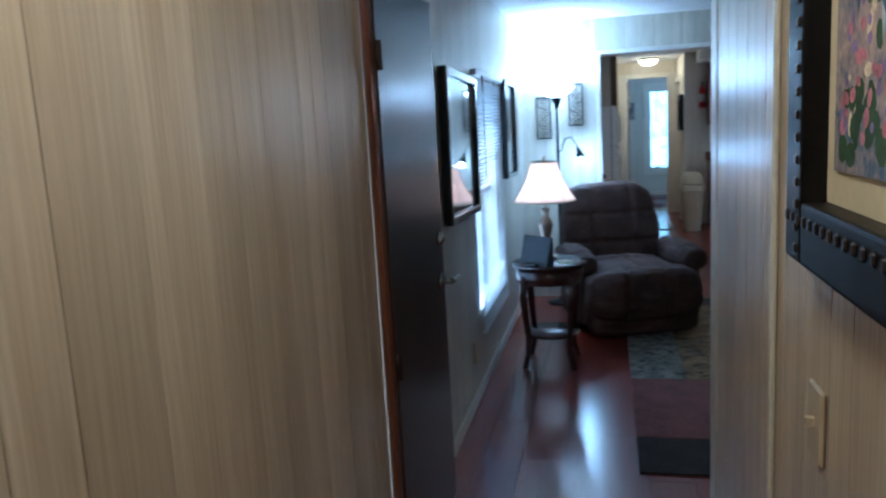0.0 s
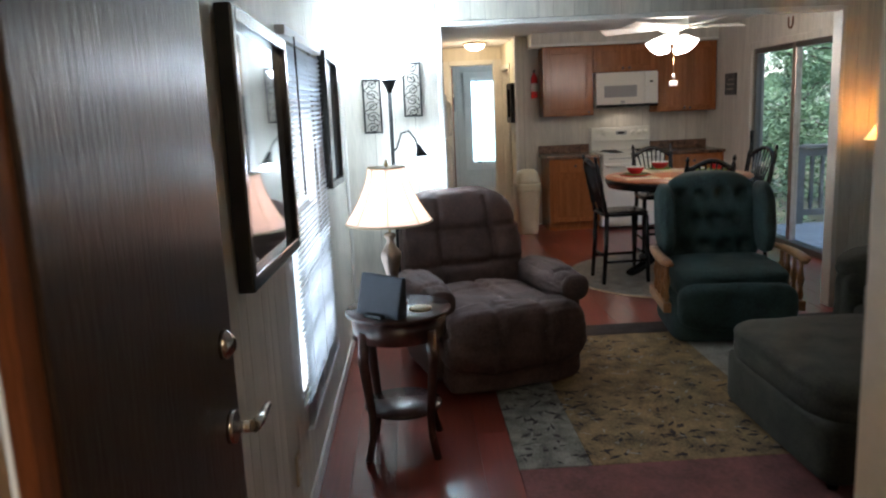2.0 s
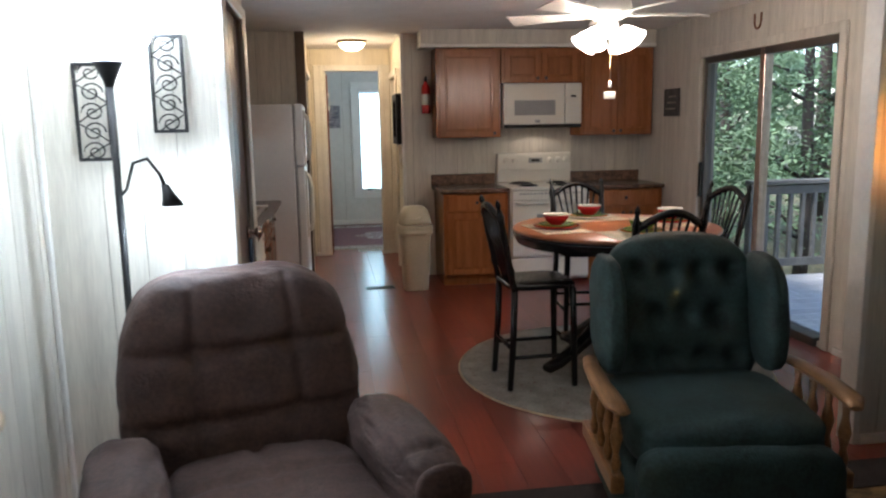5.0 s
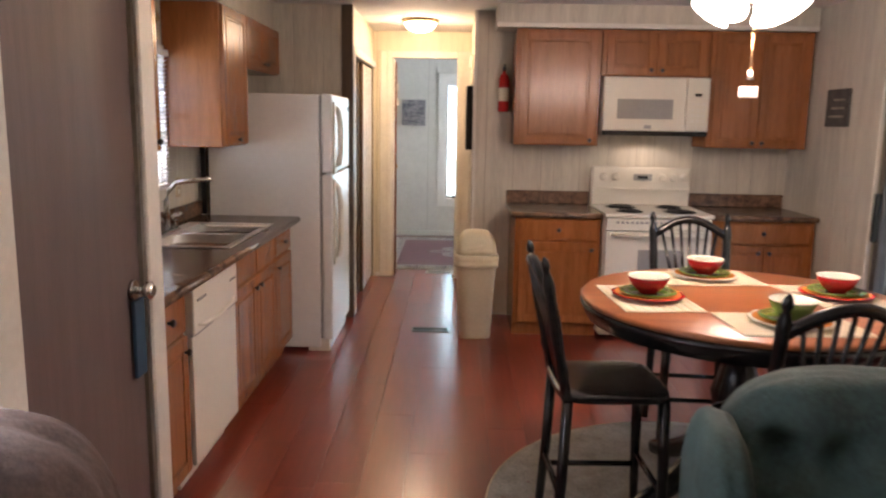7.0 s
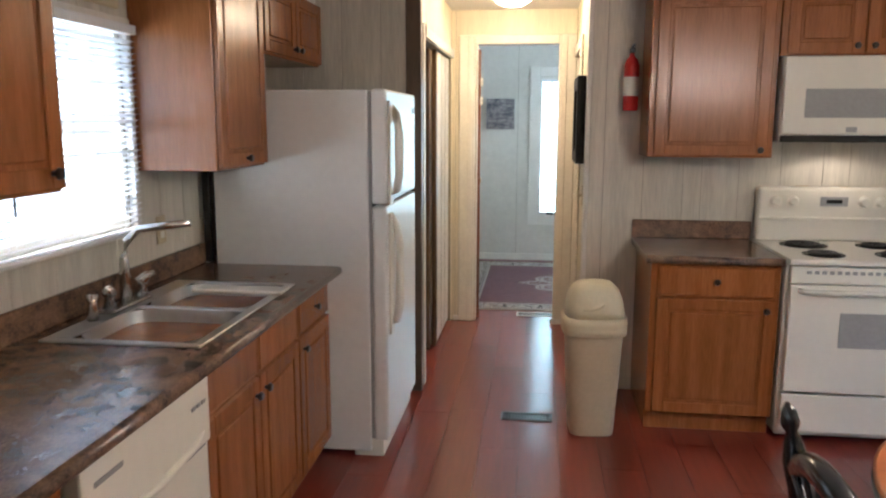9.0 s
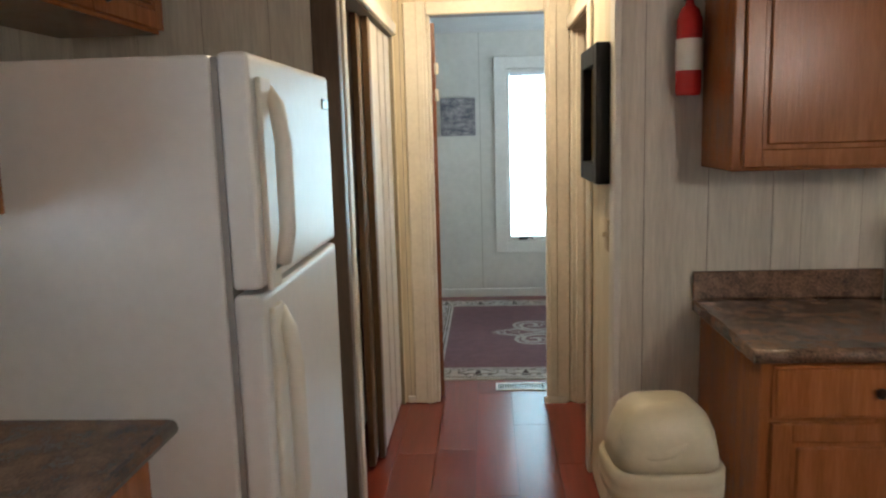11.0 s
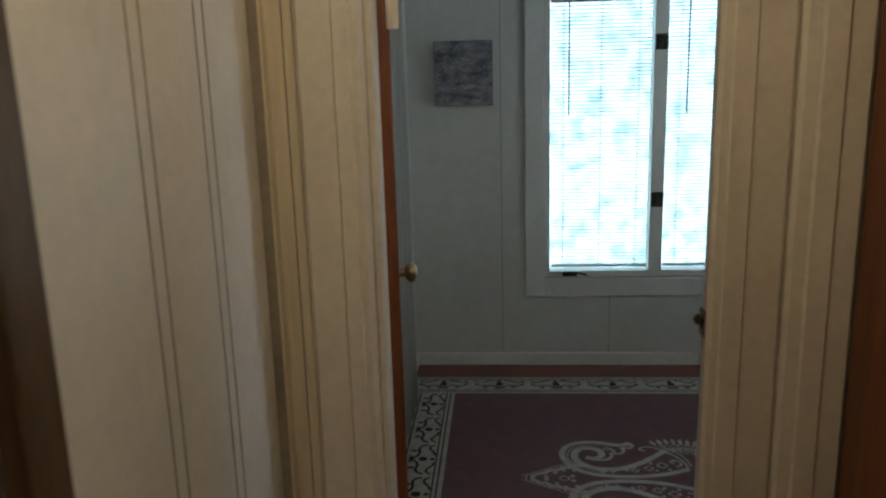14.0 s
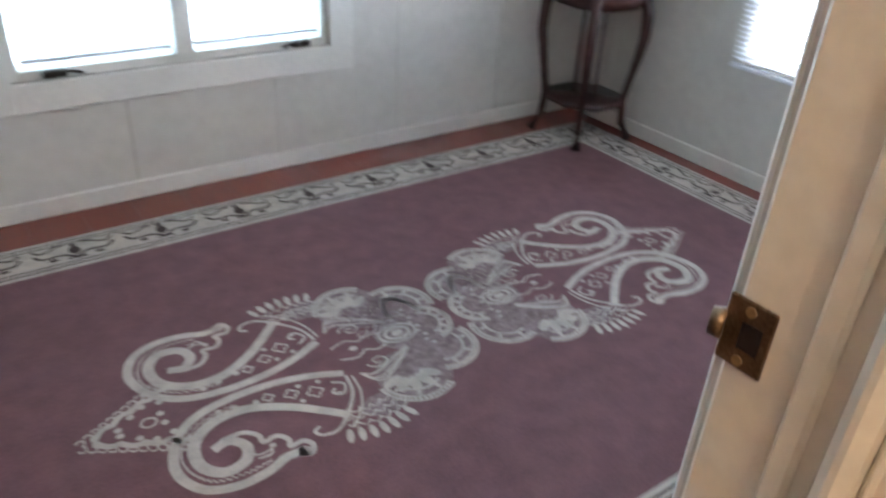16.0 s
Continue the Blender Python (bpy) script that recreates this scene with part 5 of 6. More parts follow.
mw = thing("microwave", pose(2.325, 11.09, 1.462), "white microwave mounted above the stove", "microwave")
part("body", B(0, 0.76, 0.03, 0.40, 0.0, 0.42, 0.004, 1), M_APPL, mw)
part("door", B(0.0, 0.59, 0.0, 0.029, 0.035, 0.415, 0.008), M_APPL, mw)
part("window", B(0.10, 0.50, -0.003, -0.0005, 0.12, 0.26, 0.001, 1), M_GREYPL, mw)
part("control_panel", B(0.595, 0.76, 0.0, 0.029, 0.035, 0.415, 0.008), M_APPL, mw)
part("display", B(0.655, 0.70, -0.003, -0.0005, 0.285, 0.305), M_BLACK, mw)
part("badge", B(0.30, 0.35, -0.003, -0.0005, 0.05, 0.075), M_GREYPL, mw)
for i in range(4):
    for j in range(3):
        part("key", B(0.63 + j * 0.04, 0.655 + j * 0.04, -0.002, -0.0005, 0.10 + i * 0.04, 0.12 + i * 0.04), M_WHITE, mw)
part("vent_grille", B(0.0, 0.76, 0.005, 0.029, 0.0, 0.033, 0.003, 1), M_BLACK, mw)

ex = thing("fire_extinguisher", pose(1.625, 11.43, 1.62), "red fire extinguisher hung on the kitchen wall", "fire extinguisher")
part("cylinder", L([(0.0, 0), (0.038, 0.0), (0.042, 0.012), (0.042, 0.24), (0.03, 0.275), (0.015, 0.29), (0.012, 0.31)], n=20), M_EXTG, ex)
part("label", L([(0.0424, 0.08), (0.0428, 0.081), (0.0428, 0.18), (0.0424, 0.181)], n=20), M_WHITEG, ex)
part("valve", B(-0.014, 0.014, -0.03, 0.03, 0.305, 0.335, 0.005), M_BLACK, ex)
part("lever", B(-0.008, 0.008, -0.075, 0.02, 0.337, 0.35, 0.003), M_BLACK, ex)
part("bracket", B(-0.02, 0.02, 0.043, 0.065, 0.04, 0.26, 0.003), M_BLACK, ex)
tc = thing("trash_can", pose(1.425, 10.87, 0, 0, 0, 4) @ Matrix.Diagonal((1.05, 1.05, 1.08, 1)), "almond plastic swing-top trash can", "trash can")


def rounded_rings(rows, hx, hy, n=36, close_top=True):
    """Rounded-rectangle rings of (height, size) skinned into a shell."""
    bm, rings = bmesh.new(), []
    for z, g in rows:
        rg = []
        for k in range(n):
            t = 2 * math.pi * k / n
            s = 1 / (abs(math.cos(t)) ** 4 + abs(math.sin(t)) ** 4) ** 0.25
            rg.append(bm.verts.new((hx * g * s * math.cos(t), hy * g * s * math.sin(t), z)))
        rings.append(rg)
    for a, b in zip(rings, rings[1:]):
        for k in range(n):
            bm.faces.new((a[k], a[(k + 1) % n], b[(k + 1) % n], b[k])).smooth = True
    bm.faces.new(rings[0][::-1])
    if close_top:
        bm.faces.new(rings[-1])
    return bm


part("bin", rounded_rings(((0, 0.76), (0.012, 0.79), (0.25, 0.90), (0.49, 0.99), (0.50, 1.0)), 0.135, 0.12), M_ALMOND, tc)
M_LID = mat("pale_almond_plastic", (0.60, 0.53, 0.36), 0.35, var=0.04)
part("collar", rounded_rings(((0.485, 1.05), (0.487, 1.10), (0.515, 1.12), (0.525, 1.09), (0.532, 1.12), (0.56, 1.12), (0.568, 1.07)), 0.135, 0.12), M_LID, tc)
part("hood", rounded_rings(((0.5685, 1.02), (0.60, 1.0), (0.65, 0.93), (0.69, 0.80), (0.715, 0.60), (0.725, 0.30)), 0.135, 0.12), M_LID, tc)
bm = L([(0.0, 0.0), (0.088, 0.0), (0.092, 0.004), (0.086, 0.010), (0.0, 0.016)], n=32, sy=0.78)
R = Matrix.Translation((-0.035, -0.072, 0.655)) @ Matrix.Rotation(radians(48), 4, "X") @ Matrix.Rotation(radians(-10), 4, "Y")
for v in bm.verts:
    v.co = R @ v.co
part("swing_flap", bm, M_LID, tc)


def grille(name, x, y, z, w, h, n, label, m=M_ALMOND):
    g = thing(name, pose(x, y, z), label, "floor vent")
    part("backing", B(0.01, w - 0.01, 0.01, h - 0.01, 0.0005, 0.002), M_BLACK, g)
    for q in ((0, w, 0, 0.014), (0, w, h - 0.014, h), (0, 0.014, 0.014, h - 0.014), (w - 0.014, w, 0.014, h - 0.014)):
        part("frame", B(*q, 0.001, 0.007, 0.002, 1), m, g)
    for i in range(n):
        xx = 0.02 + i * (w - 0.04) / n
        part("slat", B(xx, xx + 0.004, 0.014, h - 0.014, 0.002, 0.006), m, g)


grille("floor_vent", 0.965, 10.93, 0.0, 0.27, 0.11, 14, "dark metal floor vent in the kitchen", M_BRONZE)
grille("floor_vent", 0.985, 13.13, 0.0, 0.30, 0.12, 18, "white metal floor vent at the bedroom door", M_WHITE)
pq = thing("wall_plaque", pose(X1 - 0.001, 10.60, 1.55), "dark grey square plaque beside the patio door", "plaque")
part("panel", B(-0.02, 0, 0, 0.30, 0, 0.25, 0.005), mat("slate_plaque", (0.09, 0.085, 0.08), 0.6, var=0.25, scale=20), pq)
for i in range(3):
    part("letter_bar", B(-0.0235, -0.0205, 0.05, 0.25 - 0.03 * i, 0.06 + 0.055 * i, 0.075 + 0.055 * i), M_RUGPALE, pq)
hs = thing("horseshoe", pose(X1 - 0.012, 9.36, 2.17), "rusty horseshoe above the patio door", "horseshoe")
part("shoe", T([(0, 0.045 * math.cos(a), 0.06 - 0.06 * math.sin(a) + (0.05 if a in (0.0, math.pi) else 0)) for a in [math.pi * k / 10 for k in range(11)]], 0.008, 8), M_DOOR_BROWN, hs)

# dining set
rd = thing("round_rug", pose(2.36, 8.34, 0), "round beige floral rug under the dining table", "rug")
part("pile", L([(0.0, 0.001), (0.95, 0.001), (0.955, 0.006), (0.95, 0.011), (0.0, 0.011)], n=64), M_RUGROUND, rd)
bm = bmesh.new()
rr = random.Random(9)
for i in range(60):
    a, r = rr.uniform(0, 6.28), rr.uniform(0.55, 0.9)
    lathe(bm, [(rr.uniform(0.012, 0.03), 0.0112), (0.008, 0.0122)], r * math.cos(a), r * math.sin(a), 7)
tagged(part("flower_pattern", bm, M_RUGRED, rd, "small dull red flowers"), kind="stuff")
part("edge_band", L([(0.90, 0.0112), (0.945, 0.0112), (0.945, 0.0122), (0.90, 0.0122)], n=64), M_RUGPALE, rd)

dt = thing("dining_table", pose(2.40, 8.42, 0.0125) @ Matrix.Diagonal((1, 1, 0.967, 1)), "round counter-height pedestal table, oak top and black base", "table")
part("tabletop", L([(0.0, 0.865), (0.60, 0.865), (0.625, 0.872), (0.63, 0.882), (0.62, 0.893), (0.0, 0.893)], n=64), M_TABLETOP, dt)
part("rim", L([(0.585, 0.80), (0.605, 0.80), (0.628, 0.85), (0.632, 0.866), (0.60, 0.8645)], n=64), M_BLACK, dt)
part("pedestal", L([(0.10, 0.14), (0.11, 0.18), (0.075, 0.24), (0.06, 0.32), (0.085, 0.42), (0.10, 0.50), (0.075, 0.58), (0.06, 0.64), (0.09, 0.72), (0.14, 0.78), (0.15, 0.80)], n=24), M_BLACK, dt)
for k in range(4):
    a = radians(20 + 90 * k)
    pts = [(math.cos(a) * r, math.sin(a) * r, z) for r, z in ((0.05, 0.22), (0.16, 0.22), (0.30, 0.13), (0.42, 0.06), (0.50, 0.04), (0.53, 0.045))]
    part("foot", T(pts, [0.05, 0.052, 0.046, 0.04, 0.038, 0.02], 10), M_BLACK, dt)


def dining_chair(m):
    """A counter-height wheat-back chair, facing its own +y."""
    c = thing("dining_chair", m, "black wooden counter-height chair with a spindle back", "chair", group="chairs round the table")
    bm = cushion((0, 0, 0.605), (0.205, 0.20, 0.022), 5, 16)
    part("seat", bm, M_BLACK, c)
    for x in (-0.17, 0.17):
        part("leg", T([(x, 0.17, 0.59), (x * 1.03, 0.175, 0.40), (x * 1.06, 0.185, 0.0125)], [0.02, 0.021, 0.017], 10), M_BLACK, c)
        part("leg", T([(x, -0.17, 0.59), (x * 1.03, -0.18, 0.30), (x * 1.06, -0.20, 0.0125)], [0.02, 0.02, 0.017], 10), M_BLACK, c)
        s = 1 if x > 0 else -1
        zs = [0.60, 0.66, 0.70, 0.74, 0.86, 0.96, 1.00, 1.03, 1.05, 1.065, 1.085, 1.10]
        rs = [0.020, 0.017, 0.023, 0.018, 0.022, 0.020, 0.022, 0.016, 0.010, 0.017, 0.013, 0.004]
        part("back_post", T([(x * 1.02 + s * (z - 0.6) * 0.03, -0.175 - (z - 0.6) * 0.20, z) for z in zs], rs, 10), M_BLACK, c)
    pts = []
    for k in range(13):
        f = k / 12
        x = -0.175 + 0.35 * f
        z = 0.985 + 0.075 * math.sin(math.pi * f)
        pts.append((x, -0.175 - (z - 0.6) * 0.20 - 0.02 * math.sin(math.pi * f), z))
    bm = tube(bmesh.new(), pts, 0.020, 10)
    part("crest_rail", bm, M_BLACK, c)
    for k in range(7):
        f = k / 6
        xb, xt = -0.05 + 0.10 * f, -0.14 + 0.28 * f
        zt = 0.985 + 0.075 * math.sin(math.pi * (0.1 + 0.8 * f))
        part("spindle", T([(xb, -0.175, 0.62), ((xb + xt) / 2, -0.215, 0.80), (xt, -0.175 - (zt - 0.6) * 0.2 - 0.018, zt)], [0.007, 0.009, 0.007], 8), M_BLACK, c)
    for y in (0.178, -0.187):
        part("stretcher", T([(-0.175, y, 0.25), (0.175, y, 0.25)], 0.012, 8), M_BLACK, c)
    for x in (-0.176, 0.176):
        part("stretcher", T([(x, 0.18, 0.20), (x, -0.19, 0.20)], 0.012, 8), M_BLACK, c)
    return c


ch = dining_chair(pose(1.83, 8.20, 0, 0, 0, -88))
copy_thing(ch, pose(2.33, 7.80, 0, 0, 0, 4))
copy_thing(ch, pose(2.46, 9.14, 0, 0, 0, 176))
copy_thing(ch, pose(3.02, 8.62, 0, 0, 0, 100))

# place settings
ZT = 0.8767
for k, (a, bowl) in enumerate(((184, M_RED), (95, M_RED), (8, M_RED), (272, M_GREENG))):
    ra = radians(a)
    px, py = 2.40 + 0.385 * math.cos(ra), 8.42 + 0.385 * math.sin(ra)
    m = pose(px, py, ZT, 0, 0, a - 90)
    pm = thing("placemat", m, "cream ribbed placemat on the dining table", "placemat", group="placemats")
    part("cloth", B(-0.22, 0.22, -0.15, 0.15, 0, 0.004, 0.001, 1), M_MAT, pm)
    for i in range(9):
        part("rib", B(-0.215, 0.215, -0.14 + i * 0.034, -0.132 + i * 0.034, 0.0042, 0.0055), M_MATBOARD, pm)
    z = ZT + 0.006
    p1 = thing("dinner_plate", pose(px, py, z), "scalloped red and orange dinner plate", "plate", group="dinner plates")
    bm = bmesh.new()
    n = 72
    rg = [[bm.verts.new((r * (1 + (0.02 * math.sin(12 * 2 * math.pi * q / n) if r > 0.1 else 0)) * math.cos(2 * math.pi * q / n), r * (1 + (0.02 * math.sin(12 * 2 * math.pi * q / n) if r > 0.1 else 0)) * math.sin(2 * math.pi * q / n), zz)) for q in range(n)] for r, zz in ((0.06, 0.0), (0.09, 0.002), (0.138, 0.014), (0.136, 0.018), (0.088, 0.007), (0.04, 0.006))]
    for u, v in zip(rg, rg[1:]):
        for q in range(n):
            bm.faces.new((u[q], u[(q + 1) % n], v[(q + 1) % n], v[q])).smooth = True
    bm.faces.new(rg[0]), bm.faces.new(rg[-1])
    part("dish", bm, M_RED if k % 2 == 0 else M_WHITEG, p1)
    part("rim_band", L([(0.118, 0.0145), (0.126, 0.0165), (0.126, 0.0178), (0.118, 0.0158)], n=48), M_ORANGE, p1)
    p2 = thing("salad_plate", pose(px, py, z + 0.012), "green salad plate under the bowl", "plate", group="salad plates")
    part("dish", L([(0.05, 0.0), (0.075, 0.002), (0.108, 0.012), (0.107, 0.016), (0.072, 0.006), (0.0, 0.005)], n=48), M_GREENG, p2)
    p3 = thing("bowl", pose(px, py, z + 0.019), ("red" if bowl is M_RED else "green") + " glazed bowl with a white inside", "bowl", group="bowls")
    part("outside", L([(0.035, 0.0), (0.038, 0.006), (0.05, 0.012), (0.068, 0.035), (0.078, 0.062), (0.0775, 0.062)], n=40), bowl, p3)
    part("inside", L([(0.079, 0.0622), (0.080, 0.066), (0.074, 0.066), (0.062, 0.036), (0.044, 0.015), (0.0, 0.012)], n=40), M_WHITEG, p3, "white glazed inside")

# ceiling fan
cf = thing("ceiling_fan", pose(2.38, 8.55, CEIL), "white ceiling fan with a three-shade light kit, lit", "ceiling fan")
part("canopy", L([(0.0, -0.0), (0.11, -0.001), (0.12, -0.02), (0.115, -0.05), (0.09, -0.07), (0.0, -0.07)][::-1], n=32), M_WHITE, cf)
part("downrod", T([(0, 0, -0.07), (0, 0, -0.125)], 0.03, 14), M_WHITE, cf)
part("motor", L([(0.0, -0.26), (0.08, -0.26), (0.135, -0.23), (0.145, -0.19), (0.13, -0.15), (0.09, -0.122), (0.0, -0.122)], n=32), M_WHITE, cf)
for k in range(5):
    a = radians(2 + 72 * k)
    R = Matrix.Rotation(a, 4, "Z") @ Matrix.Translation((0.13, 0, -0.225)) @ Matrix.Rotation(radians(14), 4, "X")
    bm = B(0.05, 0.50, -0.065, 0.065, -0.004, 0.004, 0.003, 1)
    for v in bm.verts:
        v.co.y *= 0.75 + 0.5 * (v.co.x - 0.05) / 0.45
        v.co = R @ v.co
    bl = part("blade", bm, M_WHITE, cf)
    bm = B(-0.03, 0.09, -0.018, 0.018, -0.012, -0.0045, 0.003, 1)
    for v in bm.verts:
        v.co = R @ v.co
    part("blade_arm", bm, M_WHITE, bl)
part("light_hub", L([(0.0, -0.37), (0.05, -0.365), (0.07, -0.33), (0.06, -0.265), (0.0, -0.2605)], n=24), M_WHITE, cf)
for k in range(4):
    a = radians(40 + 90 * k)
    bm = L([(0.022, 0.0), (0.036, -0.018), (0.056, -0.05), (0.068, -0.085), (0.086, -0.112), (0.081, -0.113), (0.0, -0.085)], n=24)
    R = Matrix.Rotation(a, 4, "Z") @ Matrix.Translation((0.10, 0, -0.315)) @ Matrix.Rotation(radians(-42), 4, "Y")
    for v in bm.verts:
        v.co = R @ v.co
    part("glass_shade", bm, M_GLASSW, cf, "lit frosted glass shade")
part("pull_chain", T([(0.02, 0, -0.37), (0.02, 0, -0.63)], 0.0025, 6), M_BRASS, cf)
part("chain_weight", T([(0.02, 0, -0.625), (0.02, 0, -0.66)], [0.008, 0.011], 10), M_WHITE, cf)
part("chain_tag", B(-0.02, 0.055, -0.003, 0.003, -0.73, -0.685, 0.004, 1), M_WHITE, cf)
# The second dome is unseen, added in the entry hall to house its bulb.
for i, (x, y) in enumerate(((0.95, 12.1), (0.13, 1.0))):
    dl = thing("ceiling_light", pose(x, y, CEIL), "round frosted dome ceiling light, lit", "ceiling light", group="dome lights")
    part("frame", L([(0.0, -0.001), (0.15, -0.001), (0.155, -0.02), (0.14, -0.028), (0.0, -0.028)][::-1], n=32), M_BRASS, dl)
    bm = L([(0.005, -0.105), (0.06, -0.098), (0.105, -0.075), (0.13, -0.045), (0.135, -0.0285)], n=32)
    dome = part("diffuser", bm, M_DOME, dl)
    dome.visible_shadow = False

# ---- bedroom ----
br = thing("bedroom_rug", pose(0, 0, 0), "purple-brown rug with cream scroll medallions and a floral border", "rug")
RX0, RX1, RY0, RY1, BW = 0.425, 3.735, 13.32, 15.485, 0.22
part("field", B(RX0 + BW, RX1 - BW, RY0 + BW, RY1 - BW, 0.001, 0.0100), M_RUGBASE, br, "purple-brown field")
for q in ((RX0, RX1, RY0, RY0 + BW), (RX0, RX1, RY1 - BW, RY1), (RX0, RX0 + BW, RY0 + BW, RY1 - BW), (RX1 - BW, RX1, RY0 + BW, RY1 - BW)):
    part("border", B(q[0], q[1], q[2], q[3], 0.001, 0.0104), M_RUGCREAM, br, "cream floral border")


def ribbon(bm, pts, w, z=0.0112, closed=False):
    """A flat woven line along points on the rug."""
    n = len(pts)
    a, b = [], []
    for i, (x, y) in enumerate(pts):
        p, q = pts[(i - 1) % n if closed else max(i - 1, 0)], pts[(i + 1) % n if closed else min(i + 1, n - 1)]
        dx, dy = q[0] - p[0], q[1] - p[1]
        l_ = math.hypot(dx, dy) or 1
        ww = w[i] if isinstance(w, list) else w
        a.append(bm.verts.new((x - dy / l_ * ww / 2, y + dx / l_ * ww / 2, z)))
        b.append(bm.verts.new((x + dy / l_ * ww / 2, y - dx / l_ * ww / 2, z)))
    for i in range(n if closed else n - 1):
        j = (i + 1) % n
        bm.faces.new((a[i], a[j], b[j], b[i]))


def dot(bm, x, y, rx, ry=None, ang=0.0, z=0.0112, n=10):
    ry = ry or rx
    vs = []
    for k in range(n):
        u, v = rx * math.cos(2 * math.pi * k / n), ry * math.sin(2 * math.pi * k / n)
        vs.append(bm.verts.new((x + u * math.cos(ang) - v * math.sin(ang), y + u * math.sin(ang) + v * math.cos(ang), z)))
    bm.faces.new(vs)


def bez(p0, p1, p2, p3, n=18):
    out = []
    for i in range(n + 1):
        t = i / n
        s_ = 1 - t
        out.append(tuple(s_ ** 3 * a + 3 * s_ * s_ * t * b + 3 * s_ * t * t * c + t ** 3 * d for a, b, c, d in zip(p0, p1, p2, p3)))
    return out


CX, CY = 2.09, 14.395


def spline(ps, n=8):
    """A smooth line through the given points."""
    out = []
    for i in range(len(ps) - 1):
        p0, p1, p2, p3 = ps[max(i - 1, 0)], ps[i], ps[i + 1], ps[min(i + 2, len(ps) - 1)]
        for k in range(n):
            t = k / n
            out.append(tuple(0.5 * (2 * q1 + (q2 - q0) * t + (2 * q0 - 5 * q1 + 4 * q2 - q3) * t * t + (3 * q1 - q0 - 3 * q2 + q3) * t ** 3) for q0, q1, q2, q3 in zip(p0, p1, p2, p3)))
    return out + [tuple(ps[-1])]


OUTER = ((0.44, 0.088), (0.53, 0.048), (0.63, 0.024), (0.75, 0.020), (0.86, 0.045), (0.93, 0.11), (0.960, 0.21), (0.925, 0.295), (0.85, 0.33), (0.77, 0.325), (0.715, 0.305), (0.665, 0.308))
INNER = ((0.505, 0.255), (0.56, 0.20), (0.635, 0.135), (0.73, 0.085), (0.82, 0.085), (0.89, 0.135), (0.905, 0.215), (0.865, 0.27), (0.805, 0.262), (0.785, 0.215), (0.815, 0.175), (0.86, 0.185))
CREST = ((0.835, 0.165), (0.775, 0.165), (0.745, 0.195), (0.742, 0.225), (0.705, 0.222), (0.685, 0.25), (0.69, 0.275), (0.655, 0.275), (0.64, 0.30), (0.655, 0.325), (0.68, 0.315))
ZED = ((0.76, 0.052), (0.86, 0.075), (0.925, 0.14), (0.935, 0.215), (0.895, 0.285), (0.82, 0.302), (0.75, 0.295))
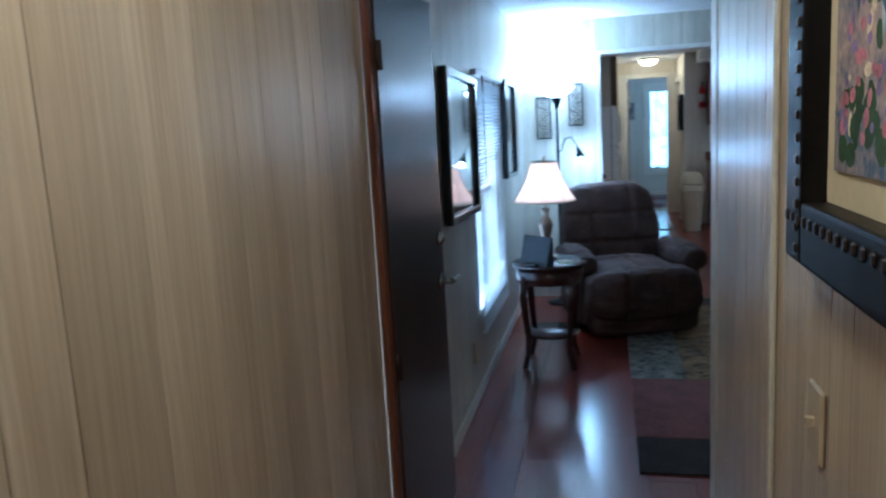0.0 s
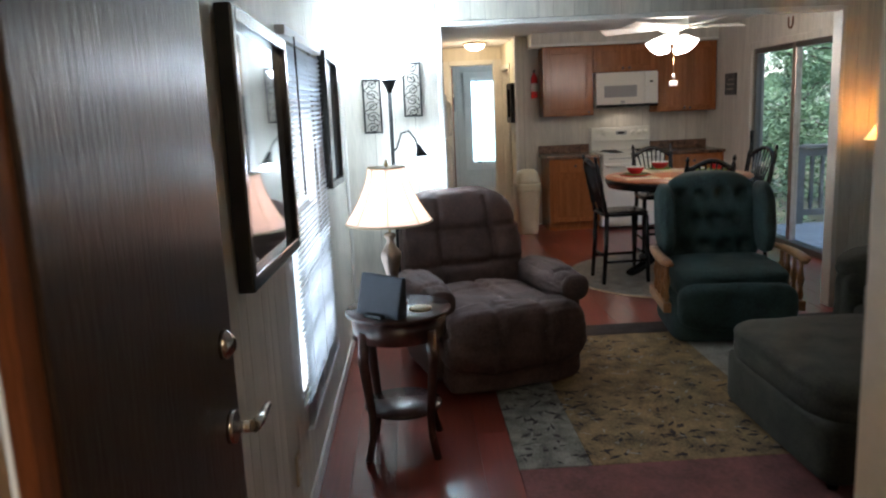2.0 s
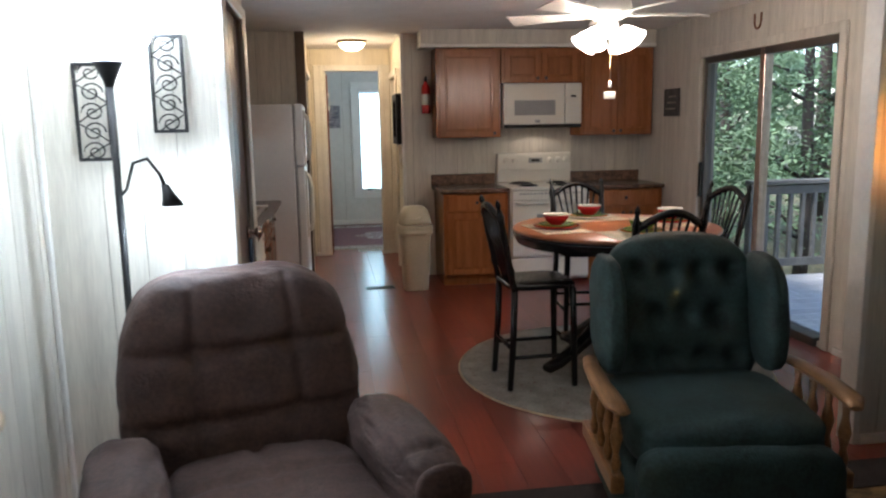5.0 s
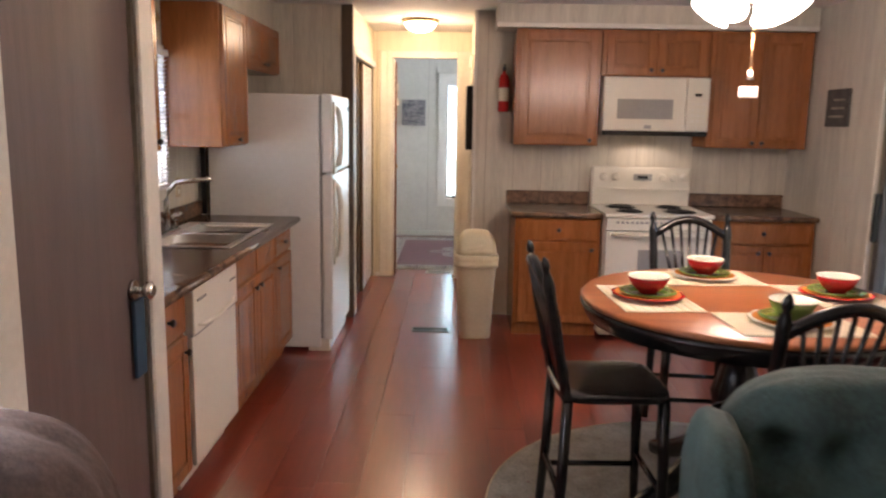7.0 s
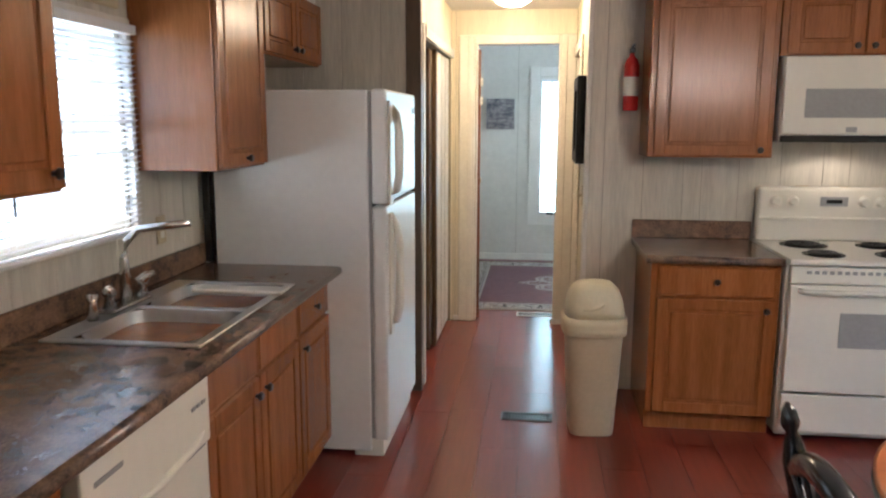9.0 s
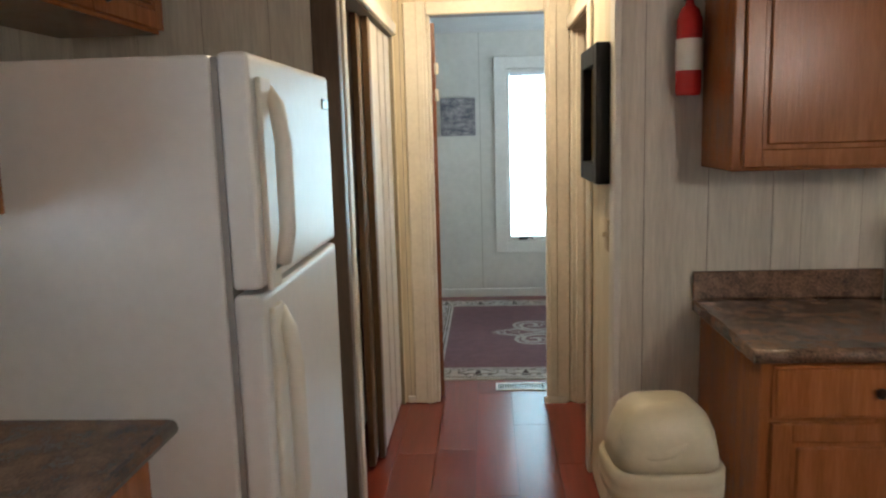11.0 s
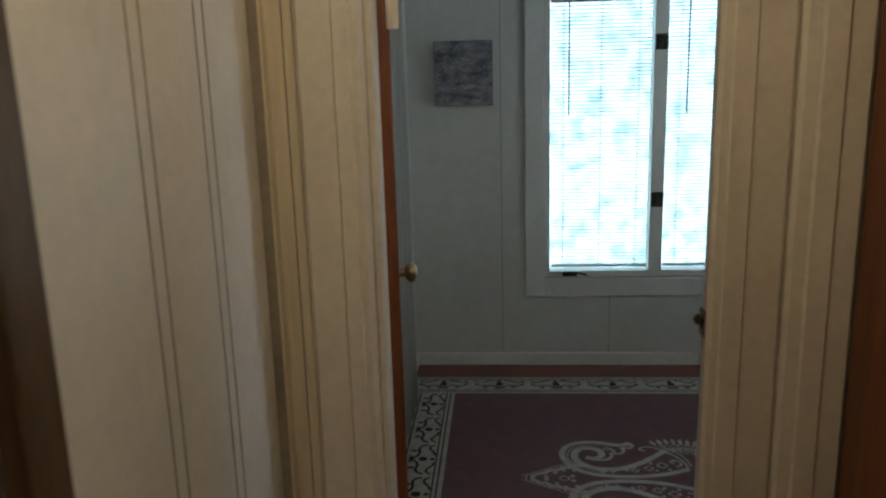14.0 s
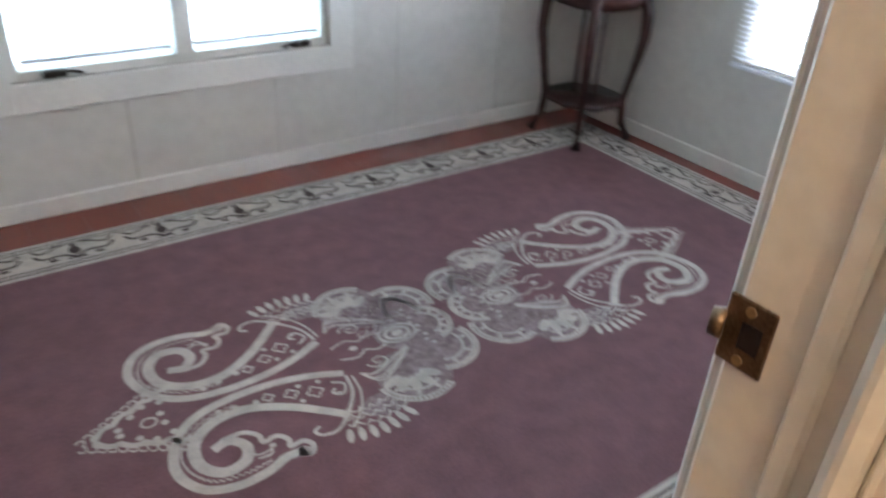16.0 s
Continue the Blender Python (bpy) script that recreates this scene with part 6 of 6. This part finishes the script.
for mir in (-1, 1):
    bm = bmesh.new()
    F = lambda u, v: (CX + mir * u * 0.985, CY + v * 0.965)  # u runs outwards from the middle of the rug, v across it
    FF = lambda ps: [F(*p) for p in ps]
    for s in (-1, 1):
        S = lambda ps: FF([(u, s * v) for u, v in ps])
        ribbon(bm, S(spline(OUTER)), 0.026)
        ln = spline(INNER)
        ribbon(bm, S(ln), [0.026 + 0.006 * math.sin(math.pi * k / len(ln)) for k in range(len(ln))])
        ribbon(bm, S(spline(CREST)), 0.015)
        dot(bm, *F(0.668, s * 0.310), 0.019, 0.017)
        dot(bm, *F(0.728, s * 0.248), 0.009)
        zz = spline(ZED, 10)
        ribbon(bm, S([(u, v + 0.006 * (1 if k % 2 else -1)) for k, (u, v) in enumerate(zz)]), 0.005)
        ribbon(bm, S(spline(((0.79, 0.245), (0.765, 0.262), (0.735, 0.258), (0.745, 0.275), (0.775, 0.272)))), 0.006)
        # dots and florets between the two stems
        for u, v in ((0.80, 0.055), (0.755, 0.062), (0.70, 0.072)):
            dot(bm, *F(u, s * v), 0.009)
        for u, v, r in ((0.665, 0.072, 0.014), (0.605, 0.092, 0.017), (0.545, 0.118, 0.020)):
            ribbon(bm, S([(u + r * (1 + 0.25 * math.cos(4 * k * 0.393)) * math.cos(k * 0.393), v + r * (1 + 0.25 * math.cos(4 * k * 0.393)) * math.sin(k * 0.393)) for k in range(16)]), 0.006, closed=True)
        for u, v in ((0.575, 0.072), (0.52, 0.082), (0.59, 0.135), (0.49, 0.16)):
            dot(bm, *F(u, s * v), 0.008)
        ribbon(bm, S(spline(((0.49, 0.105), (0.46, 0.13), (0.48, 0.165), (0.505, 0.15), (0.49, 0.135)))), 0.008)
        # little inner hook and the lace under the fan
        ribbon(bm, S(spline(((0.44, 0.10), (0.455, 0.17), (0.50, 0.235), (0.555, 0.285), (0.60, 0.285), (0.615, 0.262), (0.595, 0.25)))), 0.010)
        ribbon(bm, S(spline(((0.425, 0.11), (0.435, 0.18), (0.47, 0.25), (0.52, 0.295)))), 0.007)
        for k in range(7):
            f = k / 6
            u, v = 0.545 - 0.185 * f, 0.325 + 0.018 * math.sin(math.pi * f)
            an = radians(68 + 44 * f)
            dot(bm, *F(u, s * v), 0.026, 0.010, (an if mir > 0 else math.pi - an) * s)
        for q in range(3):
            for k in range(6):
                f = k / 5
                u, v = 0.515 - 0.15 * f, 0.292 - 0.028 * q + 0.014 * math.sin(math.pi * f)
                ribbon(bm, S([(u + 0.014 * math.cos(a), v - 0.008 + 0.016 * math.sin(a)) for a in [math.pi * w / 5 for w in range(6)]]), 0.005)
        # scalloped edge of the medallion: doubled arcs with bars between
        for cu_, cv_, r, a0, a1 in ((0.265, 0.195, 0.122, 5, 130), (0.125, 0.125, 0.118, 65, 205), (0.11, 0.0, 0.096, 100, 182)):
            for g in (1.0, 0.86, 0.60):
                ribbon(bm, S([(cu_ + r * g * math.cos(radians(a0 + (a1 - a0) * k / 16)), cv_ + r * g * math.sin(radians(a0 + (a1 - a0) * k / 16))) for k in range(17)]), 0.007 if g > 0.7 else 0.009)
            n = int((a1 - a0) / 7)
            for k in range(n):
                a = radians(a0 + (a1 - a0) * (k + 0.5) / n)
                dot(bm, *F(cu_ + r * 0.93 * math.cos(a), s * (cv_ + r * 0.93 * math.sin(a))), 0.009, 0.005, (a if mir > 0 else math.pi - a) * s)
            for k in range(3):
                a = radians(a0 + (a1 - a0) * (k + 0.5) / 3)
                dot(bm, *F(cu_ + r * 0.72 * math.cos(a), s * (cv_ + r * 0.72 * math.sin(a))), 0.012, 0.007, (a if mir > 0 else math.pi - a) * s)
        # pale paisley with dark eyes
        for k in range(5):
            a = radians(20 + 30 * k)
            dot(bm, *F(0.275 + 0.068 * math.cos(a), s * (0.175 + 0.062 * math.sin(a))), 0.034, 0.017, (a if mir > 0 else math.pi - a) * s, n=12)
        for r in (0.105, 0.085, 0.05):
            ribbon(bm, S(spline(((0.40, 0.115), (0.36, 0.10 + r * 0.7), (0.28, 0.075 + r * 0.55), (0.215, 0.06 + r * 0.2)))), 0.007)
        ribbon(bm, S([(0.325 + 0.038 * (1 - k / 24) * math.cos(k * 0.42), 0.09 + 0.03 * (1 - k / 24) * math.sin(k * 0.42)) for k in range(22)]), 0.006)
        ribbon(bm, S(spline(((0.42, 0.03), (0.37, 0.045), (0.33, 0.025), (0.30, 0.04), (0.26, 0.03)))), 0.007)
        # lacy leaf tip
        ribbon(bm, S([(0.885 + 0.215 * t, 0.108 * (1 - t) ** 0.75 + 0.012 * abs(math.sin(t * 4 * math.pi))) for t in [k / 32 for k in range(33)]]), 0.018)
        for k in range(12):
            t = k / 11
            ribbon(bm, S([(0.895 + 0.235 * t + 0.010 * math.cos(a), 0.135 * (1 - t) + 0.012 + 0.012 * math.sin(a)) for a in [w * 0.9 for w in range(6)]]), 0.006)
        for u, v in ((1.04, 0.012), (1.0, 0.045), (0.965, 0.07), (0.92, 0.065), (0.93, 0.02)):
            dot(bm, *F(u, s * v), 0.010)
    ribbon(bm, FF([(0.965 + 0.02 * math.cos(k * 0.52), 0.018 * math.sin(k * 0.52)) for k in range(12)]), 0.007, closed=True)
    for r, w_ in ((0.062, 0.009), (0.040, 0.012)):
        ribbon(bm, FF([(0.205 + r * math.cos(k * 0.31), r * 0.72 * math.sin(k * 0.31)) for k in range(20)]), w_, closed=True)
    dot(bm, *F(0.205, 0), 0.020, 0.014)
    dot(bm, *F(0.36, 0), 0.014, 0.010)
    for k in range(9):
        dot(bm, *F(0.13 + 0.012 * (k % 2), -0.10 + 0.025 * k), 0.010, 0.006)
        for k in range(26):
            a, r = k * 2.4, 0.012 * math.sqrt(k)
            dot(bm, *F(0.26 + r * 1.2 * math.cos(a), s * (0.165 + r * math.sin(a))), 0.0045, 0.0035)
        for k in range(22):
            a = radians(15 + 150 * k / 21)
            for g in (0.105, 0.118):
                dot(bm, *F(0.135 - g * 0.9 * math.cos(a) * 0.55, s * (0.03 + g * 1.35 * math.sin(a))), 0.006, 0.004, a)
        for q in range(5):
            ribbon(bm, S([(0.30 - 0.035 * q + 0.016 * math.cos(w * 0.7), 0.045 + 0.012 * q + 0.016 * math.sin(w * 0.7)) for w in range(9)]), 0.0045, closed=True)
        for q in range(9):
            ribbon(bm, S([(0.455 - 0.03 * q + 0.012 * math.cos(w * 0.8), 0.262 + 0.006 * math.sin(q) + 0.012 * math.sin(w * 0.8)) for w in range(8)]), 0.004, closed=True)
    part("medallion", bm, M_RUGCREAM, br, "cream woven scroll medallion")
    bm = bmesh.new()
    for s in (-1, 1):
        for cu_, cv_, r, zz in ((0.265, 0.195, 0.112, 0.01045), (0.125, 0.125, 0.108, 0.01055), (0.40, 0.262, 0.07, 0.01065)):
            dot(bm, *F(cu_, s * cv_), r, r * (0.62 if cu_ == 0.40 else 1), 0, zz, 28)
    dot(bm, *F(0.16, 0), 0.12, 0.10, 0, 0.01075, 28)
    part("lace_ground", bm, M_RUGLACE, br, "mauve-grey woven lace")

bm = bmesh.new()
for (ax, ay), (bx_, by_) in (((RX0, RY0), (RX1, RY0)), ((RX0, RY1 - BW), (RX1, RY1 - BW)), ((RX0, RY0 + BW), (RX0, RY1 - BW)), ((RX1 - BW, RY0 + BW), (RX1 - BW, RY1 - BW))):
    hz = abs(bx_ - ax) > abs(by_ - ay)
    ln = abs(bx_ - ax) if hz else abs(by_ - ay)
    W = (lambda t, v: (ax + t, ay + v)) if hz else (lambda t, v: (ax + v, ay + t))
    for v in (0.022, 0.042, BW - 0.042, BW - 0.022):
        ribbon(bm, [W(0, v), W(ln / 2, v), W(ln, v)], 0.007)
    n = max(1, round(ln / 0.30))
    for i in range(n):
        t0 = (i + 0.5) * ln / n
        for k in (-1, 1):
            ribbon(bm, [W(*p) for p in bez((t0, 0.06), (t0 + k * 0.05, 0.15), (t0 + k * 0.10, 0.05), (t0 + k * 0.13, 0.13), 12)], 0.013)
            ribbon(bm, [W(*p) for p in bez((t0 + k * 0.03, 0.165), (t0 + k * 0.06, 0.19), (t0 + k * 0.10, 0.10), (t0 + k * 0.13, 0.165), 10)], 0.011)
            dot(bm, *W(t0 + k * 0.075, 0.075), 0.016, 0.010)
        dot(bm, *W(t0, 0.12), 0.020, 0.030 if hz else 0.020)
        dot(bm, *W(t0, 0.16), 0.012)
        ribbon(bm, [W(*p) for p in ((t0 - 0.03, 0.062), (t0, 0.075), (t0 + 0.03, 0.062))], 0.012)
tagged(part("border_pattern", bm, M_RUGDARK, br, "dark woven border flowers"), kind="stuff")

ps = thing("plant_stand", pose(3.58, 15.36, 0.0, 0, 0, 20), "dark cherry plant stand with curved legs in the corner", "plant stand")
part("tabletop", L([(0.0, 0.765), (0.235, 0.765), (0.262, 0.778), (0.265, 0.79), (0.255, 0.80), (0.0, 0.80)], n=8), M_CHERRY, ps)
part("apron", L([(0.19, 0.66), (0.205, 0.665), (0.222, 0.70), (0.222, 0.7645), (0.19, 0.7645)], n=8), M_CHERRY, ps)
part("lower_shelf", L([(0.0, 0.195), (0.19, 0.195), (0.198, 0.205), (0.19, 0.222), (0.0, 0.222)], n=8), M_CHERRY, ps)
for k in range(4):
    a = radians(22.5 + 90 * k)
    pts = [(math.cos(a) * r, math.sin(a) * r, z) for r, z in ((0.205, 0.74), (0.238, 0.64), (0.242, 0.52), (0.215, 0.35), (0.19, 0.21), (0.20, 0.10), (0.245, 0.014))]
    part("leg", T(pts, [0.026, 0.027, 0.025, 0.02, 0.019, 0.018, 0.023], 10), M_CHERRY, ps)
    part("spindle", T([(math.cos(a) * 0.05, math.sin(a) * 0.05, 0.22), (math.cos(a) * 0.05, math.sin(a) * 0.05, 0.765)], 0.009, 8), M_CHERRY, ps)
cu = thing("closet_curtain", pose(0.445, 13.95, 0), "white gathered curtain over the bedroom closet", "curtain")
bm = bmesh.new()
rows = []
for j in range(8):
    z = 0.03 + j * 0.29
    rows.append([bm.verts.new((0.03 * math.sin(i * 0.9 + 0.2 * math.sin(j)) * (0.6 + 0.4 * (7 - j) / 7), i * 0.022, z)) for i in range(56)])
for a, b in zip(rows, rows[1:]):
    for i in range(55):
        bm.faces.new((a[i], a[i + 1], b[i + 1], b[i])).smooth = True
bmesh.ops.solidify(bm, geom=bm.faces[:], thickness=0.003)
part("cloth", bm, M_CURTAIN, cu)
part("rod", T([(0, -0.02, 2.075), (0, 1.25, 2.075)], 0.01, 8), M_WHITE, cu)

# ---- outside ----
gb = bmesh.new()
gs = [-300, -60, -20, -8, -3, 0, 3, 6, 10, 20, 60, 300]
gv = [[gb.verts.new((x, y, -0.75 + 0.12 * noise.noise(Vector((x * 0.2, y * 0.2, 0))) - (0.04 * max(0, x - 6) if x < 70 else 2.5))) for y in gs] for x in gs]
for i in range(len(gs) - 1):
    for j in range(len(gs) - 1):
        gb.faces.new((gv[i][j], gv[i + 1][j], gv[i + 1][j + 1], gv[i][j + 1]))
solid("ground", gb, M_GROUND, "leaf-littered forest ground", "ground")
deck = thing("deck", pose(0, 0, 0), "weathered wooden deck outside the patio door", "deck")
for i in range(24):
    part("deck_board", B(4.02, 7.2, 7.0 + i * 0.165, 7.157 + i * 0.165, -0.10, -0.06, 0.004, 1), M_DECK, deck)
for x in (4.1, 5.6, 7.1):
    for y in (7.1, 10.9):
        part("post", B(x - 0.05, x + 0.05, y - 0.05, y + 0.05, -0.9, -0.10), M_RAIL, deck)
rl = thing("deck_railing", pose(0, 10.92, -0.06), "weathered grey wooden deck railing", "railing")
part("top_rail", B(4.75, 7.15, -0.07, 0.07, 0.93, 0.97, 0.005, 1), M_RAIL, rl)
part("bottom_rail", B(4.85, 7.1, -0.02, 0.02, 0.10, 0.18, 0.004, 1), M_RAIL, rl)
part("upper_rail", B(4.85, 7.1, -0.02, 0.02, 0.83, 0.92, 0.004, 1), M_RAIL, rl)
for x in (4.80, 7.05):
    part("post", B(x - 0.045, x + 0.045, -0.045, 0.045, 0.0, 0.93, 0.004, 1), M_RAIL, rl)
for i in range(16):
    part("baluster", B(4.93 + i * 0.13, 4.97 + i * 0.13, -0.0195, 0.0195, 0.181, 0.829, 0.003, 1), M_RAIL, rl)
pc = thing("patio_chair", pose(5.55, 10.0, -0.06, 0, 0, 70), "black wire patio chair on the deck", "chair")
part("seat", L([(0.0, 0.42), (0.21, 0.42), (0.22, 0.43), (0.0, 0.43)], n=20), M_BLACKM, pc)
part("back_loop", T([(0.2 * math.cos(a), -0.18 - 0.06 * math.sin(a), 0.43 + 0.45 * math.sin(a)) for a in [math.pi * k / 14 for k in range(15)]], 0.01, 8), M_BLACKM, pc)
for k in range(5):
    x = -0.12 + 0.06 * k
    part("back_wire", T([(x, -0.19, 0.43), (x, -0.235, 0.82)], 0.005, 6), M_BLACKM, pc)
for x in (-0.17, 0.17):
    for y in (-0.15, 0.15):
        part("leg", T([(x * 0.8, y * 0.8, 0.42), (x * 1.15, y * 1.15, 0.0)], 0.009, 8), M_BLACKM, pc)


def tree(x, y, h, r, seed, leaf, low=0.25, n=900):
    """A tapered trunk with limbs and a loose crown of many small leaf clumps."""
    rn = random.Random(seed)
    t = thing("tree", pose(x, y, -0.85 - (0.04 * max(0, x - 6))), "forest tree with a loose green crown", "tree", group="forest trees")
    bm = bmesh.new()
    bend = [(rn.uniform(-0.2, 0.2) * k, rn.uniform(-0.2, 0.2) * k) for k in range(6)]
    tr = [(bend[k][0] * 0.4, bend[k][1] * 0.4, h * k / 5) for k in range(6)]
    tube(bm, tr, [r * (1 - 0.15 * k) for k in range(6)], 10)
    tips = []
    for i in range(14):
        f = rn.uniform(low, 0.95)
        k = min(int(f * 5), 4)
        p = Vector(tr[k]).lerp(Vector(tr[k + 1]), f * 5 - k)
        a, ln = rn.uniform(0, 6.28), h * rn.uniform(0.16, 0.30) * (1.15 - f * 0.6)
        q = p + Vector((math.cos(a) * ln, math.sin(a) * ln, ln * rn.uniform(0.0, 0.5)))
        mid = p.lerp(q, 0.5) + Vector((0, 0, ln * 0.08))
        tube(bm, [p, mid, q], [r * 0.3, r * 0.18, r * 0.06], 6)
        tips += [p.lerp(q, g) for g in (0.45, 0.7, 0.85, 1.0)]
    part("trunk", bm, M_BARK, t)
    vs, fs = [], []
    for i in range(n):
        c = rn.choice(tips) + Vector((rn.gauss(0, 0.42), rn.gauss(0, 0.42), rn.gauss(0, 0.26)))
        for _ in range(13):
            o = c + Vector((rn.gauss(0, 0.10), rn.gauss(0, 0.10), rn.gauss(0, 0.07)))
            u = Vector((rn.uniform(-1, 1), rn.uniform(-1, 1), rn.uniform(-0.5, 0.5))).normalized() * rn.uniform(0.022, 0.048)
            w = u.cross(Vector((rn.uniform(-1, 1), rn.uniform(-1, 1), 1))).normalized() * rn.uniform(0.011, 0.024)
            k = len(vs)
            vs += [o - u, o - w * 1.0, o + u, o + w]
            fs.append((k, k + 1, k + 2, k + 3))
    me = bpy.data.meshes.new("crown")
    me.from_pydata([tuple(v) for v in vs], [], fs)
    me.materials.append(leaf)
    cr = new("crown", me)
    cr.parent = t
    return t


TREES = [(6.6, 12.8, 6, 0.10, 1), (8.5, 14.5, 8, 0.16, 2), (9.5, 11.5, 8, 0.14, 3), (7.6, 16.5, 8, 0.13, 4), (11.5, 14.0, 10, 0.20, 5), (11.0, 18.0, 10, 0.2, 6), (13.5, 12.0, 10, 0.2, 7), (9.0, 19.5, 9, 0.15, 8), (14.5, 17.0, 12, 0.22, 9), (12.5, 21.0, 11, 0.2, 10), (16.5, 14.0, 12, 0.22, 11), (17.0, 21.0, 12, 0.22, 12), (6.2, 20.0, 9, 0.15, 13), (10.2, 8.8, 9, 0.15, 14)]
for x, y, h, r, sd in TREES:
    tree(x, y, h, r, sd, M_LEAF2 if sd % 3 else M_LEAF, 0.12, 1500)
for x, y, h, r, sd in ((-7, 6, 9, 0.16, 31), (-8, 10, 9, 0.16, 32), (-6.5, 13, 8, 0.14, 33), (-9, 2.5, 9, 0.15, 37), (4.2, 20.5, 8, 0.13, 38)):
    tree(x, y, h, r, sd, M_LEAF2 if sd % 2 else M_LEAF, 0.12, 900)
# Added panel whose foliage pattern glows, giving the bedroom window its daylight.
m = bpy.data.materials.new("glowing_foliage_backdrop")
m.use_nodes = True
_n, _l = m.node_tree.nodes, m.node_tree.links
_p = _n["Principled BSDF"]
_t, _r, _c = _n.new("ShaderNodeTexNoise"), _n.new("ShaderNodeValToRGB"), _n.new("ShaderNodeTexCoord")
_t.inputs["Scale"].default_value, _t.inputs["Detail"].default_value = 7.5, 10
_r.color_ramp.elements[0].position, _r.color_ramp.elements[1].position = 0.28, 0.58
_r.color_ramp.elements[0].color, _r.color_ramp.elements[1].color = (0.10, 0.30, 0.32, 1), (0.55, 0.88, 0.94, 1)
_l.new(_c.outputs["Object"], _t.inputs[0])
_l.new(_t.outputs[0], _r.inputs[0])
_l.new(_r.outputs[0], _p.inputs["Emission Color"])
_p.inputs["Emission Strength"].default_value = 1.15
solid("backdrop", B(-2.6, 6.4, 18.6, 18.65, -1.2, 5.5), m, "glowing backdrop panel with a foliage pattern beyond the bedroom window", "backdrop")
rn = random.Random(77)
vs, fs = [], []
for i in range(9000):
    a = rn.uniform(0, 2 * math.pi)
    r = rn.uniform(26, 38)
    o = Vector((2 + r * math.cos(a), 8 + r * math.sin(a), rn.uniform(-2, 13) - 1))
    s_ = rn.uniform(0.35, 0.9)
    u = Vector((-math.sin(a), math.cos(a), rn.uniform(-0.6, 0.6))) * s_
    w = Vector((rn.uniform(-0.3, 0.3), rn.uniform(-0.3, 0.3), 1)) * s_ * 0.6
    k = len(vs)
    vs += [o - u, o - w, o + u, o + w]
    fs.append((k, k + 1, k + 2, k + 3))
me = bpy.data.meshes.new("far_woods")
me.from_pydata([tuple(v) for v in vs], [], fs)
me.materials.append(M_LEAF2)
tagged(new("far_woods", me), "distant mass of green forest foliage", "woods", kind="stuff")

# ---- floor planks ----
PW, PL = 0.19, 1.25
rn = random.Random(21)
meshes = {}


def plank_mesh(w, l_):
    key = (round(w, 3), round(l_, 3))
    if key not in meshes:
        meshes[key] = mesh_of("plank", B(0, w - 0.0016, 0, l_ - 0.0016, -0.006, 0.0), M_PLANK)
    return meshes[key]


rest = bmesh.new()
nx = int((X1 - X0 + 0.1) / PW) + 1
count = 0
for i in range(nx):
    x = X0 - 0.05 + i * PW
    y = -1.65 if x + PW < 0.80 else 2.62
    l_ = PL - (i * 0.47) % PL
    while y < Y_END + 0.05:
        l_ = min(l_, Y_END + 0.1 - y)
        near = -0.5 < x < 1.75 and y > 1.2 and y < 13.4
        if near and count < 290:
            p = new("plank", plank_mesh(PW, l_))
            p.parent = floor
            p.location = (x, y, 0)
            count += 1
        else:
            box(rest, x, x + PW - 0.0016, y, y + l_ - 0.0016, -0.006, 0.0)
        y += l_
        l_ = PL
tagged(part("plank_field", rest, M_PLANK, floor), kind="stuff")
